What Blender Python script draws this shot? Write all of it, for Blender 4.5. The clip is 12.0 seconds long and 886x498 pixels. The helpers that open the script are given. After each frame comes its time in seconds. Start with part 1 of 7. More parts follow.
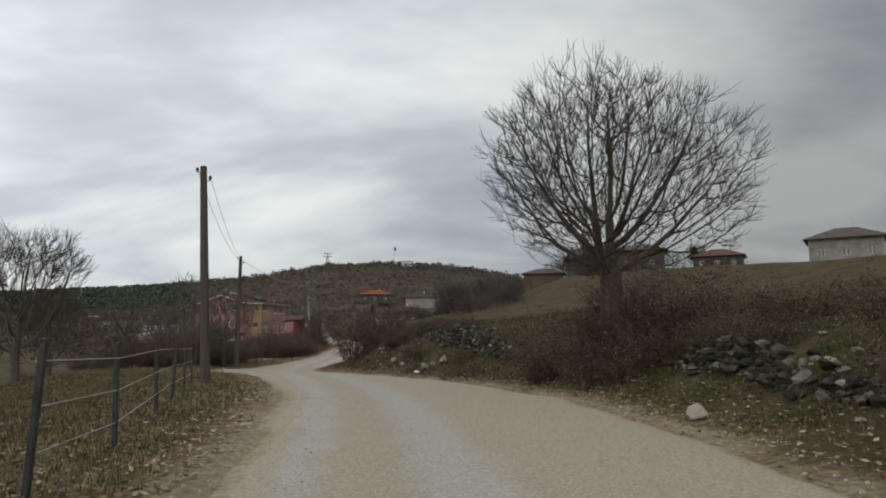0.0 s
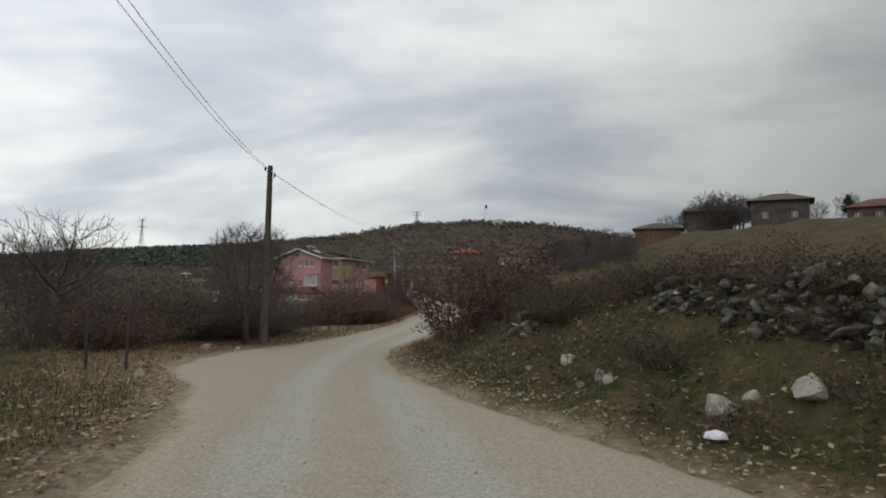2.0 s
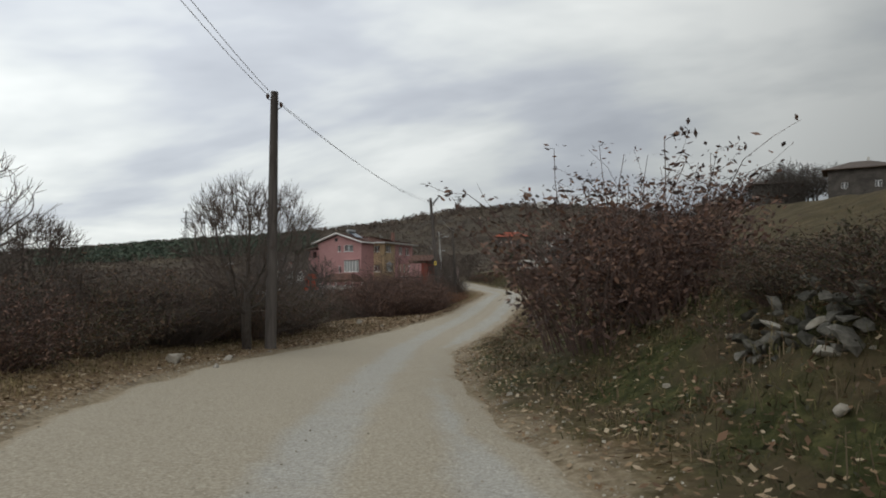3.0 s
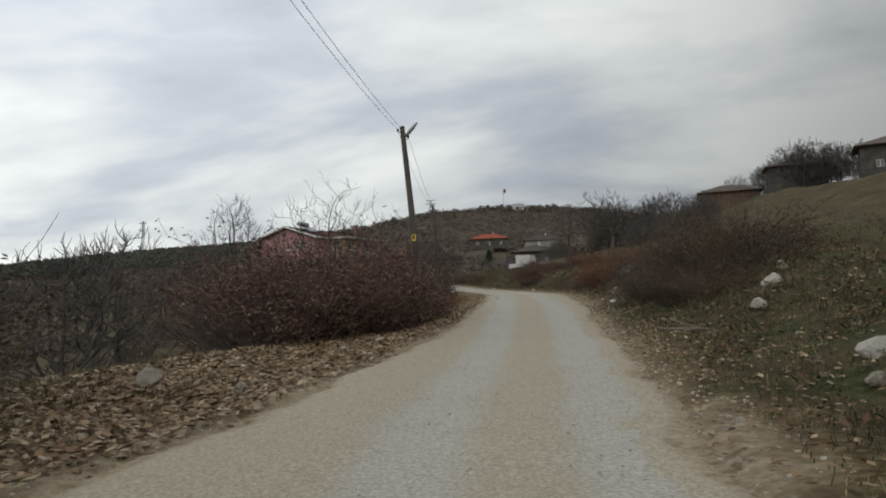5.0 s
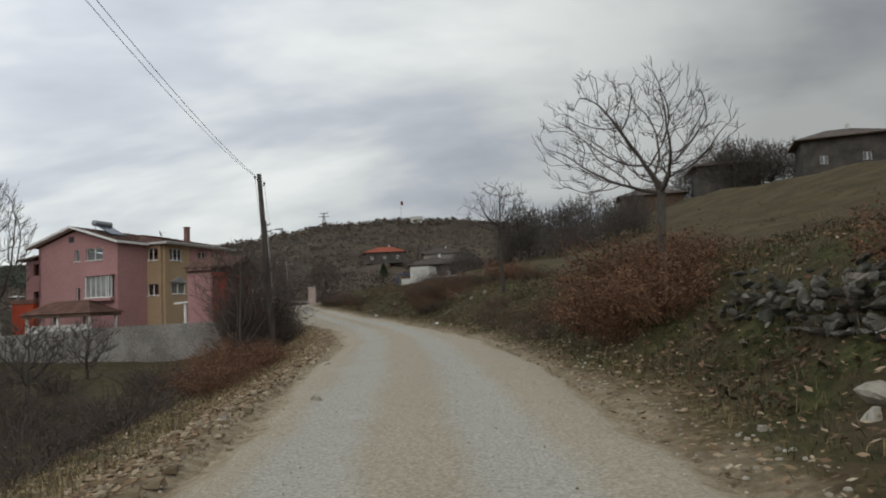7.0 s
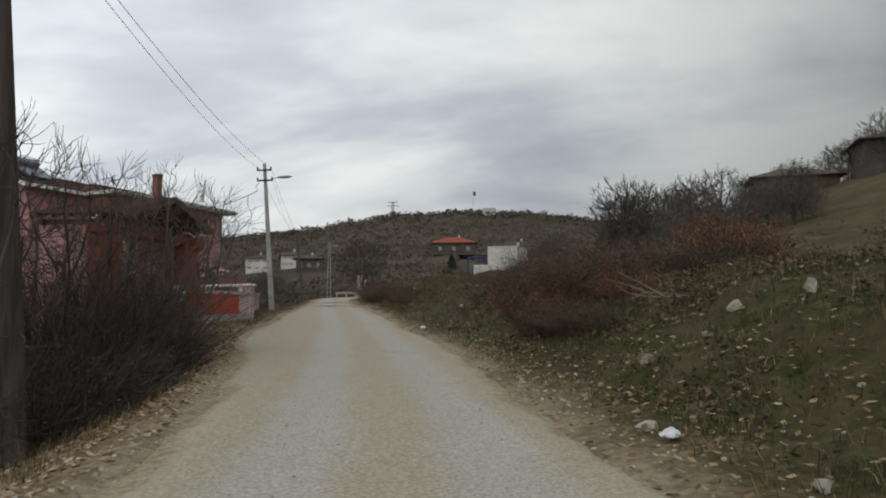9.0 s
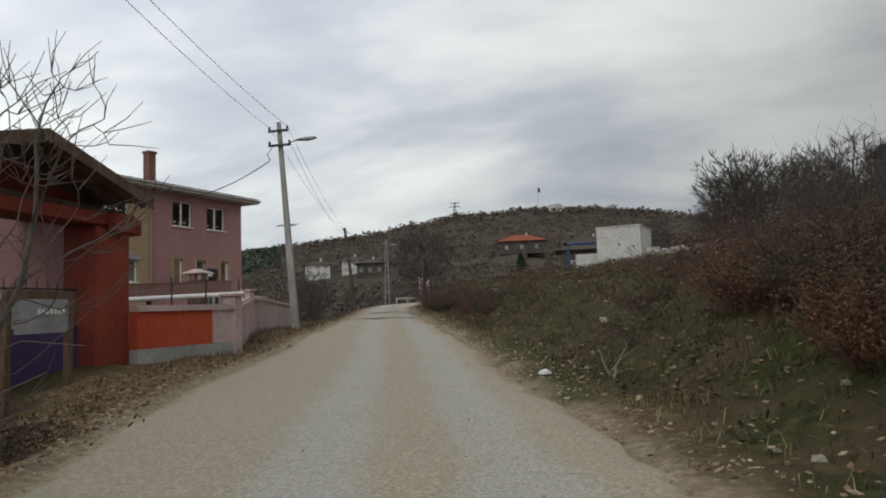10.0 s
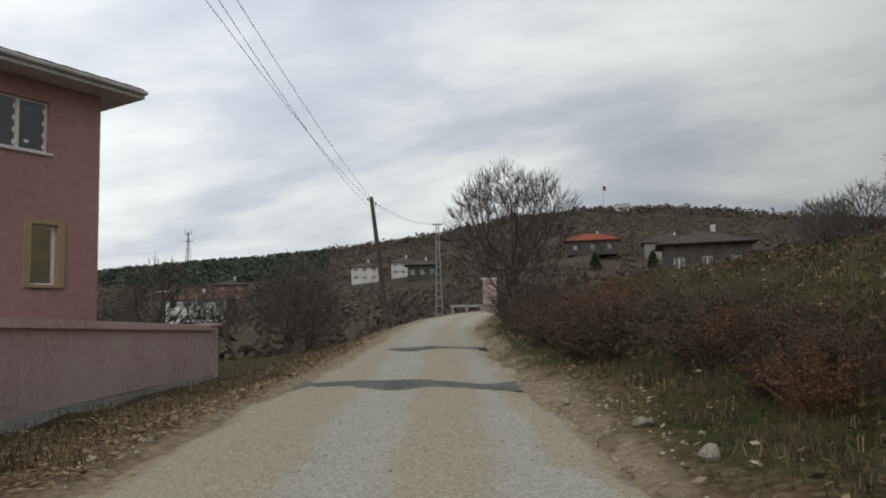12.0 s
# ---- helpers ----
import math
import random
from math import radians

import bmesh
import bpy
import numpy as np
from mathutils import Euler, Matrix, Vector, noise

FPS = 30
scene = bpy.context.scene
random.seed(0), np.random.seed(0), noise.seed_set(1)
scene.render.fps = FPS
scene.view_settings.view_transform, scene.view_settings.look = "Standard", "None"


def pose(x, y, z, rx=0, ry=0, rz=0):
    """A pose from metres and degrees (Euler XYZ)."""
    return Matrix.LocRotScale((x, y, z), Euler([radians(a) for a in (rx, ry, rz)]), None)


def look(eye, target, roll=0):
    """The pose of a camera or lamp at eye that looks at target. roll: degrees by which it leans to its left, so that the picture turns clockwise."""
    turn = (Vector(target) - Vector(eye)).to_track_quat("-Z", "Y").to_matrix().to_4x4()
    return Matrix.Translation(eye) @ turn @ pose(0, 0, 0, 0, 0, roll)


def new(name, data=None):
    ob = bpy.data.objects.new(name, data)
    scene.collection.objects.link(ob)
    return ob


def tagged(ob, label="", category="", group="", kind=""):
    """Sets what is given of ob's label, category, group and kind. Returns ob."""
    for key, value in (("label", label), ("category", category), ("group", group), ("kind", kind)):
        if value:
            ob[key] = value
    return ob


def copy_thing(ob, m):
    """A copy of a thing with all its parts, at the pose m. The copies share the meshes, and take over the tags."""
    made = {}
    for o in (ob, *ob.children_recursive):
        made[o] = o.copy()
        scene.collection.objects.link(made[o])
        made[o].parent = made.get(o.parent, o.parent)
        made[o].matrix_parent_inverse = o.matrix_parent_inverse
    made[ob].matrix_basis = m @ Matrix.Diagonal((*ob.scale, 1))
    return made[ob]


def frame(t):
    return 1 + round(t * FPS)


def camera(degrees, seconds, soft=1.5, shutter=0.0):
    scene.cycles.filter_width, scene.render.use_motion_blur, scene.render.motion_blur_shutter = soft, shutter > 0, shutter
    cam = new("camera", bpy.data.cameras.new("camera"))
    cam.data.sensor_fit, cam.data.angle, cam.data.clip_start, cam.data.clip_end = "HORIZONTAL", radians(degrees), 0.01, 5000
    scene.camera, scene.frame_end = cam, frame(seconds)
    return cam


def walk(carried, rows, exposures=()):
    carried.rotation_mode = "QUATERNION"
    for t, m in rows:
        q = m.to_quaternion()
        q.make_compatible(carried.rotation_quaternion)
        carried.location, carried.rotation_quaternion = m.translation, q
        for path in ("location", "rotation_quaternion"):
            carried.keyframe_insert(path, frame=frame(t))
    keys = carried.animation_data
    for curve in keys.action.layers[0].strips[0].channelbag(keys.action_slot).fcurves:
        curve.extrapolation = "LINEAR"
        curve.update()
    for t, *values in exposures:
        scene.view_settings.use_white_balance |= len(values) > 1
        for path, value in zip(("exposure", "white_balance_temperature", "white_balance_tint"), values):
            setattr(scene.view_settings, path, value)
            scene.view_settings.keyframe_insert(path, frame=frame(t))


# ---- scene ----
cam = camera(65.2, 12.0, soft=1.9)
PATH = [
    (0, (1.403, 2.604, 1.274), (1.339, 4.587, 1.531), 0.0),
    (0.5, (0.801, 7.24, 1.449), (0.701, 9.227, 1.658), 1.2),
    (1, (0.112, 11.783, 1.41), (-0.042, 13.769, 1.588), 1.1),
    (1.5, (-0.881, 16.563, 1.416), (-1.112, 18.543, 1.57), 0.8),
    (2, (-1.862, 20.59, 1.362), (-2.181, 22.56, 1.506), 0.8),
    (2.5, (-3.192, 24.983, 1.284), (-3.587, 26.939, 1.42), -0.0),
    (3, (-4.386, 28.93, 1.207), (-4.823, 30.879, 1.311), -0.3),
    (3.2, (-5.098, 30.881, 1.156), (-5.555, 32.826, 1.253), -0.3),
    (5, (-9.495, 49.419, 0.517), (-9.852, 51.383, 0.645), -1.8),
    (5.5, (-10.017, 55.645, 0.667), (-10.207, 57.628, 0.846), -2.4),
    (6, (-10.2, 61.65, 0.804), (-10.3, 63.639, 0.994), -3.4),
    (6.5, (-10.516, 67.179, 1.011), (-10.588, 69.168, 1.2), -3.6),
    (7, (-10.856, 72.774, 1.3), (-10.922, 74.766, 1.463), -2.7),
    (7.2, (-11.09, 74.978, 1.455), (-11.155, 76.971, 1.607), -2.0),
    (8.8, (-12.807, 93.501, 1.628), (-13.032, 95.482, 1.785), 0.1),
    (9, (-13.244, 95.771, 1.621), (-13.512, 97.747, 1.778), -0.1),
    (9.5, (-14.447, 101.675, 1.761), (-14.825, 103.633, 1.918), -1.4),
    (10, (-15.972, 107.308, 1.885), (-16.419, 109.251, 2.052), -1.9),
    (10.5, (-17.572, 112.863, 1.944), (-18.101, 114.781, 2.143), -1.5),
    (11, (-19.154, 118.146, 2.129), (-19.716, 120.055, 2.323), -1.6),
    (11.5, (-20.626, 123.12, 2.17), (-21.215, 125.021, 2.366), -1.8),
    (12, (-22.269, 127.923, 2.439), (-22.868, 129.822, 2.625), -1.5),
]
walk(cam, [(t, look(eye, to, roll)) for t, eye, to, roll in PATH])


# ---- sky and light ----
def nodes_of(owner):
    owner.use_nodes = True
    tree = owner.node_tree
    tree.nodes.clear()
    return tree.nodes, tree.links


def ramp(nodes, stops):
    r = nodes.new("ShaderNodeValToRGB")
    el = r.color_ramp.elements
    while len(el) > 1:
        el.remove(el[-1])
    el[0].position, el[0].color = stops[0][0], (*stops[0][1], 1)
    for at, c in stops[1:]:
        e = el.new(at)
        e.color = (*c, 1)
    return r


def math_node(nodes, links, op, a, b=None):
    n = nodes.new("ShaderNodeMath")
    n.operation = op
    for i, v in enumerate((a, b)):
        if v is None:
            continue
        if isinstance(v, (int, float)):
            n.inputs[i].default_value = v
        else:
            links.new(v, n.inputs[i])
    return n.outputs[0]


world = bpy.data.worlds.new("overcast sky")
scene.world = world
N, L = nodes_of(world)
geo = N.new("ShaderNodeTexCoord")
sep = N.new("ShaderNodeSeparateXYZ")
L.new(geo.outputs["Generated"], sep.inputs[0])
up = math_node(N, L, "MAXIMUM", sep.outputs[2], 0.0)
up = math_node(N, L, "ADD", up, 0.30)
flat_x = math_node(N, L, "DIVIDE", sep.outputs[0], up)
flat_y = math_node(N, L, "DIVIDE", sep.outputs[1], up)
layer = N.new("ShaderNodeCombineXYZ")
L.new(flat_x, layer.inputs[0])
L.new(flat_y, layer.inputs[1])
turned = N.new("ShaderNodeMapping")
turned.inputs["Rotation"].default_value[2] = radians(24)
turned.inputs["Location"].default_value = (1.7, 0.35, 0)
turned.inputs["Scale"].default_value = (0.8, 1.25, 1)
L.new(layer.outputs[0], turned.inputs[0])
cloud = N.new("ShaderNodeTexNoise")
cloud.inputs["Scale"].default_value, cloud.inputs["Detail"].default_value = 1.15, 5
cloud.inputs["Roughness"].default_value, cloud.inputs["Distortion"].default_value = 0.52, 0.25
L.new(turned.outputs[0], cloud.inputs["Vector"])
tone = ramp(N, [(0.34, (0.42, 0.445, 0.49)), (0.44, (0.53, 0.56, 0.60)), (0.52, (0.69, 0.72, 0.715)), (0.60, (0.84, 0.865, 0.845))])
L.new(cloud.outputs["Fac"], tone.inputs["Fac"])
sky = N.new("ShaderNodeTexSky")
sky.sky_type, sky.sun_disc = "NISHITA", False
sky.sun_elevation, sky.sun_rotation = radians(30), radians(173)
sky_level = N.new("ShaderNodeMixRGB")
sky_level.blend_type = "MULTIPLY"
sky_level.inputs[0].default_value = 1
sky_level.inputs[2].default_value = (0.1, 0.1, 0.1, 1)
L.new(sky.outputs[0], sky_level.inputs[1])
cover = N.new("ShaderNodeMixRGB")
cover.inputs[0].default_value = 0.93
L.new(sky_level.outputs[0], cover.inputs[1])
L.new(tone.outputs[0], cover.inputs[2])
aim = N.new("ShaderNodeVectorMath")
aim.operation = "DOT_PRODUCT"
aim.inputs[1].default_value = (-0.70, 0.42, 0.57)
L.new(geo.outputs["Generated"], aim.inputs[0])
glow = math_node(N, L, "ADD", math_node(N, L, "MULTIPLY", math_node(N, L, "MAXIMUM", aim.outputs["Value"], 0.22), 1.19), 0.215)
south = math_node(N, L, "MULTIPLY", math_node(N, L, "MAXIMUM", math_node(N, L, "MULTIPLY", sep.outputs[1], -1.0), 0.0), 0.55)
glow = math_node(N, L, "ADD", glow, south)
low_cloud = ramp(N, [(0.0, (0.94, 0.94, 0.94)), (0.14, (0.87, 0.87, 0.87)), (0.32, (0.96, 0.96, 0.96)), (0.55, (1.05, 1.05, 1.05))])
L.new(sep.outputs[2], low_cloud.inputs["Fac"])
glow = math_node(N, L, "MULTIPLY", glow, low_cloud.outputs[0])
thin = N.new("ShaderNodeMixRGB")
thin.blend_type = "MULTIPLY"
thin.inputs[0].default_value = 1
L.new(cover.outputs[0], thin.inputs[1])
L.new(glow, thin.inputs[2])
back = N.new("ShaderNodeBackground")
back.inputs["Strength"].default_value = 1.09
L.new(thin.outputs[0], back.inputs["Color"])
L.new(back.outputs[0], N.new("ShaderNodeOutputWorld").inputs["Surface"])

sun = new("sun", bpy.data.lights.new("sun", "SUN"))
sun.data.energy, sun.data.angle, sun.data.color = 0.54, radians(40), (1.0, 0.98, 0.95)
sun.matrix_world = look((10, -86, 50), (0, 0, 0))


# ---- materials ----
def surface(name, tones, scale=1.0, fine=12.0, rough=0.9, bump=0.3, bump_scale=30.0, metallic=0.0, vary=0.0, island=False, stretch=(1, 1, 1), spec=0.3, coat=None):
    """A rough surface: a broad and a fine noise over world positions pick from its tones; vary: how far single objects differ."""
    m = bpy.data.materials.new(name)
    n, k = nodes_of(m)
    bsdf = n.new("ShaderNodeBsdfPrincipled")
    bsdf.inputs["Roughness"].default_value, bsdf.inputs["Metallic"].default_value = rough, metallic
    bsdf.inputs["Specular IOR Level"].default_value = spec
    place = n.new("ShaderNodeNewGeometry")
    at = n.new("ShaderNodeMapping")
    at.inputs["Scale"].default_value = stretch
    k.new(place.outputs["Position"], at.inputs[0])
    broad, small = n.new("ShaderNodeTexNoise"), n.new("ShaderNodeTexNoise")
    broad.inputs["Scale"].default_value, broad.inputs["Detail"].default_value = scale, 5
    small.inputs["Scale"].default_value, small.inputs["Detail"].default_value = fine, 5
    for t in (broad, small):
        k.new(at.outputs[0], t.inputs["Vector"])
    both = math_node(n, k, "ADD", math_node(n, k, "MULTIPLY", broad.outputs["Fac"], 0.55), math_node(n, k, "MULTIPLY", small.outputs["Fac"], 0.45))
    if island:
        both = math_node(n, k, "ADD", math_node(n, k, "MULTIPLY", both, 0.5), math_node(n, k, "MULTIPLY", place.outputs["Random Per Island"], 0.5))
    if vary:
        info = n.new("ShaderNodeObjectInfo")
        off = math_node(n, k, "MULTIPLY", math_node(n, k, "SUBTRACT", info.outputs["Random"], 0.5), vary)
        both = math_node(n, k, "ADD", both, off)
    r = ramp(n, tones)
    k.new(both, r.inputs["Fac"])
    k.new(r.outputs[0], bsdf.inputs["Base Color"])
    if bump:
        grain = n.new("ShaderNodeTexNoise")
        grain.inputs["Scale"].default_value, grain.inputs["Detail"].default_value = bump_scale, 6
        k.new(at.outputs[0], grain.inputs["Vector"])
        b = n.new("ShaderNodeBump")
        b.inputs["Strength"].default_value, b.inputs["Distance"].default_value = bump, 0.03
        k.new(grain.outputs["Fac"], b.inputs["Height"])
        k.new(b.outputs[0], bsdf.inputs["Normal"])
    k.new(bsdf.outputs[0], n.new("ShaderNodeOutputMaterial").inputs["Surface"])
    return m


def shades(a, b, lo=0.35, hi=0.65):
    return [(lo, a), (hi, b)]


BARK = surface("bark", shades((0.045, 0.036, 0.03), (0.13, 0.115, 0.10)), 1.5, 25, 0.95, 0.6, 40, vary=0.15, stretch=(1, 1, 0.3))
TWIG = surface("twigs", shades((0.045, 0.035, 0.029), (0.11, 0.087, 0.073)), 0.8, 6, 0.9, 0, vary=0.2)
TWIG_GREY = surface("grey twigs", shades((0.055, 0.048, 0.043), (0.13, 0.113, 0.10)), 0.8, 6, 0.9, 0, vary=0.2)
TWIG_RUST = surface("rusty twigs", shades((0.09, 0.05, 0.032), (0.18, 0.10, 0.062)), 0.8, 6, 0.9, 0, vary=0.2)
TWIG_RED = surface("reddish twigs", shades((0.06, 0.041, 0.035), (0.135, 0.09, 0.075)), 0.8, 6, 0.9, 0, vary=0.2)
TWIG_PALE = surface("pale shoots", shades((0.13, 0.10, 0.075), (0.24, 0.19, 0.15)), 0.8, 6, 0.85, 0, vary=0.2)
LEAF_RED = surface("dark red leaves", [(0.28, (0.05, 0.033, 0.028)), (0.5, (0.115, 0.064, 0.048)), (0.72, (0.22, 0.13, 0.09))], 0.9, 7, 0.7, 0, island=True, vary=0.15)
LEAF_RUST = surface("rust leaves", [(0.28, (0.065, 0.035, 0.022)), (0.5, (0.15, 0.07, 0.037)), (0.72, (0.24, 0.125, 0.066))], 0.9, 7, 0.7, 0, island=True, vary=0.15)
LEAF_BRAMBLE = surface("bramble leaves", [(0.26, (0.028, 0.028, 0.016)), (0.48, (0.06, 0.055, 0.028)), (0.6, (0.095, 0.063, 0.036)), (0.75, (0.16, 0.092, 0.052))], 0.9, 7, 0.65, 0, island=True, vary=0.15)
LEAF_GREEN = surface("evergreen needles", shades((0.012, 0.022, 0.010), (0.04, 0.06, 0.025)), 0.7, 5, 0.7, 0, island=True, vary=0.2)
GRASS_DRY = surface("dry grass", [(0.25, (0.10, 0.08, 0.03)), (0.5, (0.22, 0.17, 0.08)), (0.75, (0.34, 0.27, 0.14))], 0.3, 3, 0.8, 0, island=True)
WEED = surface("withered weeds", [(0.25, (0.05, 0.037, 0.022)), (0.5, (0.105, 0.078, 0.047)), (0.75, (0.20, 0.15, 0.09))], 0.3, 3, 0.85, 0, island=True)
GRASS_GREEN = surface("green grass", [(0.25, (0.024, 0.028, 0.009)), (0.5, (0.06, 0.063, 0.02)), (0.78, (0.15, 0.13, 0.05))], 0.3, 3, 0.8, 0, island=True)
LITTER = surface("fallen leaves", [(0.24, (0.09, 0.052, 0.028)), (0.42, (0.19, 0.118, 0.062)), (0.58, (0.29, 0.20, 0.115)), (0.74, (0.42, 0.33, 0.22)), (0.86, (0.58, 0.51, 0.39))], 0.6, 5, 0.8, 0, island=True)
STONE = surface("limestone", [(0.3, (0.17, 0.15, 0.115)), (0.5, (0.36, 0.33, 0.275)), (0.68, (0.39, 0.37, 0.32))], 1.6, 14, 0.9, 0.7, 22, vary=0.35)
STONE_MOSSY = surface("weathered grey stone", [(0.3, (0.025, 0.025, 0.018)), (0.5, (0.066, 0.062, 0.05)), (0.74, (0.21, 0.197, 0.168))], 2.2, 14, 0.95, 0.8, 22, vary=0.35)
RUBBLE = surface("tan rubble", [(0.22, (0.10, 0.072, 0.043)), (0.5, (0.24, 0.185, 0.118)), (0.78, (0.47, 0.40, 0.29))], 0.5, 5, 0.95, 0, island=True)
GRAVEL = surface("loose gravel", [(0.22, (0.20, 0.17, 0.125)), (0.5, (0.33, 0.295, 0.235)), (0.78, (0.52, 0.485, 0.41))], 0.5, 5, 0.95, 0, island=True)
POLE_WOOD = surface("weathered pole wood", shades((0.04, 0.034, 0.03), (0.115, 0.10, 0.09)), 2, 20, 0.9, 0.4, 30, stretch=(1, 1, 0.06))
CONCRETE = surface("weathered concrete", shades((0.24, 0.235, 0.22), (0.42, 0.41, 0.385)), 1.2, 18, 0.9, 0.3, 40)
STEEL = surface("galvanised steel", shades((0.22, 0.23, 0.235), (0.40, 0.41, 0.41)), 3, 30, 0.5, 0.05, 60, metallic=0.6)
DARK_METAL = surface("dark metal", shades((0.03, 0.03, 0.03), (0.08, 0.078, 0.075)), 3, 30, 0.5, 0.05, 60, metallic=0.3)
CABLE = surface("grey cable", shades((0.30, 0.30, 0.305), (0.40, 0.40, 0.405)), 1, 5, 0.6, 0)
CERAMIC = surface("dark insulator", shades((0.05, 0.03, 0.025), (0.09, 0.05, 0.04)), 4, 20, 0.3, 0)
PINK = surface("pink stucco", [(0.3, (0.33, 0.178, 0.174)), (0.5, (0.40, 0.222, 0.217)), (0.7, (0.455, 0.262, 0.254))], 0.35, 6, 0.95, 0.15, 60)
PINK_PALE = surface("faded pink render", [(0.3, (0.33, 0.24, 0.226)), (0.5, (0.47, 0.355, 0.335)), (0.7, (0.56, 0.445, 0.42))], 0.7, 9, 0.95, 0.25, 45)
OCHRE = surface("ochre stucco", [(0.3, (0.31, 0.222, 0.135)), (0.5, (0.38, 0.275, 0.172)), (0.7, (0.44, 0.325, 0.21))], 0.4, 6, 0.95, 0.15, 60)
BRICK = surface("dull brick wall", [(0.3, (0.15, 0.076, 0.06)), (0.5, (0.20, 0.108, 0.088)), (0.7, (0.26, 0.15, 0.122))], 0.8, 10, 0.9, 0.2, 45)
ORANGE_RED = surface("orange red paint", [(0.3, (0.34, 0.048, 0.021)), (0.5, (0.44, 0.074, 0.033)), (0.7, (0.50, 0.125, 0.065))], 0.8, 10, 0.85, 0.2, 45)
RED_MID = surface("mid red paint", shades((0.19, 0.034, 0.02), (0.29, 0.058, 0.033)), 0.8, 10, 0.8, 0.15, 45)
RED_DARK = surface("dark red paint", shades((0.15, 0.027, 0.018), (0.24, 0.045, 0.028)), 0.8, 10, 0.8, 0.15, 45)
WHITE = surface("white paint", shades((0.66, 0.65, 0.62), (0.82, 0.81, 0.79)), 1.5, 12, 0.6, 0.05, 40)
WHITE_WORN = surface("worn whitewash", [(0.3, (0.38, 0.365, 0.33)), (0.5, (0.58, 0.565, 0.53)), (0.7, (0.68, 0.67, 0.64))], 0.9, 9, 0.95, 0.2, 40)
GREY_OLD = surface("old grey wall", shades((0.045, 0.04, 0.035), (0.115, 0.102, 0.09)), 0.7, 8, 0.95, 0.25, 40, vary=0.1)
GREY_WALL = surface("grey rendered wall", shades((0.17, 0.155, 0.14), (0.34, 0.32, 0.29)), 0.7, 8, 0.95, 0.25, 40, vary=0.1)
TILE = surface("brown clay tiles", shades((0.085, 0.045, 0.034), (0.19, 0.10, 0.075)), 1.5, 14, 0.85, 0.3, 25, vary=0.1)
TILE_OLD = surface("old grey tiles", shades((0.062, 0.050, 0.043), (0.15, 0.122, 0.105)), 1.5, 14, 0.9, 0.3, 25, vary=0.2)
TILE_RED = surface("red clay tiles", shades((0.24, 0.055, 0.03), (0.42, 0.12, 0.07)), 1.0, 10, 0.85, 0.3, 25, vary=0.1)
SHEET_RED = surface("red brown roof sheet", shades((0.075, 0.034, 0.027), (0.13, 0.062, 0.048)), 1.5, 12, 0.7, 0.1, 30)
TIMBER = surface("old timber", shades((0.07, 0.045, 0.03), (0.17, 0.115, 0.08)), 2, 16, 0.85, 0.35, 30, stretch=(1, 1, 0.2))
PURPLE = surface("purple gate paint", shades((0.055, 0.035, 0.10), (0.085, 0.055, 0.15)), 1.2, 10, 0.45, 0.05, 40)
BLUE = surface("blue pipe paint", shades((0.02, 0.04, 0.13), (0.04, 0.07, 0.20)), 2, 12, 0.45, 0.05, 40)
EAVE = surface("pale eave board", shades((0.42, 0.41, 0.40), (0.60, 0.59, 0.57)), 1.5, 12, 0.7, 0.05, 40)
TARP = surface("grey sheet", shades((0.24, 0.23, 0.24), (0.36, 0.35, 0.36)), 1.5, 9, 0.6, 0.2, 14)
YELLOW = surface("yellow sign enamel", shades((0.62, 0.42, 0.05), (0.72, 0.52, 0.08)), 3, 20, 0.5, 0)
PLASTIC = surface("white plastic bag", shades((0.62, 0.63, 0.66), (0.80, 0.80, 0.82)), 4, 20, 0.4, 0.3, 20)
PATCH = surface("dark asphalt patch", shades((0.075, 0.072, 0.066), (0.19, 0.18, 0.165)), 1.2, 14, 0.9, 0.5, 35)
FAR_WOOD = surface("winter woodland", [(0.28, (0.076, 0.061, 0.052)), (0.5, (0.108, 0.085, 0.069)), (0.72, (0.15, 0.117, 0.09))], 0.012, 0.12, 0.95, 0, island=True)
FAR_GREEN = surface("far evergreen wood", shades((0.05, 0.067, 0.05), (0.09, 0.115, 0.08)), 0.02, 0.2, 0.95, 0, island=True)
SOLAR = surface("solar collector glass", shades((0.02, 0.03, 0.05), (0.05, 0.07, 0.10)), 1, 8, 0.12, 0, spec=0.6)
CURTAIN = surface("pale curtain", shades((0.45, 0.44, 0.42), (0.65, 0.64, 0.61)), 2.0, 12, 0.9, 0.2, 9, stretch=(6, 6, 0.2))
INSIDE = surface("dark room", shades((0.03, 0.028, 0.026), (0.07, 0.065, 0.06)), 1, 5, 0.9, 0)
STICKER = surface("window tape", shades((0.75, 0.75, 0.74), (0.85, 0.85, 0.84)), 3, 20, 0.6, 0)

glass = bpy.data.materials.new("window glass")
N, L = nodes_of(glass)
gl = N.new("ShaderNodeBsdfGlossy")
gl.inputs["Roughness"].default_value = 0.03
tr = N.new("ShaderNodeBsdfTransparent")
tr.inputs[0].default_value = (0.75, 0.8, 0.82, 1)
fr = N.new("ShaderNodeFresnel")
fr.inputs[0].default_value = 2.3
mx = N.new("ShaderNodeMixShader")
L.new(fr.outputs[0], mx.inputs[0])
L.new(tr.outputs[0], mx.inputs[1])
L.new(gl.outputs[0], mx.inputs[2])
L.new(mx.outputs[0], N.new("ShaderNodeOutputMaterial").inputs["Surface"])
GLASS = glass


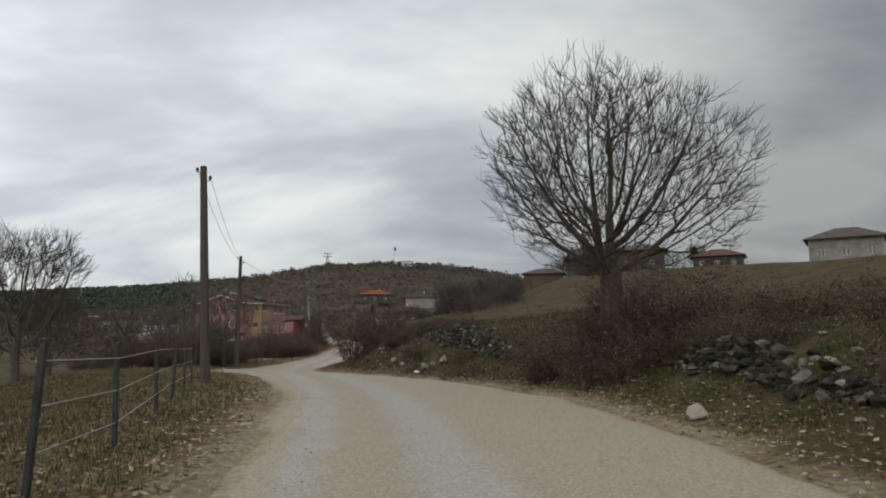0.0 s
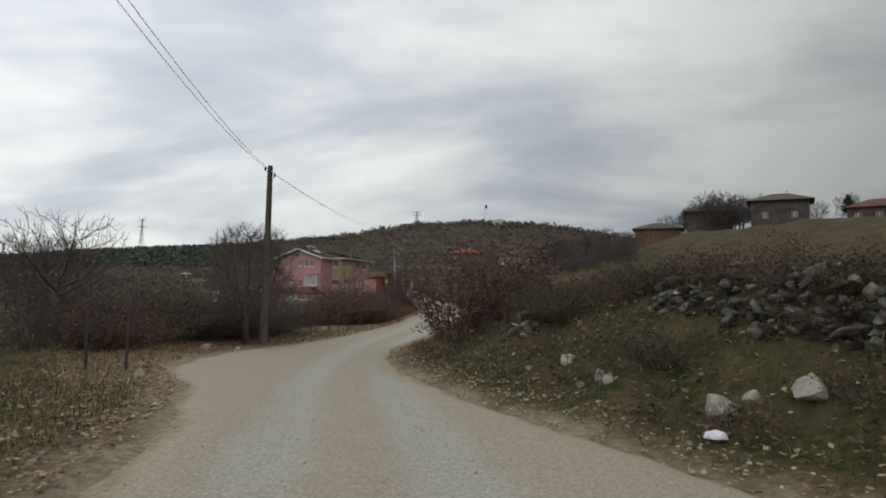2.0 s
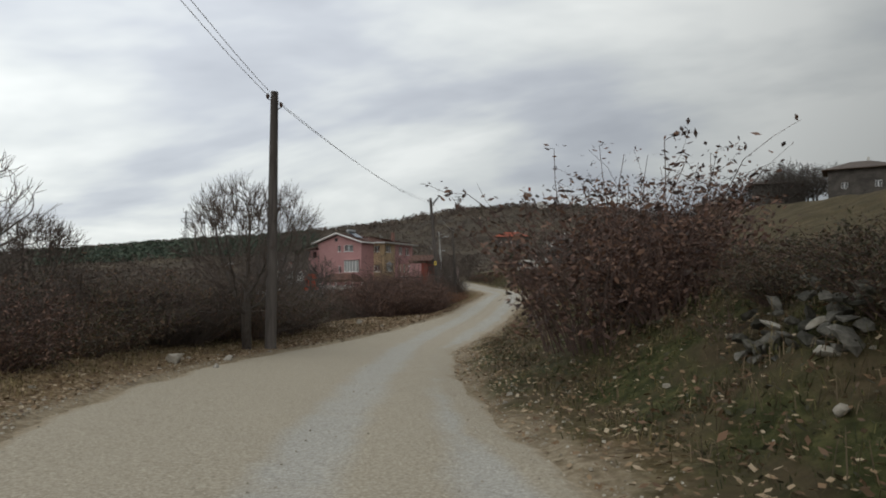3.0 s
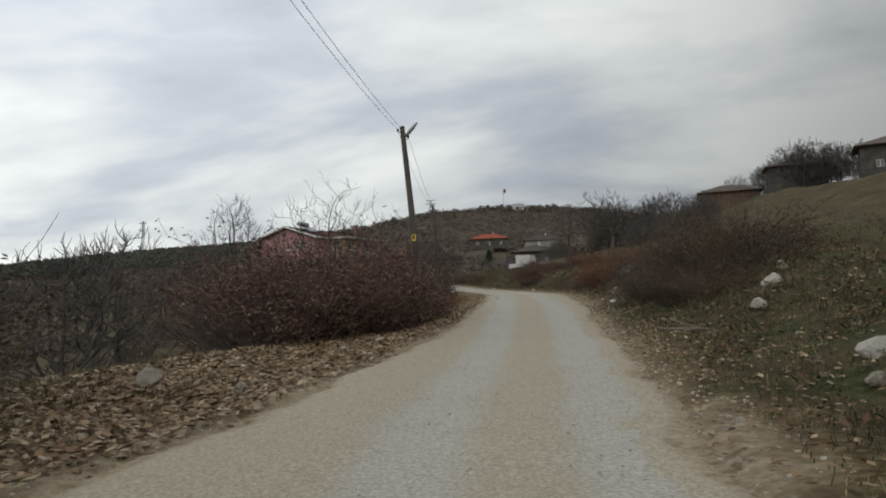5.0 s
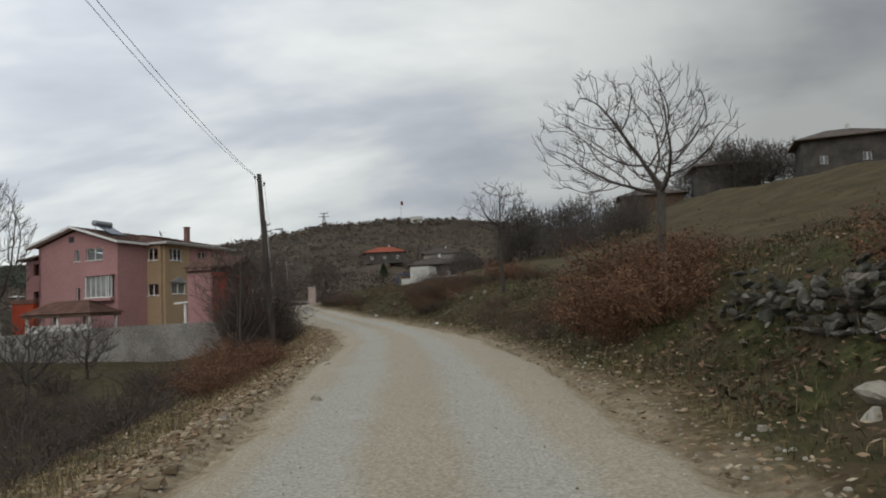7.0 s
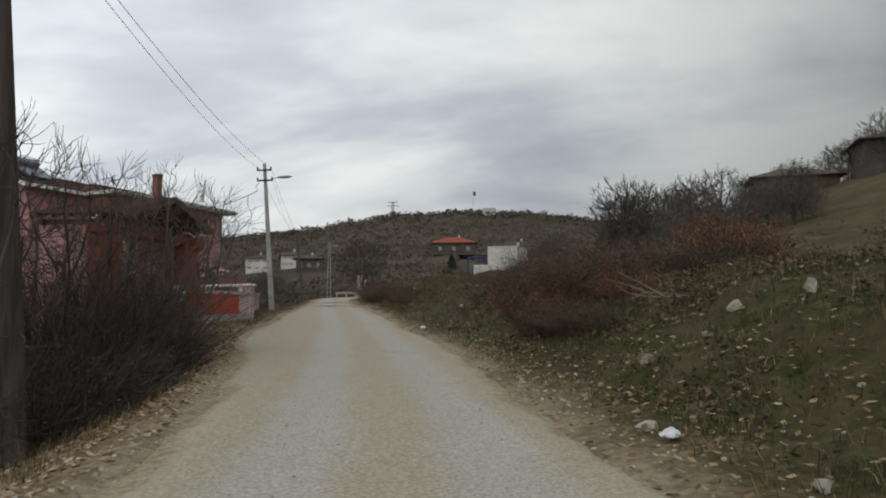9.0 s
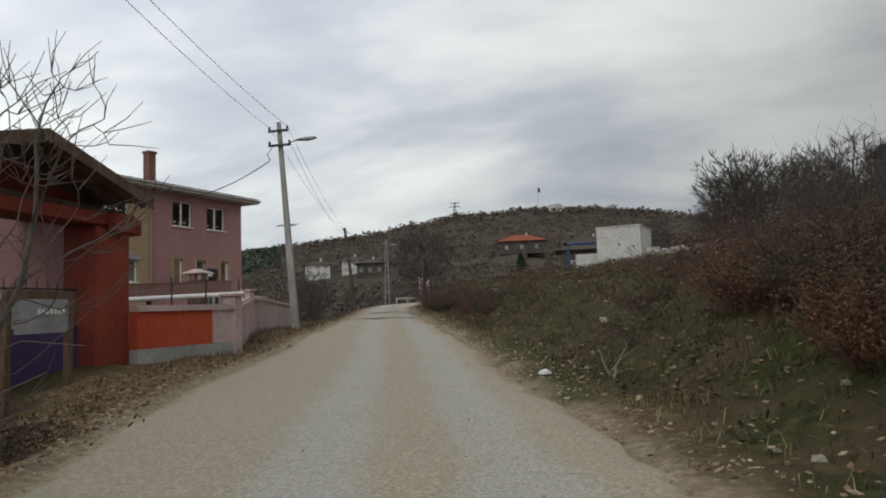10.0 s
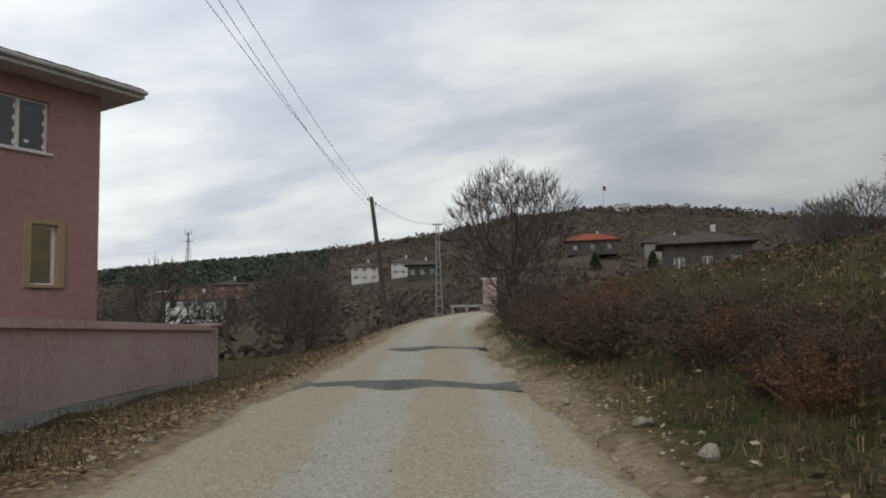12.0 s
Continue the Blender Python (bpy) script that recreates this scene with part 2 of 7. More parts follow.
def blend(n, k, fac, a, b):
    m = n.new("ShaderNodeMixRGB")
    for i, v in enumerate((fac, a, b)):
        if isinstance(v, tuple):
            m.inputs[i].default_value = (*v, 1)
        elif isinstance(v, (int, float)):
            m.inputs[i].default_value = v
        else:
            k.new(v, m.inputs[i])
    return m.outputs[0]


def ground_material():
    """Dry grass, mossy green, leaf litter, bare earth and far hillside, by what grows where along the road."""
    m = bpy.data.materials.new("winter ground")
    n, k = nodes_of(m)
    bsdf = n.new("ShaderNodeBsdfPrincipled")
    bsdf.inputs["Roughness"].default_value = 0.95
    bsdf.inputs["Specular IOR Level"].default_value = 0.15
    pos = n.new("ShaderNodeNewGeometry").outputs["Position"]

    def tex(scale, detail=6, rough=0.55):
        t = n.new("ShaderNodeTexNoise")
        t.inputs["Scale"].default_value, t.inputs["Detail"].default_value, t.inputs["Roughness"].default_value = scale, detail, rough
        k.new(pos, t.inputs["Vector"])
        return t.outputs["Fac"]

    def toned(fac, stops):
        r = ramp(n, stops)
        k.new(fac, r.inputs["Fac"])
        return r.outputs[0]

    def mask(name):
        a = n.new("ShaderNodeAttribute")
        a.attribute_name = name
        return a.outputs["Fac"]

    field = toned(tex(0.35), [(0.3, (0.036, 0.028, 0.017)), (0.5, (0.078, 0.06, 0.033)), (0.7, (0.14, 0.108, 0.06))])
    field = blend(n, k, 0.45, field, toned(tex(6.0, 8, 0.7), [(0.3, (0.03, 0.023, 0.013)), (0.55, (0.10, 0.076, 0.04)), (0.75, (0.19, 0.145, 0.08))]))
    moss = toned(tex(5.0, 8, 0.7), [(0.3, (0.017, 0.02, 0.008)), (0.5, (0.05, 0.054, 0.019)), (0.7, (0.125, 0.115, 0.047))])
    patchy = math_node(n, k, "MULTIPLY", mask("green"), toned(tex(0.9), [(0.40, (0, 0, 0)), (0.58, (1, 1, 1))]))
    c = blend(n, k, patchy, field, moss)
    shreds = n.new("ShaderNodeTexVoronoi")
    shreds.inputs["Scale"].default_value = 17
    k.new(pos, shreds.inputs["Vector"])
    shed = n.new("ShaderNodeSeparateColor")
    k.new(shreds.outputs["Color"], shed.inputs[0])
    leaf = toned(shed.outputs[0], [(0.0, (0.075, 0.047, 0.024)), (0.3, (0.165, 0.106, 0.054)), (0.62, (0.27, 0.186, 0.10)), (0.85, (0.39, 0.295, 0.175)), (1.0, (0.50, 0.41, 0.28))])
    leaf = blend(n, k, 0.4, leaf, toned(tex(11.0, 8, 0.75), [(0.3, (0.045, 0.03, 0.017)), (0.5, (0.12, 0.08, 0.042)), (0.7, (0.22, 0.155, 0.09))]))
    c = blend(n, k, mask("litter"), c, leaf)
    earth = toned(tex(9.0, 8, 0.7), [(0.3, (0.16, 0.122, 0.075)), (0.5, (0.295, 0.235, 0.155)), (0.7, (0.42, 0.36, 0.26))])
    c = blend(n, k, mask("earth"), c, earth)
    wood = toned(tex(0.03, 10, 0.7), [(0.34, (0.05, 0.042, 0.032)), (0.5, (0.078, 0.063, 0.045)), (0.66, (0.125, 0.10, 0.064))])
    c = blend(n, k, mask("far"), c, wood)
    k.new(c, bsdf.inputs["Base Color"])
    b = n.new("ShaderNodeBump")
    b.inputs["Strength"].default_value, b.inputs["Distance"].default_value = 0.7, 0.08
    k.new(tex(7.0, 8, 0.7), b.inputs["Height"])
    k.new(b.outputs[0], bsdf.inputs["Normal"])
    k.new(bsdf.outputs[0], n.new("ShaderNodeOutputMaterial").inputs["Surface"])
    return m


def road_material():
    """Compacted pale gravel: greyer where tyres run, ochre dust between and at the sides, small chippings all over."""
    m = bpy.data.materials.new("gravel road")
    n, k = nodes_of(m)
    bsdf = n.new("ShaderNodeBsdfPrincipled")
    bsdf.inputs["Roughness"].default_value = 0.92
    bsdf.inputs["Specular IOR Level"].default_value = 0.2
    pos = n.new("ShaderNodeNewGeometry").outputs["Position"]

    def tex(scale, detail=6, rough=0.55):
        t = n.new("ShaderNodeTexNoise")
        t.inputs["Scale"].default_value, t.inputs["Detail"].default_value, t.inputs["Roughness"].default_value = scale, detail, rough
        k.new(pos, t.inputs["Vector"])
        return t.outputs["Fac"]

    def toned(fac, stops):
        r = ramp(n, stops)
        k.new(fac, r.inputs["Fac"])
        return r.outputs[0]

    dust = n.new("ShaderNodeAttribute")
    dust.attribute_name = "dust"
    worn = math_node(n, k, "ADD", dust.outputs["Fac"], math_node(n, k, "MULTIPLY", math_node(n, k, "SUBTRACT", tex(0.8), 0.5), 1.1))
    worn = toned(worn, [(0.25, (0, 0, 0)), (0.75, (1, 1, 1))])
    grey = toned(tex(30.0, 10, 0.8), [(0.32, (0.22, 0.205, 0.175)), (0.5, (0.385, 0.365, 0.318)), (0.68, (0.56, 0.535, 0.475))])
    tan = toned(tex(30.0, 10, 0.8), [(0.32, (0.20, 0.17, 0.122)), (0.5, (0.365, 0.318, 0.24)), (0.68, (0.52, 0.47, 0.375))])
    cell = n.new("ShaderNodeTexVoronoi")
    cell.inputs["Scale"].default_value = 55
    k.new(pos, cell.inputs["Vector"])
    chip = toned(cell.outputs["Color"], [(0.2, (0.80, 0.80, 0.80)), (0.8, (1.18, 1.17, 1.16))])
    c = blend(n, k, worn, grey, tan)
    side = n.new("ShaderNodeAttribute")
    side.attribute_name = "side"
    frayed = math_node(n, k, "ADD", side.outputs["Fac"], math_node(n, k, "MULTIPLY", math_node(n, k, "SUBTRACT", tex(3.0, 8, 0.7), 0.5), 1.3))
    earth = toned(tex(9.0, 8, 0.7), [(0.3, (0.16, 0.122, 0.075)), (0.5, (0.295, 0.235, 0.155)), (0.7, (0.42, 0.36, 0.26))])
    c = blend(n, k, toned(frayed, [(0.35, (0, 0, 0)), (0.75, (1, 1, 1))]), c, earth)
    mul = n.new("ShaderNodeMixRGB")
    mul.blend_type = "MULTIPLY"
    mul.inputs[0].default_value = 0.6
    k.new(c, mul.inputs[1])
    k.new(chip, mul.inputs[2])
    k.new(mul.outputs[0], bsdf.inputs["Base Color"])
    b = n.new("ShaderNodeBump")
    b.inputs["Strength"].default_value, b.inputs["Distance"].default_value = 0.25, 0.008
    k.new(tex(45.0, 8, 0.7), b.inputs["Height"])
    k.new(b.outputs[0], bsdf.inputs["Normal"])
    k.new(bsdf.outputs[0], n.new("ShaderNodeOutputMaterial").inputs["Surface"])
    return m


GROUND, ROAD = ground_material(), road_material()


# ---- the lie of the land ----
# along the road: northing, easting of the driving line, road level, left and right edge of the gravel, height of the bank on the right
LIE = [
    (-60, 9.5, 0.0, -1.6, 3.2, 1.2), (2.6, 1.4, 0.0, -1.4, 3.6, 1.3), (7.2, 0.8, 0.08, -1.35, 3.8, 1.3), (12, 0.1, 0.1, -1.5, 4.1, 1.3),
    (16.8, -0.8, 0.11, -1.6, 4.2, 1.3), (20.8, -1.8, 0.07, -1.8, 3.9, 1.5), (25.1, -3.1, 0.0, -2.1, 3.4, 1.7), (29.1, -4.3, -0.09, -2.5, 2.4, 1.7),
    (32, -5.3, -0.17, -3.0, 1.9, 1.7), (36, -6.4, -0.3, -4.6, 1.3, 1.6), (42, -7.8, -0.48, -4.9, 0.8, 1.4), (49.5, -9.4, -0.72, -4.1, 0.9, 1.1),
    (55.7, -9.95, -0.63, -2.8, 1.5, 0.9), (61.7, -10.14, -0.49, -2.5, 1.55, 0.9), (67.2, -10.46, -0.28, -2.1, 1.65, 1.2), (72.8, -10.81, 0.0, -1.9, 1.9, 1.5),
    (84, -11.8, 0.25, -1.9, 2.2, 1.7), (93.5, -12.8, 0.33, -2.0, 2.2, 1.5), (101.7, -14.43, 0.46, -2.1, 1.7, 1.4), (107.3, -15.96, 0.55, -2.5, 1.9, 1.4),
    (112.9, -17.57, 0.66, -3.3, 2.0, 1.4), (118.2, -19.15, 0.77, -3.7, 1.8, 1.4), (123.1, -20.63, 0.90, -3.4, 1.8, 1.4), (128, -22.28, 1.10, -3.2, 1.7, 1.4),
    (136, -24.8, 1.42, -2.5, 1.25, 1.35), (144, -27.3, 1.76, -2.0, 1.05, 1.25), (152, -29.8, 1.98, -1.9, 1.2, 1.0), (165, -33.0, 2.2, -2.0, 1.4, 1.0),
    (185, -37.0, 2.45, -2.0, 1.4, 1.5), (230, -40.0, 2.95, -2.0, 1.4, 1.5), (4000, -40.0, 2.95, -2.0, 1.4, 1.5)]
LIE_T = [list(col) for col in zip(*LIE)]
# the skyline of the far hills: bearing in degrees and height
SKYLINE = [(-180, 10), (-90, 12), (-60, 15), (-48, 19), (-43, 22), (-35, 31), (-26, 36), (-18, 45), (-11, 53), (-6, 55.5), (-2, 54), (2, 50), (8, 44), (20, 34), (60, 26), (180, 10)]
SKY_T = [list(col) for col in zip(*SKYLINE)]


def lie(y):
    return [float(np.interp(y, LIE_T[0], LIE_T[i])) for i in range(1, 6)]


def ease(t):
    t = min(1.0, max(0.0, t))
    return t * t * (3 - 2 * t)


def rough_ground(x, y, size):
    return noise.noise(Vector((x * size, y * size, 3.7)))


def road_x(y):
    return lie(y)[0]


def level(x, y):
    """The height of the ground."""
    cx, z, left, right, bank = lie(y)
    d = x - cx
    if d > right:
        e = d - right
        gentle = 0.125
        steep = float(np.interp(y, [-60, 30, 60, 90, 120, 150, 175, 200], [0.13, 0.14, 0.155, 0.175, 0.20, 0.225, 0.24, 0.265]))
        h = z + 0.10 * ease(e / 0.9) + (bank - 0.1) * ease((e - 0.9) / 3.0) + gentle * max(0.0, min(e, 18.0) - 3.0) + steep * (48 - right) * (max(0.0, min(e, 66 - right) - 18.0) / (48 - right)) ** 1.6 + 0.05 * max(0.0, e - 66)
        h += (0.18 * rough_ground(x, y, 0.9) + 0.08 * rough_ground(x, y, 2.3)) * ease((e - 0.3) / 1.5) + 0.5 * rough_ground(x, y, 0.11) * ease((e - 4) / 10)
    elif d < left:
        e = left - d
        near = np.interp(y, [-60, 20, 34, 40, 58, 63, 70, 112, 118, 123, 129, 134, 142, 150, 170], [-0.15, -0.1, -0.05, 0.3, 0.15, 0.0, -0.55, -0.7, 0.1, 0.1, 0.0, -0.2, -0.65, -0.6, -0.4])
        away = np.interp(y, [-60, 30, 50, 70, 112, 117, 146, 155], [-0.8, -0.9, -1.6, -2.4, -2.0, -1.2, -1.2, -2.0])
        shelf = np.interp(y, [-60, 34, 60, 68, 112, 117, 146, 150], [10, 6, 3.0, 1.2, 1.4, 4.2, 4.6, 1.5])
        h = z + near * ease(e / 2.2) + (away - near) * ease((e - shelf) / 6.0) - 2.2 * ease((e - 18) / 60)
        h += (0.10 * rough_ground(x, y, 0.9) + 0.04 * rough_ground(x, y, 3.1)) * ease((e - 0.2) / 1.5) + 0.6 * rough_ground(x, y, 0.06) * ease((e - 12) / 20)
    else:
        h = z - 0.07
    ox, oy = x + 10.0, y - 60.0
    r = math.hypot(ox, oy)
    far = float(np.interp(math.degrees(math.atan2(ox, oy)), SKY_T[0], SKY_T[1]))
    t = min(1.0, max(0.0, (r - 105) / 335.0))
    hill = far * t ** 1.7
    if r > 440:
        hill = far * (1 - 0.35 * ease((r - 440) / 500))
    hill += (3.0 * rough_ground(x, y, 0.012) + 1.2 * rough_ground(x, y, 0.04)) * ease((r - 180) / 150)
    w = ease((r - 110) / 150)
    if d > right:
        return max(h, hill * w + h * (1 - w)) if d < 120 else h * (1 - ease((d - 120) / 400)) + hill * ease((d - 120) / 400)
    return h * (1 - w) + (hill + h * (1 - t)) * w


def spread(stops):
    """Uneven grid lines: (from, to, step) stretches."""
    out = []
    for a, b, step in stops:
        n = max(1, round((b - a) / step))
        out += [a + (b - a) * i / n for i in range(n)]
    return out + [stops[-1][1]]


def mesh_from(name, verts, faces, material, smooth=False):
    me = bpy.data.meshes.new(name)
    me.from_pydata(verts, [], faces)
    me.materials.append(material)
    if smooth:
        me.polygons.foreach_set("use_smooth", [True] * len(me.polygons))
    me.update()
    return me


def add_mask(me, name, values):
    me.attributes.new(name, "FLOAT", "POINT").data.foreach_set("value", values)


def build_ground():
    ys = spread([(-900, -200, 70), (-200, -20, 12), (-20, 0, 2), (0, 155, 0.45), (155, 230, 3), (230, 520, 10), (520, 1000, 40), (1000, 3400, 300)])
    ds = spread([(-3000, -700, 230), (-700, -200, 25), (-200, -60, 7), (-60, -14, 2), (-14, -7, 0.5), (-7, 7, 0.25), (7, 14, 0.5), (14, 70, 2), (70, 200, 7), (200, 700, 25), (700, 3000, 230)])
    verts, masks = [], {"green": [], "litter": [], "earth": [], "far": []}
    for y in ys:
        cx, z, left, right, bank = lie(y)
        for d in ds:
            x = cx + d
            verts.append((x, y, level(x, y)))
            e = d - right if d > right else left - d if d < left else 0.0
            r = math.hypot(x + 10, y - 60)
            n1 = rough_ground(x, y, 0.5)
            masks["earth"].append(max(0.0, 1 - ease((e - 0.05 - 0.25 * n1 - 0.3 * rough_ground(x, y, 1.7)) / (0.3 if d > 0 else 0.5))))
            wide = (0.15 if d > 0 else 1.9) + 0.9 * n1 + 0.5 * rough_ground(x, y, 1.9)
            masks["litter"].append((0.55 if d < 0 and y < 30 else 1.0 if d < 0 else 0.6) * max(0.0, 0.9 * (1 - ease((e - wide) / 0.9))))
            masks["green"].append((1.0 - 0.8 * ease((e - 7) / 14)) * (1.0 if d > 0 else 0.95 if y < 30 else 0.55))
            masks["far"].append(ease((r - 110) / 120) * (1 - ease((d - 4) / 6) * ease((75 - d) / 8) * (1 - ease((y - 160) / 40))))
    w = len(ds)
    faces = [(j * w + i, j * w + i + 1, (j + 1) * w + i + 1, (j + 1) * w + i) for j in range(len(ys) - 1) for i in range(w - 1)]
    me = mesh_from("ground", verts, faces, GROUND, True)
    for name, values in masks.items():
        add_mask(me, name, values)
    return tagged(new("ground", me), "winter hillside of dry grass, moss and fallen leaves", "ground", kind="structure")


def build_road():
    ys = spread([(-60, 0, 2), (0, 155, 0.15), (155, 230, 2)])
    cols = 26
    verts, dust, side = [], [], []
    for y in ys:
        cx, z, left, right, bank = lie(y)
        left += 0.22 * rough_ground(0, y, 0.55) + 0.12 * rough_ground(5, y, 1.7)
        right += 0.22 * rough_ground(9, y, 0.55) + 0.12 * rough_ground(3, y, 1.7)
        for i in range(cols):
            f = i / (cols - 1)
            d = left + (right - left) * f
            x = cx + d
            edge = min(f, 1 - f) * (right - left)
            # worn tracks lie a little deeper than the crown between them
            track = math.exp(-((d - 0.75) / 0.45) ** 2) + math.exp(-((d + 0.85) / 0.45) ** 2)
            h = z + 0.012 - 0.03 * track + 0.02 * rough_ground(x, y, 1.3) + 0.008 * rough_ground(x, y, 5.0) - 0.075 * (1 - ease(edge / 0.45))
            verts.append((x, y, h))
            side.append(0.95 * (1 - ease(edge / (0.4 if d > 0 else 0.5))))
            dust.append(max(0.0, min(1.0, 1.05 - 0.85 * min(1.0, track * 1.3) if edge > 0.5 else 0.9)))
    faces = [(j * cols + i, j * cols + i + 1, (j + 1) * cols + i + 1, (j + 1) * cols + i) for j in range(len(ys) - 1) for i in range(cols - 1)]
    me = mesh_from("road", verts, faces, ROAD, True)
    add_mask(me, "dust", dust)
    add_mask(me, "side", side)
    return tagged(new("road", me), "pale compacted gravel road with worn tyre tracks", "road", kind="structure")


build_ground()
build_road()


# ---- building helpers ----
def part(name, bm, material, parent=None, label="", smooth=False):
    """Links a bmesh as one mesh object, under a thing or a part."""
    me = bpy.data.meshes.new(name)
    bmesh.ops.recalc_face_normals(bm, faces=bm.faces)
    bm.to_mesh(me)
    bm.free()
    me.materials.append(material)
    if smooth:
        me.polygons.foreach_set("use_smooth", [True] * len(me.polygons))
    ob = new(name, me)
    if parent:
        ob.parent = parent
    return tagged(ob, label)


def thing(name, m, label, category, group="", kind=""):
    ob = new(name)
    ob.empty_display_size = 0.3
    ob.matrix_world = m
    return tagged(ob, label, category, group, kind)


def box(lo, hi, bm=None, bevel=0.0):
    own = bmesh.new()
    bmesh.ops.create_cube(own, size=1.0)
    size = [hi[i] - lo[i] for i in range(3)]
    for v in own.verts:
        v.co = Vector([lo[i] + (v.co[i] + 0.5) * size[i] for i in range(3)])
    if bevel:
        bmesh.ops.bevel(own, geom=own.edges[:], offset=bevel, segments=1, affect="EDGES")
    return join(bm, own)


def join(bm, own):
    if bm is None:
        return own
    me = bpy.data.meshes.new("joined")
    own.to_mesh(me)
    own.free()
    bm.from_mesh(me)
    bpy.data.meshes.remove(me)
    return bm


def poly(points, faces, bm=None):
    own = bm or bmesh.new()
    vs = [own.verts.new(p) for p in points]
    for f in faces:
        own.faces.new([vs[i] for i in f])
    return own


def tube(points, radii, sides=8, bm=None, cap=True):
    """A round bar along points."""
    own = bm or bmesh.new()
    rings = []
    for i, p in enumerate(points):
        p = Vector(p)
        a, b = Vector(points[max(i - 1, 0)]), Vector(points[min(i + 1, len(points) - 1)])
        way = (b - a).normalized()
        side = way.cross(Vector((0.0, 0.0, 1.0)) if abs(way.z) < 0.9 else Vector((1.0, 0.0, 0.0))).normalized()
        over = way.cross(side)
        r = radii[i] if isinstance(radii, (list, tuple)) else radii
        rings.append([own.verts.new(p + (side * math.cos(k * 2 * math.pi / sides) + over * math.sin(k * 2 * math.pi / sides)) * r) for k in range(sides)])
    for a, b in zip(rings, rings[1:]):
        for k in range(sides):
            own.faces.new((a[k], a[(k + 1) % sides], b[(k + 1) % sides], b[k]))
    if cap:
        own.faces.new(rings[0])
        own.faces.new(rings[-1])
    return own


def pierced(a0, a1, z0, z1, thick, holes, gable=None):
    """A wall along its x from a0 to a1, outer face at y = 0 and thick towards +y, with openings (a, b, low, high) through it."""
    xs = sorted({a0, a1, *[h[0] for h in holes], *[h[1] for h in holes]})
    zs = sorted({z0, z1, *[h[2] for h in holes], *[h[3] for h in holes]})
    bm = bmesh.new()

    def solid(i, j):
        if not (0 <= i < len(xs) - 1 and 0 <= j < len(zs) - 1):
            return False
        cx, cz = (xs[i] + xs[i + 1]) / 2, (zs[j] + zs[j + 1]) / 2
        return not any(h[0] < cx < h[1] and h[2] < cz < h[3] for h in holes)

    def quad(*ps):
        bm.faces.new([bm.verts.new(p) for p in ps])

    for i in range(len(xs) - 1):
        for j in range(len(zs) - 1):
            if not solid(i, j):
                continue
            x, X, z, Z = xs[i], xs[i + 1], zs[j], zs[j + 1]
            quad((x, 0, z), (X, 0, z), (X, 0, Z), (x, 0, Z))
            quad((x, thick, z), (x, thick, Z), (X, thick, Z), (X, thick, z))
            if not solid(i - 1, j):
                quad((x, 0, z), (x, 0, Z), (x, thick, Z), (x, thick, z))
            if not solid(i + 1, j):
                quad((X, 0, z), (X, thick, z), (X, thick, Z), (X, 0, Z))
            if not solid(i, j - 1):
                quad((x, 0, z), (x, thick, z), (X, thick, z), (X, 0, z))
            if not solid(i, j + 1) and not (gable and j == len(zs) - 2):
                quad((x, 0, Z), (X, 0, Z), (X, thick, Z), (x, thick, Z))
    if gable:
        mid, top = gable
        for y in (0, thick):
            bm.faces.new([bm.verts.new(p) for p in ((a0, y, z1), (a1, y, z1), (mid, y, top))])
        quad((a0, 0, z1), (mid, 0, top), (mid, thick, top), (a0, thick, z1))
        quad((a1, 0, z1), (a1, thick, z1), (mid, thick, top), (mid, 0, top))
    bmesh.ops.remove_doubles(bm, verts=bm.verts[:], dist=0.0005)
    return bm


def put(ob, m):
    ob.matrix_basis = m
    return ob


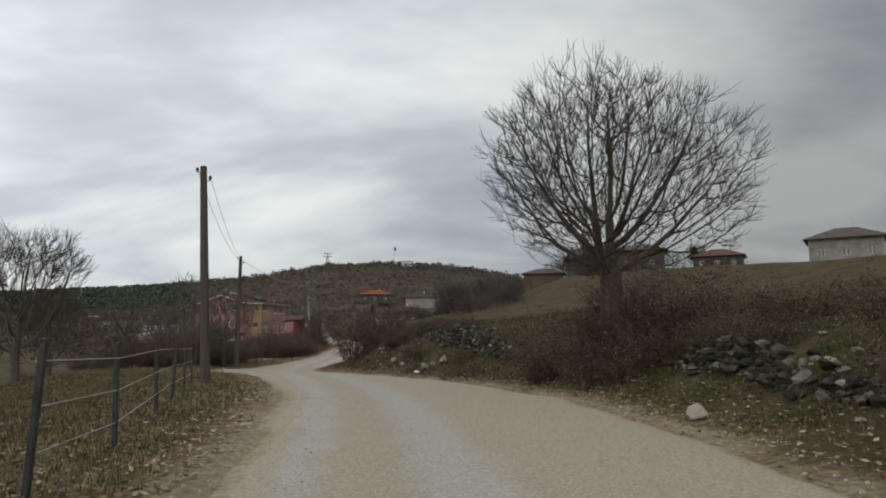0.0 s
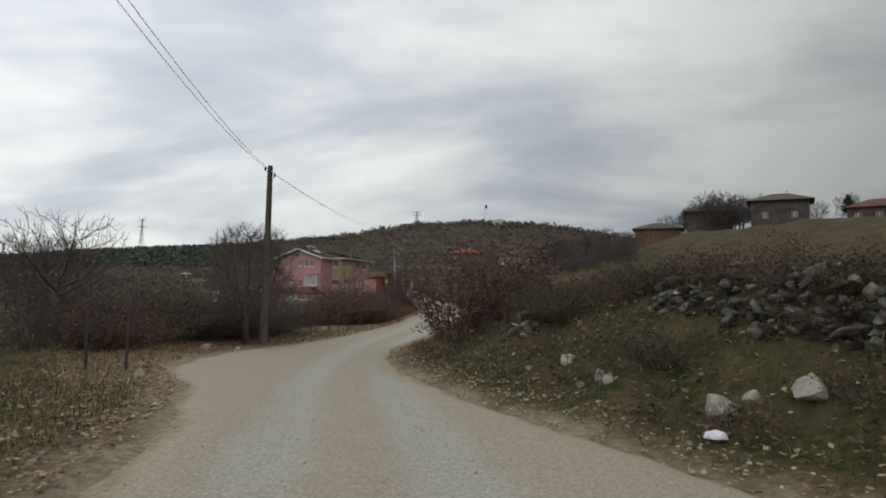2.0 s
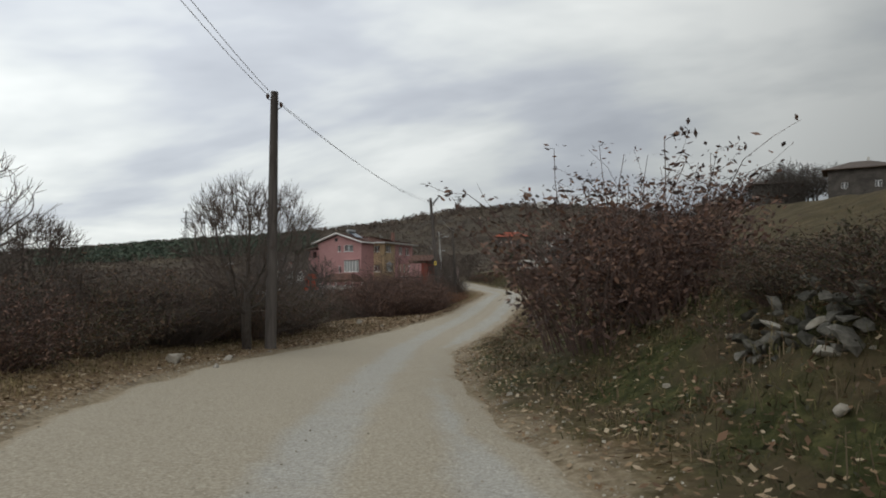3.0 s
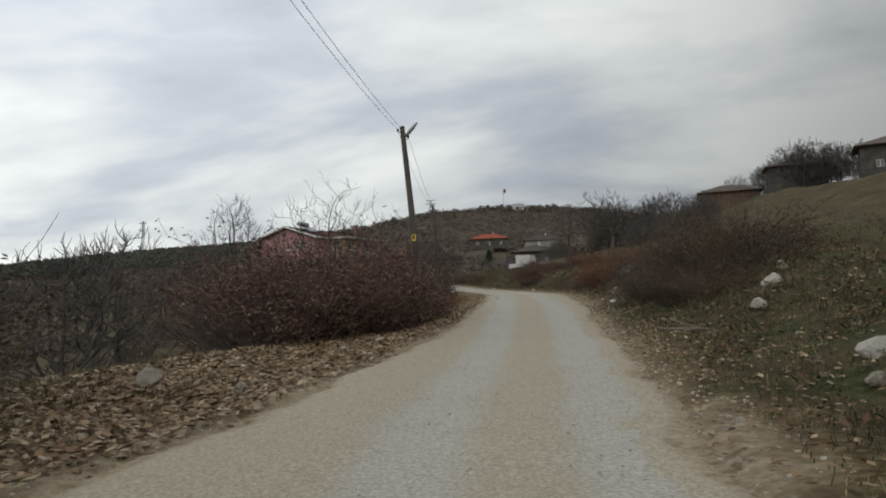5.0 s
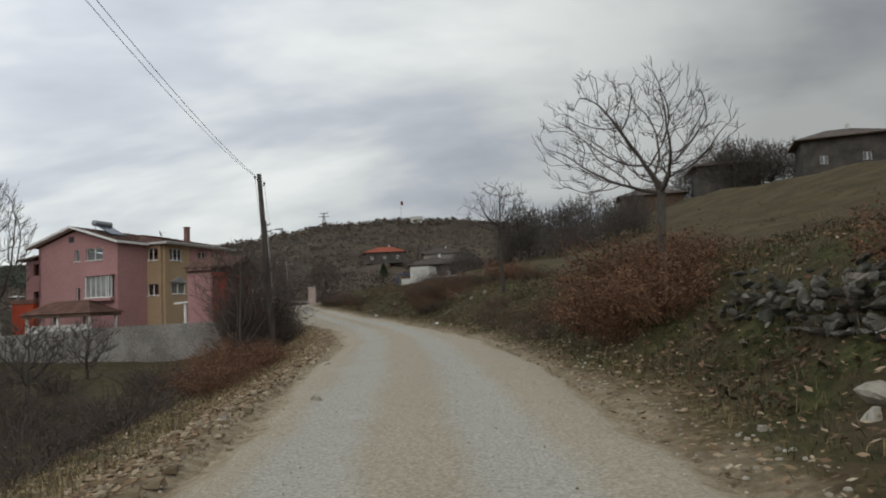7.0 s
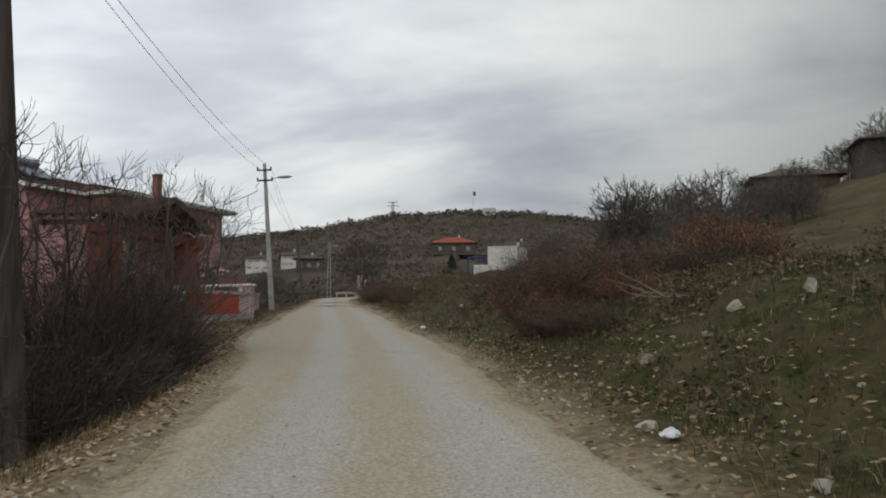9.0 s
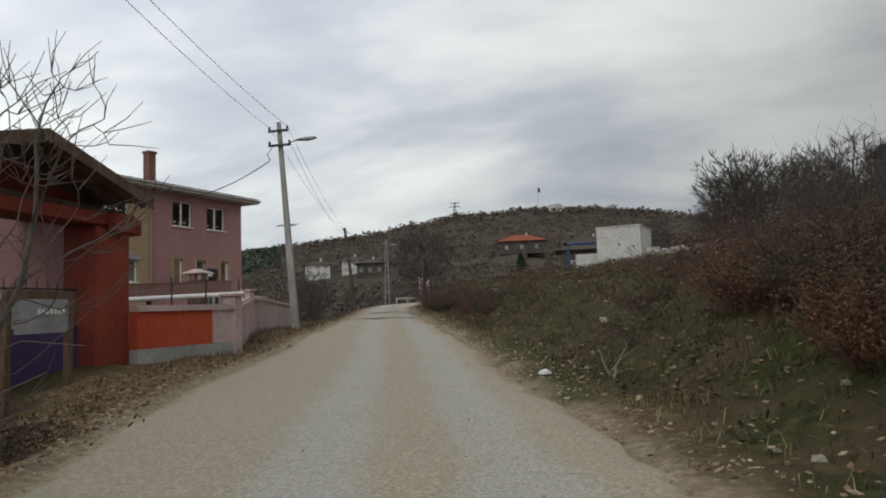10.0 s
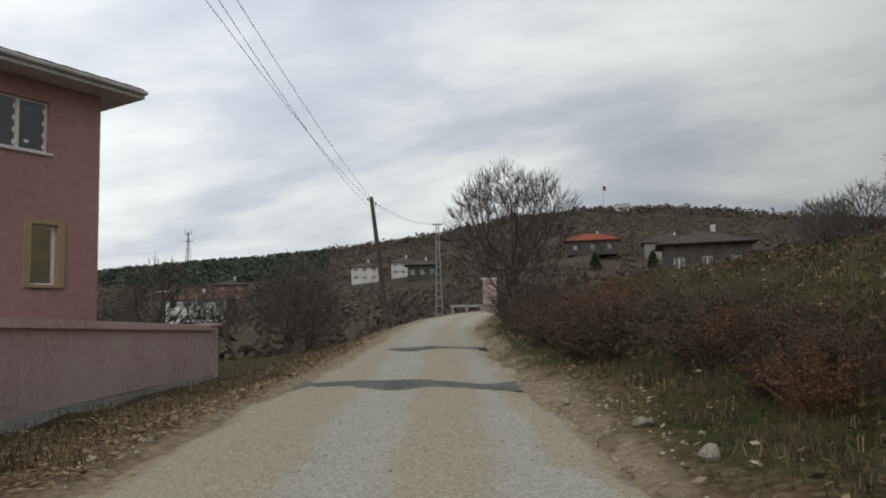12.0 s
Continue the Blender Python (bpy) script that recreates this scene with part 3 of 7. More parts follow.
def window(parent, m, w, h, lights=2, sill=True, curtain=False, tape=False, frame_mat=None, surround=None):
    """A plastic window for an opening w by h; m sets its lower left corner on the wall's outer face, x along the wall, y inwards."""
    win = put(part("window", box((0, 0.10, 0), (0.045, 0.16, h)), frame_mat or WHITE, parent), m)
    bm = box((w - 0.045, 0.10, 0), (w, 0.16, h))
    box((0.045, 0.10, h - 0.045), (w - 0.045, 0.16, h), bm)
    box((0.045, 0.10, 0), (w - 0.045, 0.16, 0.045), bm)
    for i in range(1, lights):
        x = w * i / lights
        box((x - 0.04, 0.095, 0.045), (x + 0.04, 0.165, h - 0.045), bm)
    part("window_frame", bm, frame_mat or WHITE, win)
    for i in range(lights):
        a, b = w * i / lights + 0.04, w * (i + 1) / lights - 0.04
        pane = part("pane", poly([(a, 0.13, 0.04), (b, 0.13, 0.04), (b, 0.13, h - 0.04), (a, 0.13, h - 0.04)], [(0, 1, 2, 3)]), GLASS, win, "window glass")
        pane.visible_shadow = False
        if tape:
            for j in range(4):
                z = 0.10 + j * h * 0.23
                part("tape_strip", box((b - 0.05, 0.118, z), (b - 0.005, 0.124, z + h * 0.09)), STICKER, win, "white strip of protective tape")
            part("sticker", box((a + 0.12, 0.118, 0.18), (a + 0.22, 0.124, 0.24)), STICKER, win, "small white sticker")
    if curtain:
        n = 24
        pts = [(w * i / n, 0.21 + 0.02 * math.sin(i * 1.9), z) for z in (0.02, h - 0.02) for i in range(n + 1)]
        part("curtain", poly(pts, [(i, i + 1, n + 2 + i, n + 1 + i) for i in range(n)]), CURTAIN, win, "pale gathered curtain")
    if sill:
        part("window_sill", box((-0.07, -0.07, -0.07), (w + 0.07, 0.12, -0.005), bevel=0.01), WHITE if not surround else surround, win)
    if surround:
        bm = box((-0.16, -0.035, -0.07), (-0.005, 0.09, h + 0.12), bevel=0.008)
        box((w + 0.005, -0.035, -0.07), (w + 0.16, 0.09, h + 0.12), bm, 0.008)
        box((-0.005, -0.035, h + 0.005), (w + 0.005, 0.09, h + 0.12), bm, 0.008)
        part("surround", bm, surround, win, "raised ochre plaster surround")
    return win


# ---- the pink house by the road ----
HOUSE = pose(-34.69, 140.74, 0, 0, 0, 76.7)


def tiled_slope(parent, corners, material, rows=9, cols=12, label=""):
    """A roof slope between four corners (eave left, eave right, ridge right, ridge left), in overlapping courses of tiles."""
    a, b, c, d = [Vector(p) for p in corners]
    up = (b - a).cross(d - a)
    if up.length < 1e-6:
        up = (b - a).cross(c - a)
    up.normalize()
    if up.z < 0:
        up = -up
    bm = bmesh.new()
    for j in range(rows):
        f, g = j / rows, min(1.0, (j + 1.12) / rows)
        for i in range(cols):
            s, t = i / cols, (i + 0.96) / cols
            lo = [a.lerp(d, f).lerp(b.lerp(c, f), q) for q in (s, t)]
            hi = [a.lerp(d, g).lerp(b.lerp(c, g), q) for q in (s, t)]
            ps = [lo[0] + up * 0.07, lo[1] + up * 0.055, hi[1] + up * 0.025, hi[0] + up * 0.04]
            base = [lo[0] + up * 0.01, lo[1] + up * 0.01]
            vs = [bm.verts.new(p) for p in ps + base]
            bm.faces.new(vs[:4])
            bm.faces.new((vs[4], vs[5], vs[1], vs[0]))
    deck = [bm.verts.new(p) for p in (a, b, c, d)] if (c - d).length > 1e-4 else [bm.verts.new(p) for p in (a, b, c)]
    bm.faces.new(deck)
    return part("roof_slope", bm, material, parent, label)


def pink_house():
    house = thing("house", HOUSE, "three-storey pink and ochre stucco house with white windows", "house")
    base, top, thick = -0.6, 7.72, 0.25

    def wall_at(name, x, y, turn, a0, a1, holes, material, label="", z1=top, gable=None):
        w = part(name, pierced(a0, a1, base, z1, thick, holes, gable), material, house, label)
        return put(w, pose(x, y, 0, 0, 0, turn))

    # east face towards the road: ochre and pink
    up_e = [(-4.62, -3.41, 6.17, 7.36), (-2.46, -1.2, 6.17, 7.30)]
    low_e = [(-4.55, -4.0, 3.28, 4.58), (-3.12, -2.52, 3.28, 4.58), (-1.52, -0.95, 3.28, 4.58)]
    wall_at("wall", 0, 0, 0, -5.9, 0, up_e + low_e, PINK, "smooth pink stucco wall")
    wall_at("wall", 0, 0, 0, -9.4, -5.9, [(-8.75, -7.05, 6.4, 7.45), (-8.55, -6.6, 3.45, 4.4)], OCHRE, "ochre stucco wall")
    for a, b, lo, hi in up_e:
        window(house, pose(a, 0, lo), b - a, hi - lo, 2, tape=True)
    for a, b, lo, hi in low_e:
        window(house, pose(a, 0, lo), b - a, hi - lo, 1, curtain=True, surround=OCHRE)
    window(house, pose(-8.75, 0, 6.4), 1.7, 1.05, 3, tape=True)
    window(house, pose(-8.55, 0, 3.45), 1.95, 0.95, 2, curtain=True)
    # plaster gable over the wide ground-floor window
    bm = poly([(-8.85, -0.06, 4.45), (-6.3, -0.06, 4.45), (-7.55, -0.06, 5.0), (-8.85, 0.0, 4.45), (-6.3, 0.0, 4.45), (-7.55, 0.0, 5.0)],
              [(0, 1, 2), (0, 2, 5, 3), (1, 4, 5, 2), (0, 3, 4, 1)])
    part("pediment", bm, TARP, house, "grey sheet canopy over a window")
    # south faces
    wall_at("wall", -9.4, 0, 90, thick, 1.9, [(0.55, 1.55, 6.4, 7.4), (0.5, 1.6, 3.35, 4.35)], OCHRE, "ochre stucco wall")
    # that wall's inner side lies to the south of its line when turned, so its windows are set back from the outer face
    for z, h, w, a in ((6.4, 1.0, 1.0, 0.55), (3.35, 1.0, 1.1, 0.5)):
        window(house, pose(-9.4 - thick, a + w, z, 0, 0, -90), w, h, 2)
    gable_holes = [(-4.75, -3.1, 6.4, 7.4), (-5.9, -5.4, 6.4, 7.35), (-5.75, -5.35, 3.1, 4.2), (-4.5, -1.95 - 0.05, 3.3, 5.05)]
    g = wall_at("wall", -13.2, 0, -90, -9.6, -1.9, gable_holes, PINK, "pink gable wall", gable=(-5.8, 8.95))
    for a, b, lo, hi in gable_holes[:3]:
        window(house, pose(-13.2, -a, lo, 0, 0, -90), b - a, hi - lo, 2 if b - a > 1 else 1)
    # the glazed bay
    window(house, pose(-13.62, 4.5, 3.3, 0, 0, -90), 2.5, 1.75, 5, curtain=True)
    for y in (4.5, 2.0):
        window(house, pose(-13.72 if y < 3 else -13.2, y, 3.3, 0, 0, 0 if y < 3 else 180), 0.5, 1.75, 1, sill=False)
    part("bay_cornice", box((-13.75, 1.9, 5.05), (-13.2, 4.6, 5.17), bevel=0.01), PINK, house)
    part("bay_base", box((-13.75, 1.9, 3.0), (-13.2, 4.6, 3.23), bevel=0.01), PINK, house)
    part("attic_vent", box((-13.24, 5.95, 8.0), (-13.19, 6.45, 8.5)), DARK_METAL, house, "slatted dark attic vent")
    wall_at("wall", -9.4, 1.9, 180, thick, 3.8, [], PINK)
    wall_at("wall", 0, 9.6, 180, 0, 13.2, [], PINK)
    wall_at("wall", -0.25, 9.6, -90, 0.25, 9.35, [], PINK)
    # lower side wing to the west
    for x, y, turn, a0, a1 in ((-11.6, 12.6, -90, 0, 2.74), (-4.0, 12.6, 180, 0, 7.35)):
        put(part("wing_wall", pierced(a0, a1, base, 6.9, thick, [(0.8, 1.5, 3.0, 4.2), (0.8, 1.5, 5.6, 6.6)] if turn == -90 else []), PINK, house), pose(x, y, 0, 0, 0, turn))
    put(part("wing_wall", pierced(0, 2.74, base, 6.9, thick, []), PINK, house), pose(-4.0, 9.86, 0, 0, 0, 90))
    part("wing_roof", poly([(-12.1, 9.62, 7.35), (-12.1, 13.1, 6.85), (-3.5, 13.1, 6.85), (-3.5, 9.62, 7.35), (-12.1, 9.62, 7.5), (-12.1, 13.1, 7.0), (-3.5, 13.1, 7.0), (-3.5, 9.62, 7.5)],
         [(0, 1, 2, 3), (4, 5, 6, 7), (0, 1, 5, 4), (1, 2, 6, 5), (2, 3, 7, 6)]), TILE, house)
    # low red annex in front of the wing
    annex = part("annex", box((-13.4, 9.95, -1.6), (-11.7, 12.2, 3.1), bevel=0.015), ORANGE_RED, house, "orange red rendered annex")
    part("annex_cap", box((-13.5, 9.9, 3.103), (-11.65, 12.3, 3.45), bevel=0.015), BRICK, annex, "bare brick parapet")
    # eaves: soffit boards with a pale fascia
    soffit = bmesh.new()
    box((-10.05, -0.65, 7.74), (0.65, 6.0, 7.80), soffit)
    box((-0.05, 6.0, 7.74), (0.65, 10.25, 7.80), soffit)
    part("soffit", soffit, EAVE, house, "pale boarded eave")
    fascia = bmesh.new()
    box((-10.08, -0.68, 7.74), (0.68, -0.652, 7.93), fascia)
    box((0.652, -0.652, 7.74), (0.68, 10.25, 7.93), fascia)
    box((-10.08, -0.652, 7.74), (-10.052, 1.2, 7.93), fascia)
    part("fascia", fascia, EAVE, house, "pale eave edging")
    gutter = tube([(-10.1, -0.73, 7.90), (0.7, -0.73, 7.88)], 0.055, 8)
    part("gutter", gutter, EAVE, house)
    part("downpipe", tube([(-5.9, -0.70, 7.86), (-5.9, -0.35, 7.62), (-5.9, -0.07, 7.45), (-5.9, -0.07, 0.4)], 0.045, 8), PINK, house, "pink painted downpipe")
    # roofs
    e = 7.93
    tiled_slope(house, [(-10.06, -0.66, e), (0.66, -0.66, e), (-3.6, 4.6, 9.1), (-6.6, 4.6, 9.1)], TILE, 10, 22, "low brown tiled roof")
    tiled_slope(house, [(0.66, -0.66, e), (0.66, 10.2, e), (-3.6, 4.6, 9.1), (-3.6, 4.6, 9.1)], TILE, 10, 20)
    tiled_slope(house, [(-10.06, 3.0, e), (-10.06, -0.66, e), (-6.6, 4.6, 9.1), (-6.6, 4.6, 9.1)], TILE, 10, 8)
    tiled_slope(house, [(0.66, 10.2, e), (-10.0, 10.2, e), (-6.6, 4.6, 9.1), (-3.6, 4.6, 9.1)], TILE, 10, 20)
    tiled_slope(house, [(-13.85, 1.15, 7.78), (-6.0, 1.15, 7.78), (-6.0, 5.8, 9.28), (-13.85, 5.8, 9.28)], TILE, 9, 14, "brown tiled gable roof")
    tiled_slope(house, [(-6.0, 10.4, 7.78), (-13.85, 10.4, 7.78), (-13.85, 5.8, 9.28), (-6.0, 5.8, 9.28)], TILE, 9, 14)
    barge = bmesh.new()
    for ya, yb in ((1.1, 5.8), (10.45, 5.8)):
        za, zb = 7.72, 9.24
        poly([(-13.9, ya, za - 0.10), (-13.9, yb, zb - 0.10), (-13.9, yb, zb + 0.10), (-13.9, ya, za + 0.10), (-13.2, ya, za - 0.10), (-13.2, yb, zb - 0.10), (-13.86, yb, zb + 0.10), (-13.86, ya, za + 0.10)],
             [(0, 1, 2, 3), (0, 4, 5, 1), (3, 2, 6, 7)], barge)
    part("bargeboard", barge, WHITE, house, "white bargeboard along the gable")
    edge = box((-13.85, 1.10, 7.66), (-10.1, 1.16, 7.84))
    part("fascia", edge, WHITE, house)
    # on the roof
    stack = box((-5.6, 0.45, 7.9), (-5.2, 0.85, 9.55), bevel=0.012)
    box((-5.64, 0.41, 9.55), (-5.16, 0.89, 9.66), stack, 0.012)
    part("chimney", stack, BRICK, house, "tall chimney of dull red brick")
    panel = poly([(-12.4, 3.0, 8.62), (-10.6, 3.0, 8.62), (-10.6, 4.5, 9.5), (-12.4, 4.5, 9.5), (-12.4, 3.0, 8.55), (-10.6, 3.0, 8.55), (-10.6, 4.5, 9.42), (-12.4, 4.5, 9.42)],
                 [(0, 1, 2, 3), (4, 5, 6, 7), (0, 1, 5, 4), (1, 2, 6, 5), (2, 3, 7, 6), (3, 0, 4, 7)])
    heater = part("solar_collector", panel, SOLAR, house, "dark solar water heater panel")
    part("tank", tube([(-12.5, 4.62, 9.62), (-12.45, 4.62, 9.62), (-10.55, 4.62, 9.62), (-10.5, 4.62, 9.62)], [0.12, 0.26, 0.26, 0.12], 12), STEEL, heater, "steel hot water tank")
    for x in (-12.3, -10.7):
        part("leg", tube([(x, 4.6, 8.7), (x, 4.6, 9.45)], 0.03, 6), STEEL, heater)
    dish = bmesh.new()
    bmesh.ops.create_uvsphere(dish, u_segments=14, v_segments=8, radius=0.42)
    bmesh.ops.delete(dish, geom=[v for v in dish.verts if v.co.z > -0.2], context="VERTS")
    for v in dish.verts:
        v.co.z += 0.3
    d = part("satellite_dish", dish, STEEL, house, "pale satellite dish")
    put(d, pose(-8.2, 1.3, 8.85, 70, 0, 30))
    part("dish_arm", tube([(0, 0, -0.1), (0, 0, 0.42)], 0.015, 6), STEEL, d)
    part("dish_mast", tube([(-8.2, 1.3, 8.2), (-8.2, 1.3, 8.85)], 0.025, 6), STEEL, house)
    return house


pink_house()


def gazebo():
    """The tiled garden roof on white panels below the gable."""
    g = thing("garden_shelter", HOUSE @ pose(-16.6, 3.0, 0), "garden shelter with a brown tiled roof and white walls", "shelter")
    w, l, z = 3.3, 1.7, 2.0
    for c in ([(-l, -w, z), (l, -w, z), (0, -1.6, 3.0), (0, -1.6, 3.0)], [(l, w, z), (-l, w, z), (0, 1.6, 3.0), (0, 1.6, 3.0)],
              [(-l, w, z), (-l, -w, z), (0, -1.6, 3.0), (0, 1.6, 3.0)], [(l, -w, z), (l, w, z), (0, 1.6, 3.0), (0, -1.6, 3.0)]):
        tiled_slope(g, c, TILE, 6, 12)
    part("beam", box((-l + 0.1, -w + 0.1, z - 0.22), (l - 0.1, w - 0.1, z - 0.02)), TIMBER, g)
    for x in (-1.3, 1.3):
        for y in (-2.9, 0, 2.9):
            part("post", box((x - 0.08, y - 0.08, -1.6), (x + 0.08, y + 0.08, z - 0.22)), WHITE, g)
    part("panel", box((-1.25, -2.8, -1.0), (-1.15, -0.15, 1.2)), WHITE_WORN, g, "white sheet panel")
    part("panel", box((-1.25, 0.15, -1.0), (-1.15, 2.8, 1.2)), WHITE_WORN, g, "white sheet panel")


gazebo()


def long_wall(name, points, thick, material, label, category, kind=""):
    """A free-standing wall along (x, y, foot, top) points."""
    w = thing(name, pose(points[0][0], points[0][1], 0), label, category, kind=kind)
    o = Vector((points[0][0], points[0][1], 0))
    for a, b in zip(points, points[1:]):
        p, q = Vector((a[0], a[1], 0)) - o, Vector((b[0], b[1], 0)) - o
        side = (q - p).normalized().cross(Vector((0, 0, 1))) * thick / 2
        pts = [p - side, p + side, q + side, q - side]
        lows, highs = (a[2], a[2], b[2], b[2]), (a[3], a[3], b[3], b[3])
        bm = poly([(v.x, v.y, z) for v, z in zip(pts, lows)] + [(v.x, v.y, z) for v, z in zip(pts, highs)],
                  [(0, 1, 2, 3), (4, 5, 6, 7), (0, 1, 5, 4), (1, 2, 6, 5), (2, 3, 7, 6), (3, 0, 4, 7)])
        part("section", bm, material, w)
    return w


long_wall("retaining_wall", [(-24.6, 112.6, -1.6, 1.0), (-31, 113.4, -1.9, 0.98), (-38, 114.4, -2.2, 0.75), (-46, 115.6, -2.4, 0.45)], 0.3, GREY_WALL, "long grey concrete retaining wall below the yard", "wall")

# the boundary wall: (x, y, foot, top of wall)
BOUNDARY = [(-25.62, 120.05, 0.4, 2.0), (-24.93, 122.85, 0.4, 2.0), (-27.9, 129.0, 0.6, 2.32), (-30.2, 134.1, 0.8, 2.42), (-32.75, 142.2, 0.9, 2.18)]


def boundary():
    w = thing("boundary_wall", pose(BOUNDARY[0][0], BOUNDARY[0][1], 0), "pink rendered roadside wall with one orange red painted stretch", "wall")
    o = Vector((BOUNDARY[0][0], BOUNDARY[0][1], 0))

    def stretch(name, a, b, thick, material, drop=0.0, label="", lift=None, parent=None):
        p, q = Vector(a[:2]).to_3d() - o, Vector(b[:2]).to_3d() - o
        side = (q - p).normalized().cross(Vector((0, 0, 1))) * thick / 2
        pts = [p - side, p + side, q + side, q - side]
        bm = poly([(v.x, v.y, z) for v, z in zip(pts, (a[2], a[2], b[2], b[2]))] + [(v.x, v.y, z) for v, z in zip(pts, (a[3], a[3], b[3], b[3]))],
                  [(0, 1, 2, 3), (4, 5, 6, 7), (0, 1, 5, 4), (1, 2, 6, 5), (2, 3, 7, 6), (3, 0, 4, 7)])
        return part(name, bm, material, parent or w, label)

    def between(i, f):
        return [BOUNDARY[i][k] + (BOUNDARY[i + 1][k] - BOUNDARY[i][k]) * f for k in range(4)]

    plinths = ((0, 0.30), (1, 0.16), (2, 0.14), (3, 0.12))
    for i, high in plinths:
        a, b = BOUNDARY[i], BOUNDARY[i + 1]
        foot = lambda c: level(c[0], c[1]) + high
        stretch("plinth", (*a[:3], foot(a)), (*b[:3], foot(b)), 0.30, CONCRETE, label="bare concrete plinth")
        if i == 0:
            m = between(0, 0.73)
            stretch("panel", (a[0], a[1], foot(a), a[3]), (m[0], m[1], foot(m), m[3]), 0.24, ORANGE_RED, label="orange red painted render")
            stretch("panel", (m[0], m[1], foot(m), m[3]), (b[0], b[1], foot(b), b[3]), 0.235, PINK_PALE)
        else:
            for f0, f1 in ((0, 0.5), (0.5, 1)):
                p, q = between(i, f0), between(i, f1)
                stretch("panel", (p[0], p[1], foot(p), p[3]), (q[0], q[1], foot(q), q[3]), 0.24, PINK_PALE, label="faded pink rendered panel")
        stretch("coping", (a[0], a[1], a[3], a[3] + 0.07), (b[0], b[1], b[3], b[3] + 0.07), 0.40, PINK_PALE, label="worn pink coping")
        lip = (a[0], a[1], a[3] + 0.07, a[3] + 0.13), (b[0], b[1], b[3] + 0.07, b[3] + 0.13)
        stretch("coping", *lip, 0.26, PINK_PALE)
    for i in (1, 2, 3, 4):
        x, y, lo, hi = BOUNDARY[i]
        h = hi + (0.32 if i in (1, 2) else 0.1)
        px, py = x - o.x, y - o.y
        pier = part("pier", box((px - 0.17, py - 0.17, lo), (px + 0.17, py + 0.17, h), bevel=0.012), PINK_PALE, w)
        part("pier_cap", box((px - 0.23, py - 0.23, h), (px + 0.23, py + 0.23, h + 0.07), bevel=0.012), PINK_PALE, pier)
    for f in (0.35, 0.7):
        for i in (0, 1):
            p = between(i, f)
            part("rod", tube([(p[0] - o.x, p[1] - o.y, p[3]), (p[0] - o.x, p[1] - o.y, p[3] + 0.75)], 0.02, 6), DARK_METAL, w, "rusty iron rod")


boundary()


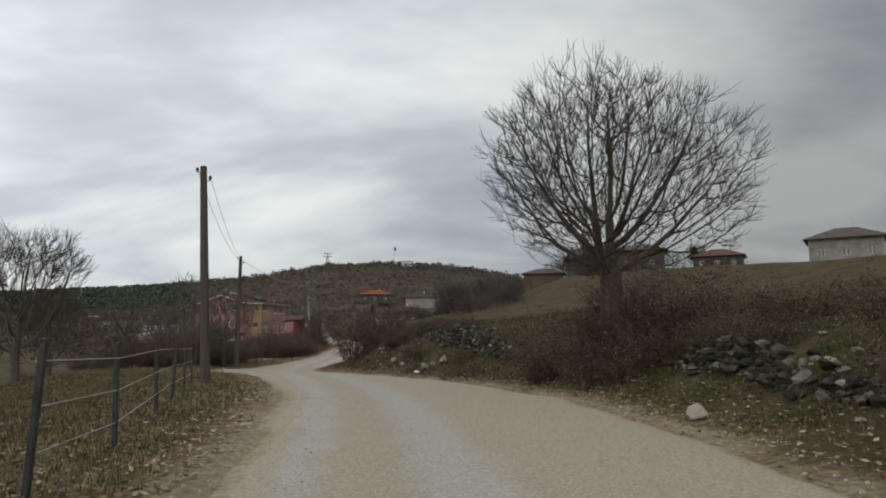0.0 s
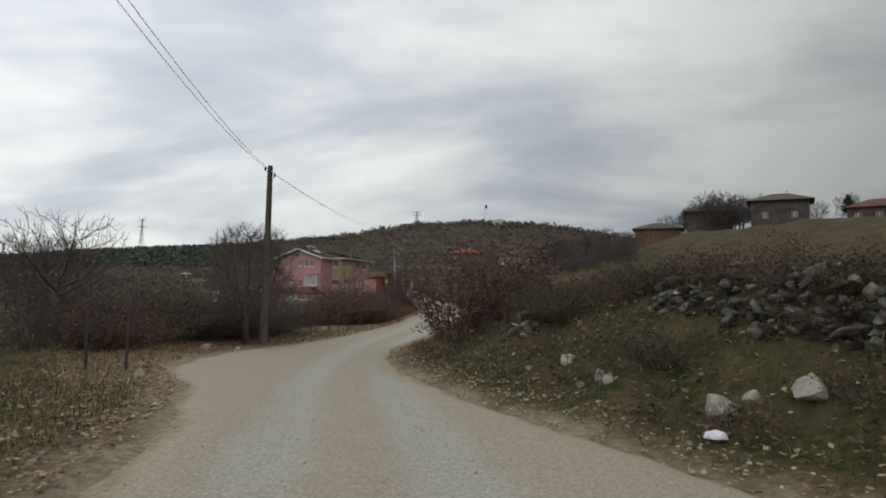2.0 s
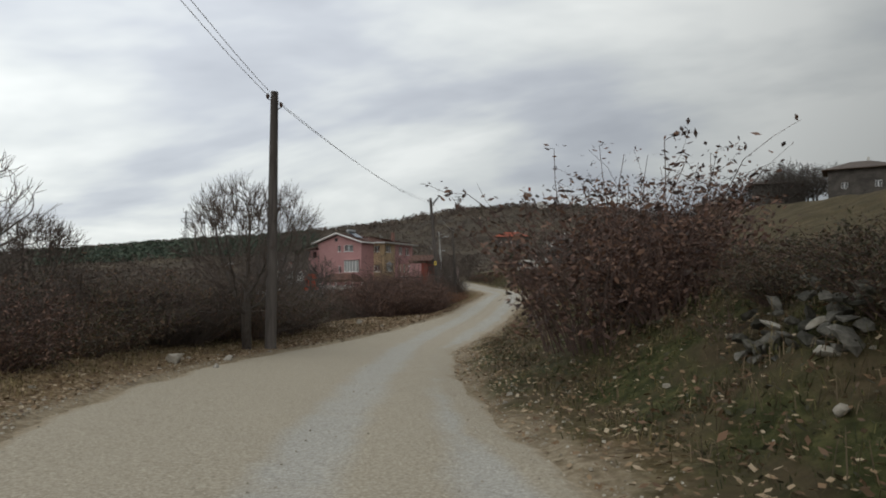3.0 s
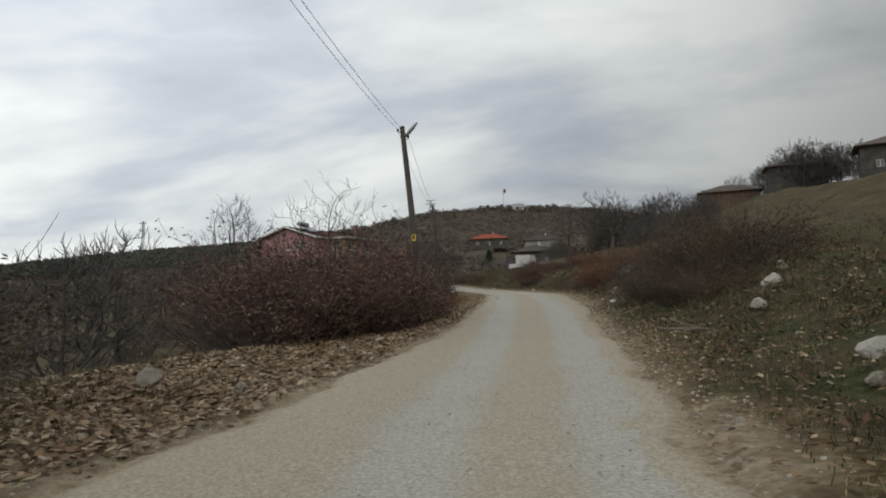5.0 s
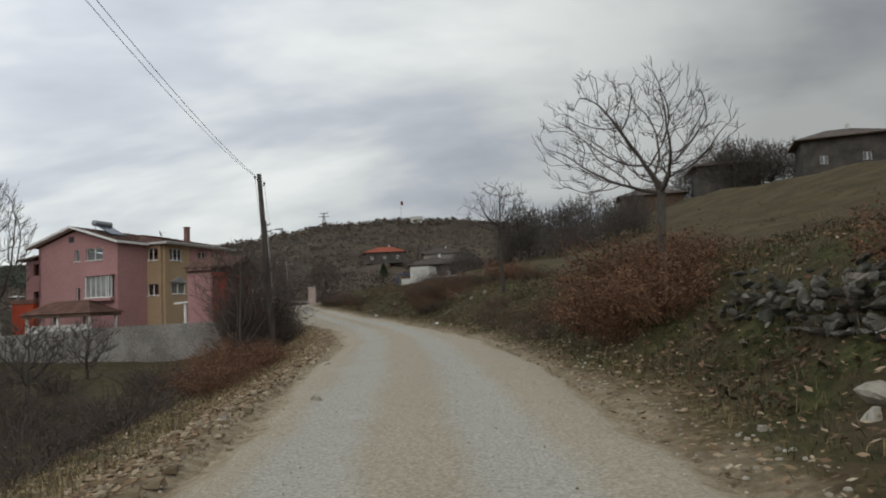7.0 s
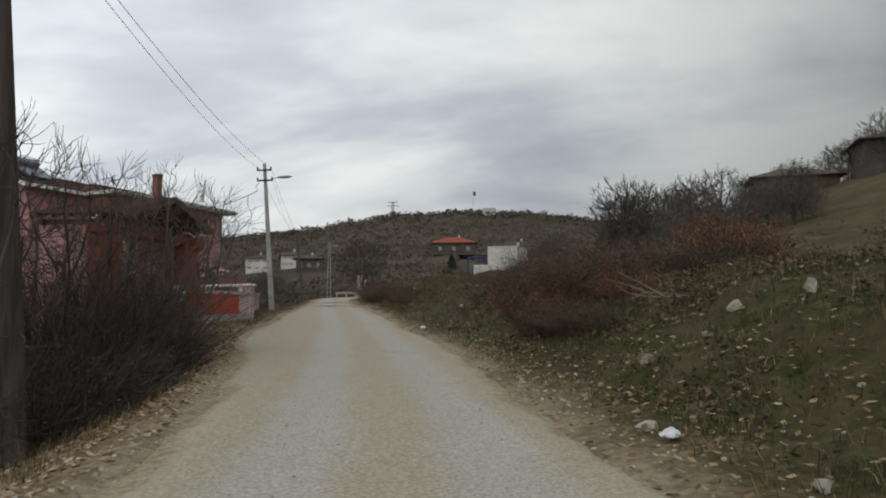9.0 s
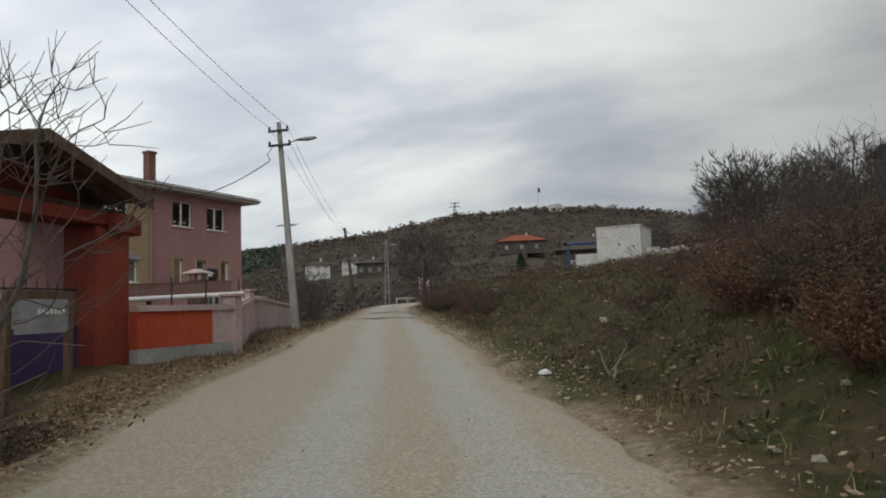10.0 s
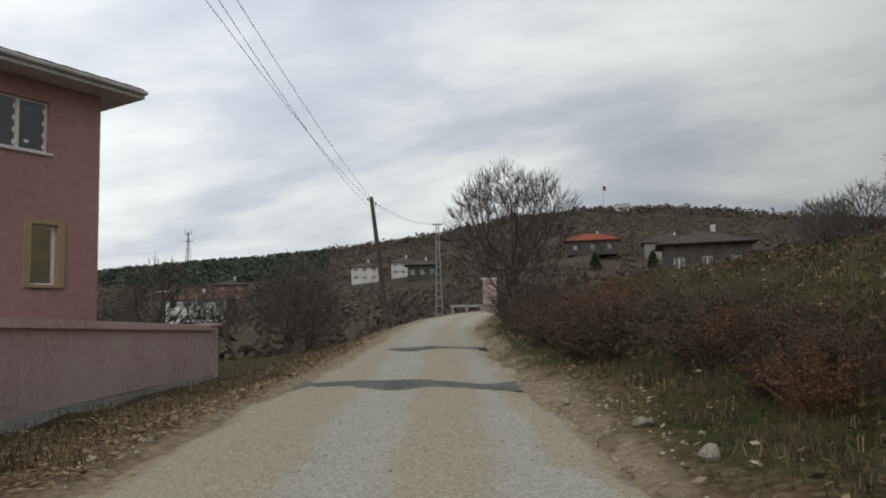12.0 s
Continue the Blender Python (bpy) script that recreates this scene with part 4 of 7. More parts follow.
def yard_things():
    roof = thing("lean_to", pose(-25.6, 123.3, 0), "long lean-to with a red brown sheet roof and white gutter", "shed")
    lo, hi = [(0.35, 0.0, 2.42), (-4.4, -0.4, 2.36)], [(0.25, 0.25, 2.76), (-2.4, 0.0, 2.76), (-4.6, -0.15, 2.58)]
    bm = poly([lo[0], lo[1], hi[2], hi[1], hi[0], *[(x, y, z - 0.04) for x, y, z in (lo[0], lo[1], hi[2], hi[1], hi[0])]],
              [(0, 1, 2, 3, 4), (5, 6, 7, 8, 9), (0, 1, 6, 5), (1, 2, 7, 6), (2, 3, 8, 7), (3, 4, 9, 8), (4, 0, 5, 9)])
    part("roof_sheet", bm, SHEET_RED, roof)
    for x in (0.2, -2.1, -4.3):
        part("post", box((x - 0.05, 0.08, -0.9), (x + 0.05, 0.18, 2.40), bevel=0.006), TIMBER, roof)
    part("gutter", tube([(0.75, -0.03, 2.39), (-1.5, -0.22, 2.36), (-4.4, -0.46, 2.32)], 0.06, 8), WHITE, roof, "white plastic gutter pipe")
    cowl = thing("chimney", pose(-27.0, 124.6, 0), "small rendered chimney under a pale pyramid cap", "chimney")
    part("shaft", box((-0.2, -0.2, -0.9), (0.2, 0.2, 2.86), bevel=0.01), TIMBER, cowl)
    part("cap", poly([(-0.34, -0.34, 3.04), (0.34, -0.34, 3.04), (0.34, 0.34, 3.04), (-0.34, 0.34, 3.04), (-0.08, -0.08, 3.17), (0.08, -0.08, 3.17), (0.08, 0.08, 3.17), (-0.08, 0.08, 3.17)],
                     [(0, 1, 2, 3), (4, 5, 6, 7), (0, 1, 5, 4), (1, 2, 6, 5), (2, 3, 7, 6), (3, 0, 4, 7)]), PINK_PALE, cowl)
    for x in (-0.16, 0.16):
        for y in (-0.16, 0.16):
            part("leg", box((x - 0.04, y - 0.04, 2.86), (x + 0.04, y + 0.04, 3.04)), PINK_PALE, cowl)
    tank = thing("water_tank", pose(-29.6, 129.3, 0), "black iron tank on a stand behind the wall", "tank")
    part("drum", tube([(0, 0, 2.62), (0, 0, 2.66), (0, 0, 3.12), (0, 0, 3.14)], [0.27, 0.3, 0.3, 0.28], 16), DARK_METAL, tank, "dark lower drum")
    part("rim", tube([(0, 0, 3.143), (0, 0, 3.15), (0, 0, 3.45), (0, 0, 3.5)], [0.33, 0.35, 0.37, 0.34], 16), DARK_METAL, tank, "black upper drum")
    part("opening", box((0.20, -0.345, 3.22), (0.32, -0.22, 3.38)), EAVE, tank, "pale opening in the drum")
    for x in (-0.22, 0.22):
        for y in (-0.2, 0.2):
            part("leg", box((x - 0.04, y - 0.04, -0.9), (x + 0.04, y + 0.04, 2.62)), DARK_METAL, tank)
    heap = bmesh.new()
    bmesh.ops.create_icosphere(heap, subdivisions=3, radius=1.0)
    for v in heap.verts:
        n = noise.noise(v.co * 2.0)
        v.co = Vector((v.co.x * 1.1, v.co.y * 0.9, (v.co.z if v.co.z > 0 else v.co.z * 0.5) * 3.2)) * (1 + 0.18 * n)
    put(part("sand_mound", heap, CONCRETE), pose(-30.6, 130.6, -0.2)).scale = (1, 1, 1)
    tagged(bpy.data.objects["sand_mound"], "grey mound of building sand in the yard", "mound")


yard_things()


# ---- the roofed gate ----
def gatehouse():
    g = thing("gateway", pose(-25.72, 117.1, 0), "roofed yard gateway with dark red pillars and a purple gate", "gate")
    foot = 0.45
    for y0, y1 in ((-2.4, -1.85), (1.95, 2.95)):
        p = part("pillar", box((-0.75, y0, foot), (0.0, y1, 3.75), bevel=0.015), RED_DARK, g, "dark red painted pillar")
        # thin front plate, a step lighter red than the pillar body
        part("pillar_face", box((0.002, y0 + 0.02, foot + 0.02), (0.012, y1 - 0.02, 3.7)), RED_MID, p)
    part("lintel", box((-0.72, -2.6, 3.755), (0.06, 3.15, 4.0), bevel=0.01), RED_DARK, g)
    part("bracket", box((0.062, 2.2, 3.62), (0.3, 2.75, 4.0), bevel=0.02), RED_DARK, g)
    part("bracket", box((-0.6, 2.96, 3.66), (-0.1, 3.5, 4.0), bevel=0.02), RED_DARK, g)
    # gable roof with its ridge running back from the road
    x0, x1, y0, y1, ym, e, t = -2.5, 0.55, -2.75, 2.95, 0.1, 4.30, 5.12
    tiled_slope(g, [(x0, y1, e), (x1, y1, e), (x1, ym, t), (x0, ym, t)], TILE, 8, 10, "brown tiled gable roof")
    tiled_slope(g, [(x1, y0, e), (x0, y0, e), (x0, ym, t), (x1, ym, t)], TILE, 8, 10)
    for ya in (y0, y1):
        part("bargeboard", poly([(x1 + 0.01, ya, e - 0.16), (x1 + 0.01, ym, t - 0.16), (x1 + 0.01, ym, t + 0.06), (x1 + 0.01, ya, e + 0.06), (x1 + 0.05, ya, e - 0.16), (x1 + 0.05, ym, t - 0.16), (x1 + 0.05, ym, t + 0.06), (x1 + 0.05, ya, e + 0.06)],
             [(0, 1, 2, 3), (4, 5, 6, 7), (0, 1, 5, 4), (1, 2, 6, 5), (2, 3, 7, 6), (3, 0, 4, 7)]), TIMBER, g, "dark timber bargeboard")
    for i in range(6):
        x = x1 - 0.2 - i * 0.52
        for ya in (y0, y1):
            part("rafter", poly([(x - 0.04, ya, e - 0.13), (x + 0.04, ya, e - 0.13), (x + 0.04, ym, t - 0.13), (x - 0.04, ym, t - 0.13), (x - 0.04, ya, e - 0.01), (x + 0.04, ya, e - 0.01), (x + 0.04, ym, t - 0.01), (x - 0.04, ym, t - 0.01)],
                 [(0, 1, 2, 3), (4, 5, 6, 7), (0, 1, 5, 4), (1, 2, 6, 5), (2, 3, 7, 6), (3, 0, 4, 7)]), TIMBER, g)
    part("gable_panel", poly([(-0.62, -2.3, 4.2), (-0.62, 2.5, 4.2), (-0.62, ym, 4.92), (-0.56, -2.3, 4.2), (-0.56, 2.5, 4.2), (-0.56, ym, 4.92)], [(0, 1, 2), (3, 4, 5), (0, 1, 4, 3), (1, 2, 5, 4), (2, 0, 3, 5)]), RED_DARK, g, "dark red boarded gable")
    for x in (-0.3, -2.2):
        part("tie_beam", box((x - 0.09, -2.65, 4.005), (x + 0.09, 2.85, 4.165), bevel=0.012), TIMBER, g, "heavy timber tie beam")
    for y in (-2.3, 2.5):
        part("wall_plate", box((-2.1, y - 0.08, 4.01), (-0.66, y + 0.08, 4.16)), TIMBER, g)
        part("side_wall", box((-2.3, y - 0.1, 0.0), (-0.76, y + 0.1, 4.003)), PINK, g, "pink rendered side wall")
    leaf = part("gate_leaf", box((-0.42, -1.80, 0.62), (-0.36, 0.05, 1.75), bevel=0.008), PURPLE, g, "purple sheet metal gate")
    part("gate_leaf", box((-0.42, 0.10, 0.62), (-0.36, 1.92, 1.75), bevel=0.008), PURPLE, g, "purple sheet metal gate")
    for i in range(16):
        y = -1.72 + i * 0.24
        part("bar", tube([(-0.39, y, 1.75), (-0.39, y, 2.55), (-0.39, y, 2.66)], [0.013, 0.013, 0.002], 6), DARK_METAL, g, "wrought iron bar")
    for y in (-0.9, 0.95):
        ring = [(-0.39, y + 0.35 * math.cos(a), 2.1 + 0.2 * math.sin(a)) for a in [k * math.pi / 8 for k in range(17)]]
        part("scroll", tube(ring, 0.012, 6, cap=False), DARK_METAL, g)
    part("rail", box((-0.41, -1.8, 2.44), (-0.37, 1.92, 2.48)), DARK_METAL, g)
    part("plate", box((-0.33, 0.5, 0.46), (0.1, 2.6, 0.62), bevel=0.01), CONCRETE, g, "concrete threshold")
    # grey sheet hung on a wooden frame before the gate
    s = thing("notice_sheet", pose(-24.7, 116.6, 0, 0, 0, 4), "grey plastic sheet on a wooden frame beside the gate", "sign")
    foot = level(-24.7, 116.6)
    part("post", box((-0.05, -0.75, foot - 0.2), (0.05, -0.63, 2.35), bevel=0.006), TIMBER, s)
    part("post", box((-0.05, 0.6, foot - 0.2), (0.05, 0.72, 2.35), bevel=0.006), TIMBER, s)
    part("top_rail", box((-0.05, -0.63, 2.22), (0.05, 0.6, 2.35), bevel=0.006), TIMBER, s)
    n = 12
    pts = [(0.06 + 0.02 * math.sin(i * 1.3 + z), -0.63 + 1.23 * i / n, z) for z in (1.68, 2.22) for i in range(n + 1)]
    sheet = part("sheet", poly(pts, [(i, i + 1, n + 2 + i, n + 1 + i) for i in range(n)]), TARP, s)
    bars = bmesh.new()
    for i in range(7):
        box((0.085, -0.15 + i * 0.09, 1.98), (0.09, -0.09 + i * 0.09, 2.06), bars)
    part("faded_marks", bars, STICKER, sheet, "unreadable pale marks")


gatehouse()


def porch():
    """The small canopy on white posts between gate and house."""
    p = thing("porch", pose(-29.4, 120.6, 0), "small porch canopy with a white edge on white posts", "porch")
    part("canopy", poly([(-1.6, -0.9, 2.28), (1.0, -0.9, 2.42), (1.0, 0.9, 2.6), (-1.6, 0.9, 2.46), (-1.6, -0.9, 2.36), (1.0, -0.9, 2.50), (1.0, 0.9, 2.68), (-1.6, 0.9, 2.54)],
         [(0, 1, 2, 3), (4, 5, 6, 7), (0, 1, 5, 4), (1, 2, 6, 5), (2, 3, 7, 6), (3, 0, 4, 7)]), TILE, p, "brown sheet canopy")
    part("fascia", poly([(-1.6, -0.94, 2.25), (1.0, -0.94, 2.39), (1.0, -0.94, 2.52), (-1.6, -0.94, 2.38), (-1.6, -0.905, 2.25), (1.0, -0.905, 2.39), (1.0, -0.905, 2.52), (-1.6, -0.905, 2.38)],
         [(0, 1, 2, 3), (4, 5, 6, 7), (0, 1, 5, 4), (1, 2, 6, 5), (2, 3, 7, 6), (3, 0, 4, 7)]), WHITE, p)
    for x in (-0.9, 0.8):
        part("post", box((x - 0.09, -0.8, -0.8), (x + 0.09, -0.62, 2.3 + 0.05 * x), bevel=0.01), WHITE, p)


porch()


# ---- poles, lamps and wires ----
def insulator(parent, at):
    part("insulator", tube([at, (at[0], at[1], at[2] + 0.05), (at[0], at[1], at[2] + 0.10), (at[0], at[1], at[2] + 0.14)], [0.025, 0.05, 0.05, 0.02], 8), CERAMIC, parent)


def street_lamp(parent, at, way, reach=0.55, tilt=0.05, size=1.0):
    """A lamp head on a short arm; way: bearing of the arm."""
    d = Vector((math.sin(radians(way)), math.cos(radians(way)), 0))
    p = Vector(at)
    arm = part("lamp_arm", tube([p, p + d * reach * 0.5 + Vector((0, 0, 0.10)), p + d * reach + Vector((0, 0, 0.16))], 0.025, 8), STEEL, parent)
    a = p + d * reach + Vector((0, 0, 0.16))
    head = tube([a + (d + Vector((0, 0, tilt))) * q * size for q in (-0.05, 0.12, 0.4, 0.7, 0.78)], [0.05, 0.10, 0.13, 0.09, 0.02], 10)
    for v in head.verts:
        mid = a.z + tilt * (Vector((v.co.x, v.co.y, 0)) - Vector((a.x, a.y, 0))).length
        v.co.z = mid + (v.co.z - mid) * 0.6
    part("lamp_head", head, STEEL, arm, "grey street lamp head", True)
    part("lens", tube([a + (d + Vector((0, 0, tilt))) * 0.25 * size - Vector((0, 0, 0.045)), a + (d + Vector((0, 0, tilt))) * 0.6 * size - Vector((0, 0, 0.04))], 0.045, 8), WHITE, arm)


def wood_pole(foot, top, label, lamp=None, sign=False):
    p = thing("utility_pole", pose(*foot), label, "pole", "poles along the road")
    t = Vector(top) - Vector(foot)
    part("shaft", tube([t * f for f in (-0.03, 0.0, 0.25, 0.5, 0.75, 1.0)], [0.155, 0.15, 0.14, 0.128, 0.115, 0.10], 12), POLE_WOOD, p, smooth=False)
    ends = []
    for k, (side, f) in enumerate(((-1, 0.97), (1, 0.93))):
        at = t * f
        hook = [at, at + Vector((side * 0.14, 0, -0.01)), at + Vector((side * 0.20, 0, 0.03))]
        part("hook", tube(hook, 0.014, 6), DARK_METAL, p)
        at = hook[-1]
        insulator(p, (at.x, at.y, at.z))
        ends.append(Vector(foot) + at + Vector((0, 0, 0.10)))
    if lamp is not None:
        street_lamp(p, t * 0.925, lamp, 0.10, 1.25, 0.6)
    if sign:
        at = t * 0.41
        part("warning_plate", box((at.x - 0.09, at.y - 0.155, at.z - 0.13), (at.x + 0.09, at.y - 0.14, at.z + 0.13)), YELLOW, p, "yellow warning plate")
        part("mark", box((at.x - 0.04, at.y - 0.16, at.z - 0.05), (at.x + 0.04, at.y - 0.156, at.z + 0.07)), DARK_METAL, p, "dark warning mark")
    return ends


def concrete_pole(foot, top):
    """An I-shaped reinforced pole with recesses up both faces, two crossarms, a lamp and climbing spikes."""
    p = thing("concrete_pole", pose(*foot), "grey reinforced concrete pole with crossarms and a street lamp", "pole")
    t = Vector(top) - Vector(foot)

    def at(f, x=0.0, y=0.0):
        return t * f + Vector((x, y, 0))

    def bar(f0, f1, x0, x1, y0, y1, taper=True):
        pts = []
        for f in (f0, f1):
            s = 1.0 - 0.45 * f if taper else 1.0
            pts += [at(f, x * s, y * s) for x, y in ((x0, y0), (x1, y0), (x1, y1), (x0, y1))]
        return poly(pts, [(0, 1, 2, 3), (4, 5, 6, 7), (0, 1, 5, 4), (1, 2, 6, 5), (2, 3, 7, 6), (3, 0, 4, 7)])

    part("flange", bar(-0.03, 1, -0.135, -0.08, -0.09, 0.09), CONCRETE, p)
    part("flange", bar(-0.03, 1, 0.08, 0.135, -0.09, 0.09), CONCRETE, p)
    for i in range(9):
        f = 0.02 + i * 0.11
        part("web", bar(f, f + 0.045, -0.078, 0.078, -0.078, 0.078), CONCRETE, p)
    part("web", bar(-0.03, 1, -0.078, 0.078, -0.03, 0.03), CONCRETE, p)
    ends = []
    for f, w in ((0.955, 0.42), (0.885, 0.46)):
        c = at(f)
        part("crossarm", box((c.x - w, c.y - 0.13, c.z - 0.045), (c.x + w, c.y - 0.07, c.z + 0.045)), DARK_METAL, p, "steel crossarm")
        for s in (-1, 1):
            insulator(p, (c.x + s * (w - 0.04), c.y - 0.10, c.z + 0.045))
            ends.append(Vector(foot) + c + Vector((s * (w - 0.04), -0.10, 0.16)))
    c = at(0.885, 0.3, -0.1)
    street_lamp(p, (c.x, c.y, c.z), 85, 0.45)
    c = at(0.5)
    for s in (-1, 1):
        for k in range(3):
            part("spike", tube([(c.x + s * 0.1, c.y, c.z + 0.02 * k), (c.x + s * 0.42, c.y - 0.16 + 0.16 * k, c.z + 0.05 * (k - 1))], 0.01, 5), DARK_METAL, p)
    return ends


def lattice_pole(foot, top):
    p = thing("lattice_pole", pose(*foot), "slender steel lattice pole with a small lamp", "pole")
    h = top[2] - foot[2]
    for x in (-0.26, 0.26):
        part("leg", tube([(x, 0, -0.2), (x * 0.35, 0, h)], 0.045, 6), STEEL, p)
    for i in range(11):
        z = h * i / 11.5
        w = 0.26 * (1 - 0.65 * z / h)
        part("rung", box((-w, -0.03, z), (w, 0.03, z + 0.06)), STEEL, p)
    part("crossarm", box((-0.45, -0.03, h - 0.05), (0.45, 0.03, h + 0.03)), DARK_METAL, p)
    street_lamp(p, (0.05, 0, h - 0.75), 80, 0.4)
    return [Vector(foot) + Vector((s * 0.4, 0, h + 0.1)) for s in (-1, 1)]


ENDS = [
    [Vector((1.2, 3.5, 7.3)), Vector((1.5, 3.5, 7.1))],
    wood_pole((-6.44, 23.56, 0.0), (-6.67, 23.27, 6.56), "weathered wooden utility pole in roadside grass"),
    wood_pole((-12.9, 45.95, -0.25), (-12.94, 46.15, 6.5), "weathered wooden utility pole beside roadside shrubs"),
    wood_pole((-15.05, 75.45, -0.5), (-16.0, 76.7, 7.38), "leaning wooden utility pole with a street lamp", 75, True),
    wood_pole((-19.66, 103.7, -0.2), (-20.0, 103.3, 7.6), "weathered wooden utility pole among bare shrubs"),
    concrete_pole((-27.64, 132.24, 1.15), (-28.13, 132.0, 9.36)),
    wood_pole((-36.3, 162.2, 2.0), (-37.0, 162.0, 8.8), "dark leaning wooden utility pole by the road"),
    lattice_pole((-38.8, 179.0, 2.4), (-38.8, 179.0, 9.4))]


def wire(name, a, b, sag, label, r=0.0075):
    pts = []
    for i in range(17):
        f = i / 16
        q = Vector(a).lerp(Vector(b), f)
        pts.append((q.x, q.y, q.z - sag * 4 * f * (1 - f)))
    o = Vector(a)
    w = part(name, tube([Vector(q) - o for q in pts], r, 5), CABLE)
    w.location = o
    return tagged(w, label, "wire", "overhead wires")


for a, b in zip(ENDS[1:], ENDS[2:]):
    for i in range(2):
        wire("overhead_wire", a[min(i, len(a) - 1)], b[min(i, len(b) - 1)], 0.45, "thin grey overhead wire between poles")
wire("overhead_wire", ENDS[5][3], ENDS[6][0] + Vector((0, 0, -0.4)), 0.5, "thin grey overhead wire between poles")
wire("service_cable", ENDS[5][2] + Vector((0, 0, -0.75)), (-35.9, 136.6, 7.5), 0.35, "dark service cable from pole to house eave", 0.02)
bpy.data.objects["service_cable"].data.materials[0] = DARK_METAL
bm = tube([(0.0, 0, 0.0), (0.1, 0, -0.25), (-0.1, 0, -0.5), (0.02, 0, -0.72)], 0.016, 6)
drop = part("cable_loop", bm, DARK_METAL)
drop.location = ENDS[5][2]
tagged(drop, "looped dark cable hanging below a crossarm", "cable")


# ---- the white water house on the bank ----
def water_house():
    z = level(-15.6, 138.2) - 0.35
    h = thing("water_house", pose(-15.6, 137.35, z, 0, 0, -14), "whitewashed concrete water house with a blue pipe", "water house")
    top = 5.0 - z
    part("body", box((-0.6, 0, 0), (1.25, 2.4, top), bevel=0.02), WHITE_WORN, h)
    part("roof_slab", box((-0.63, -0.03, top + 0.003), (1.28, 2.43, top + 0.05), bevel=0.01), WHITE_WORN, h)
    part("step", box((-1.75, 0.7, 0), (-0.603, 2.2, top - 1.0), bevel=0.02), WHITE_WORN, h)
    part("spout", tube([(0.35, -0.02, top - 0.75), (0.35, 0.03, top - 0.75)], 0.05, 8), DARK_METAL, h, "dark drain hole")
    part("pipe", tube([(-0.6, 0.6, top - 0.55), (-1.1, 0.18, top - 0.58), (-1.65, -0.27, top - 0.60), (-1.74, -0.34, top - 0.66), (-1.75, -0.35, top - 0.8), (-1.75, -0.35, -0.4)], 0.06, 10), BLUE, h, "blue painted overhead filling pipe")
    part("pipe_flange", tube([(-0.603, 0.6, top - 0.55), (-0.75, 0.48, top - 0.56)], 0.11, 10), DARK_METAL, h)
    marks = bmesh.new()
    for i in range(6):
        box((-0.612, 0.35 + i * 0.24, top - 0.38), (-0.606, 0.52 + i * 0.24, top - 0.22), marks)
    part("faded_marks", marks, DARK_METAL, h, "unreadable dark marks")
    wall = thing("low_wall", pose(-14.2, 138.3, level(-13.4, 138.3) - 0.3, 0, 0, -10), "low whitewashed wall of upright slabs", "wall")
    for i in range(7):
        part("slab", box((i * 0.34, -0.06, 0), (i * 0.34 + 0.31, 0.06, 0.68 + 0.05 * math.sin(i * 2.1)), bevel=0.03), WHITE_WORN, wall)


water_house()


# ---- village houses up the slopes ----
def village_house(x, y, turn, w, d, h, wall, roof, label, rise=1.3, over=0.6, floors=1, cols=3, sink=0.6, chimney=True, foot=None):
    ob = thing("village_house", pose(x, y, level(x, y) - 0.2 if foot is None else foot, 0, 0, turn), label, "house", "village houses")
    floor_h = h / floors
    holes = []
    for f in range(floors):
        for i in range(cols):
            c = -w / 2 + w * (i + 0.5) / cols
            holes.append((c - 0.55, c + 0.55, floor_h * f + 0.9 + 0.0, floor_h * f + min(2.1, floor_h - 0.35)))
    for (px, py, t, a, hs) in ((0, -d / 2, 0, w / 2, holes), (0, d / 2, 180, w / 2, []), (-w / 2, 0, -90, d / 2 - 0.26, []), (w / 2, 0, 90, d / 2 - 0.26, [])):
        put(part("wall", pierced(-a, a, -sink, h, 0.25, hs), wall, ob), pose(px, py, 0, 0, 0, t))
    for a, b, lo, hi in holes:
        window(ob, pose(a, -d / 2, lo), b - a, hi - lo, 2, sill=False)
    W, D, R = w / 2 + over, d / 2 + over, max(0.0, w / 2 - d / 2)
    for c in ([(-W, -D, h), (W, -D, h), (R, 0, h + rise), (-R, 0, h + rise)], [(W, D, h), (-W, D, h), (-R, 0, h + rise), (R, 0, h + rise)],
              [(W, -D, h), (W, D, h), (R, 0, h + rise), (R, 0, h + rise)], [(-W, D, h), (-W, -D, h), (-R, 0, h + rise), (-R, 0, h + rise)]):
        tiled_slope(ob, c, roof, 6, 10)
    part("soffit", box((-W + 0.02, -D + 0.02, h - 0.06), (W - 0.02, D - 0.02, h - 0.005)), TIMBER, ob)
    if chimney:
        part("chimney", box((w * 0.1, -0.25, h + rise * 0.4), (w * 0.1 + 0.5, 0.25, h + rise + 0.7), bevel=0.02), WHITE_WORN, ob)
    return ob


village_house(45.6, 177.0, -18, 11, 8, 4.6, GREY_OLD, TILE_OLD, "old grey farmhouse with a low brown roof on the hill", 1.9, 1.0, 1, 2, sink=2.5, foot=18.3)
village_house(34.8, 194, -10, 10, 8, 4.2, GREY_OLD, TILE_OLD, "weathered grey barn under bare trees on the hill", 1.7, 0.9, cols=0, sink=2.5, foot=18.6)
village_house(24.2, 203, -10, 11, 8, 3.0, TIMBER, TILE_OLD, "long low timber barn behind hillside trees", 1.8, 0.8, cols=0, sink=2.5, foot=16.6)
village_house(66.5, 122, -30, 11, 8, 3.8, GREY_WALL, TILE_OLD, "grey farmhouse with a hipped roof on the ridge", 2.2, 0.8)
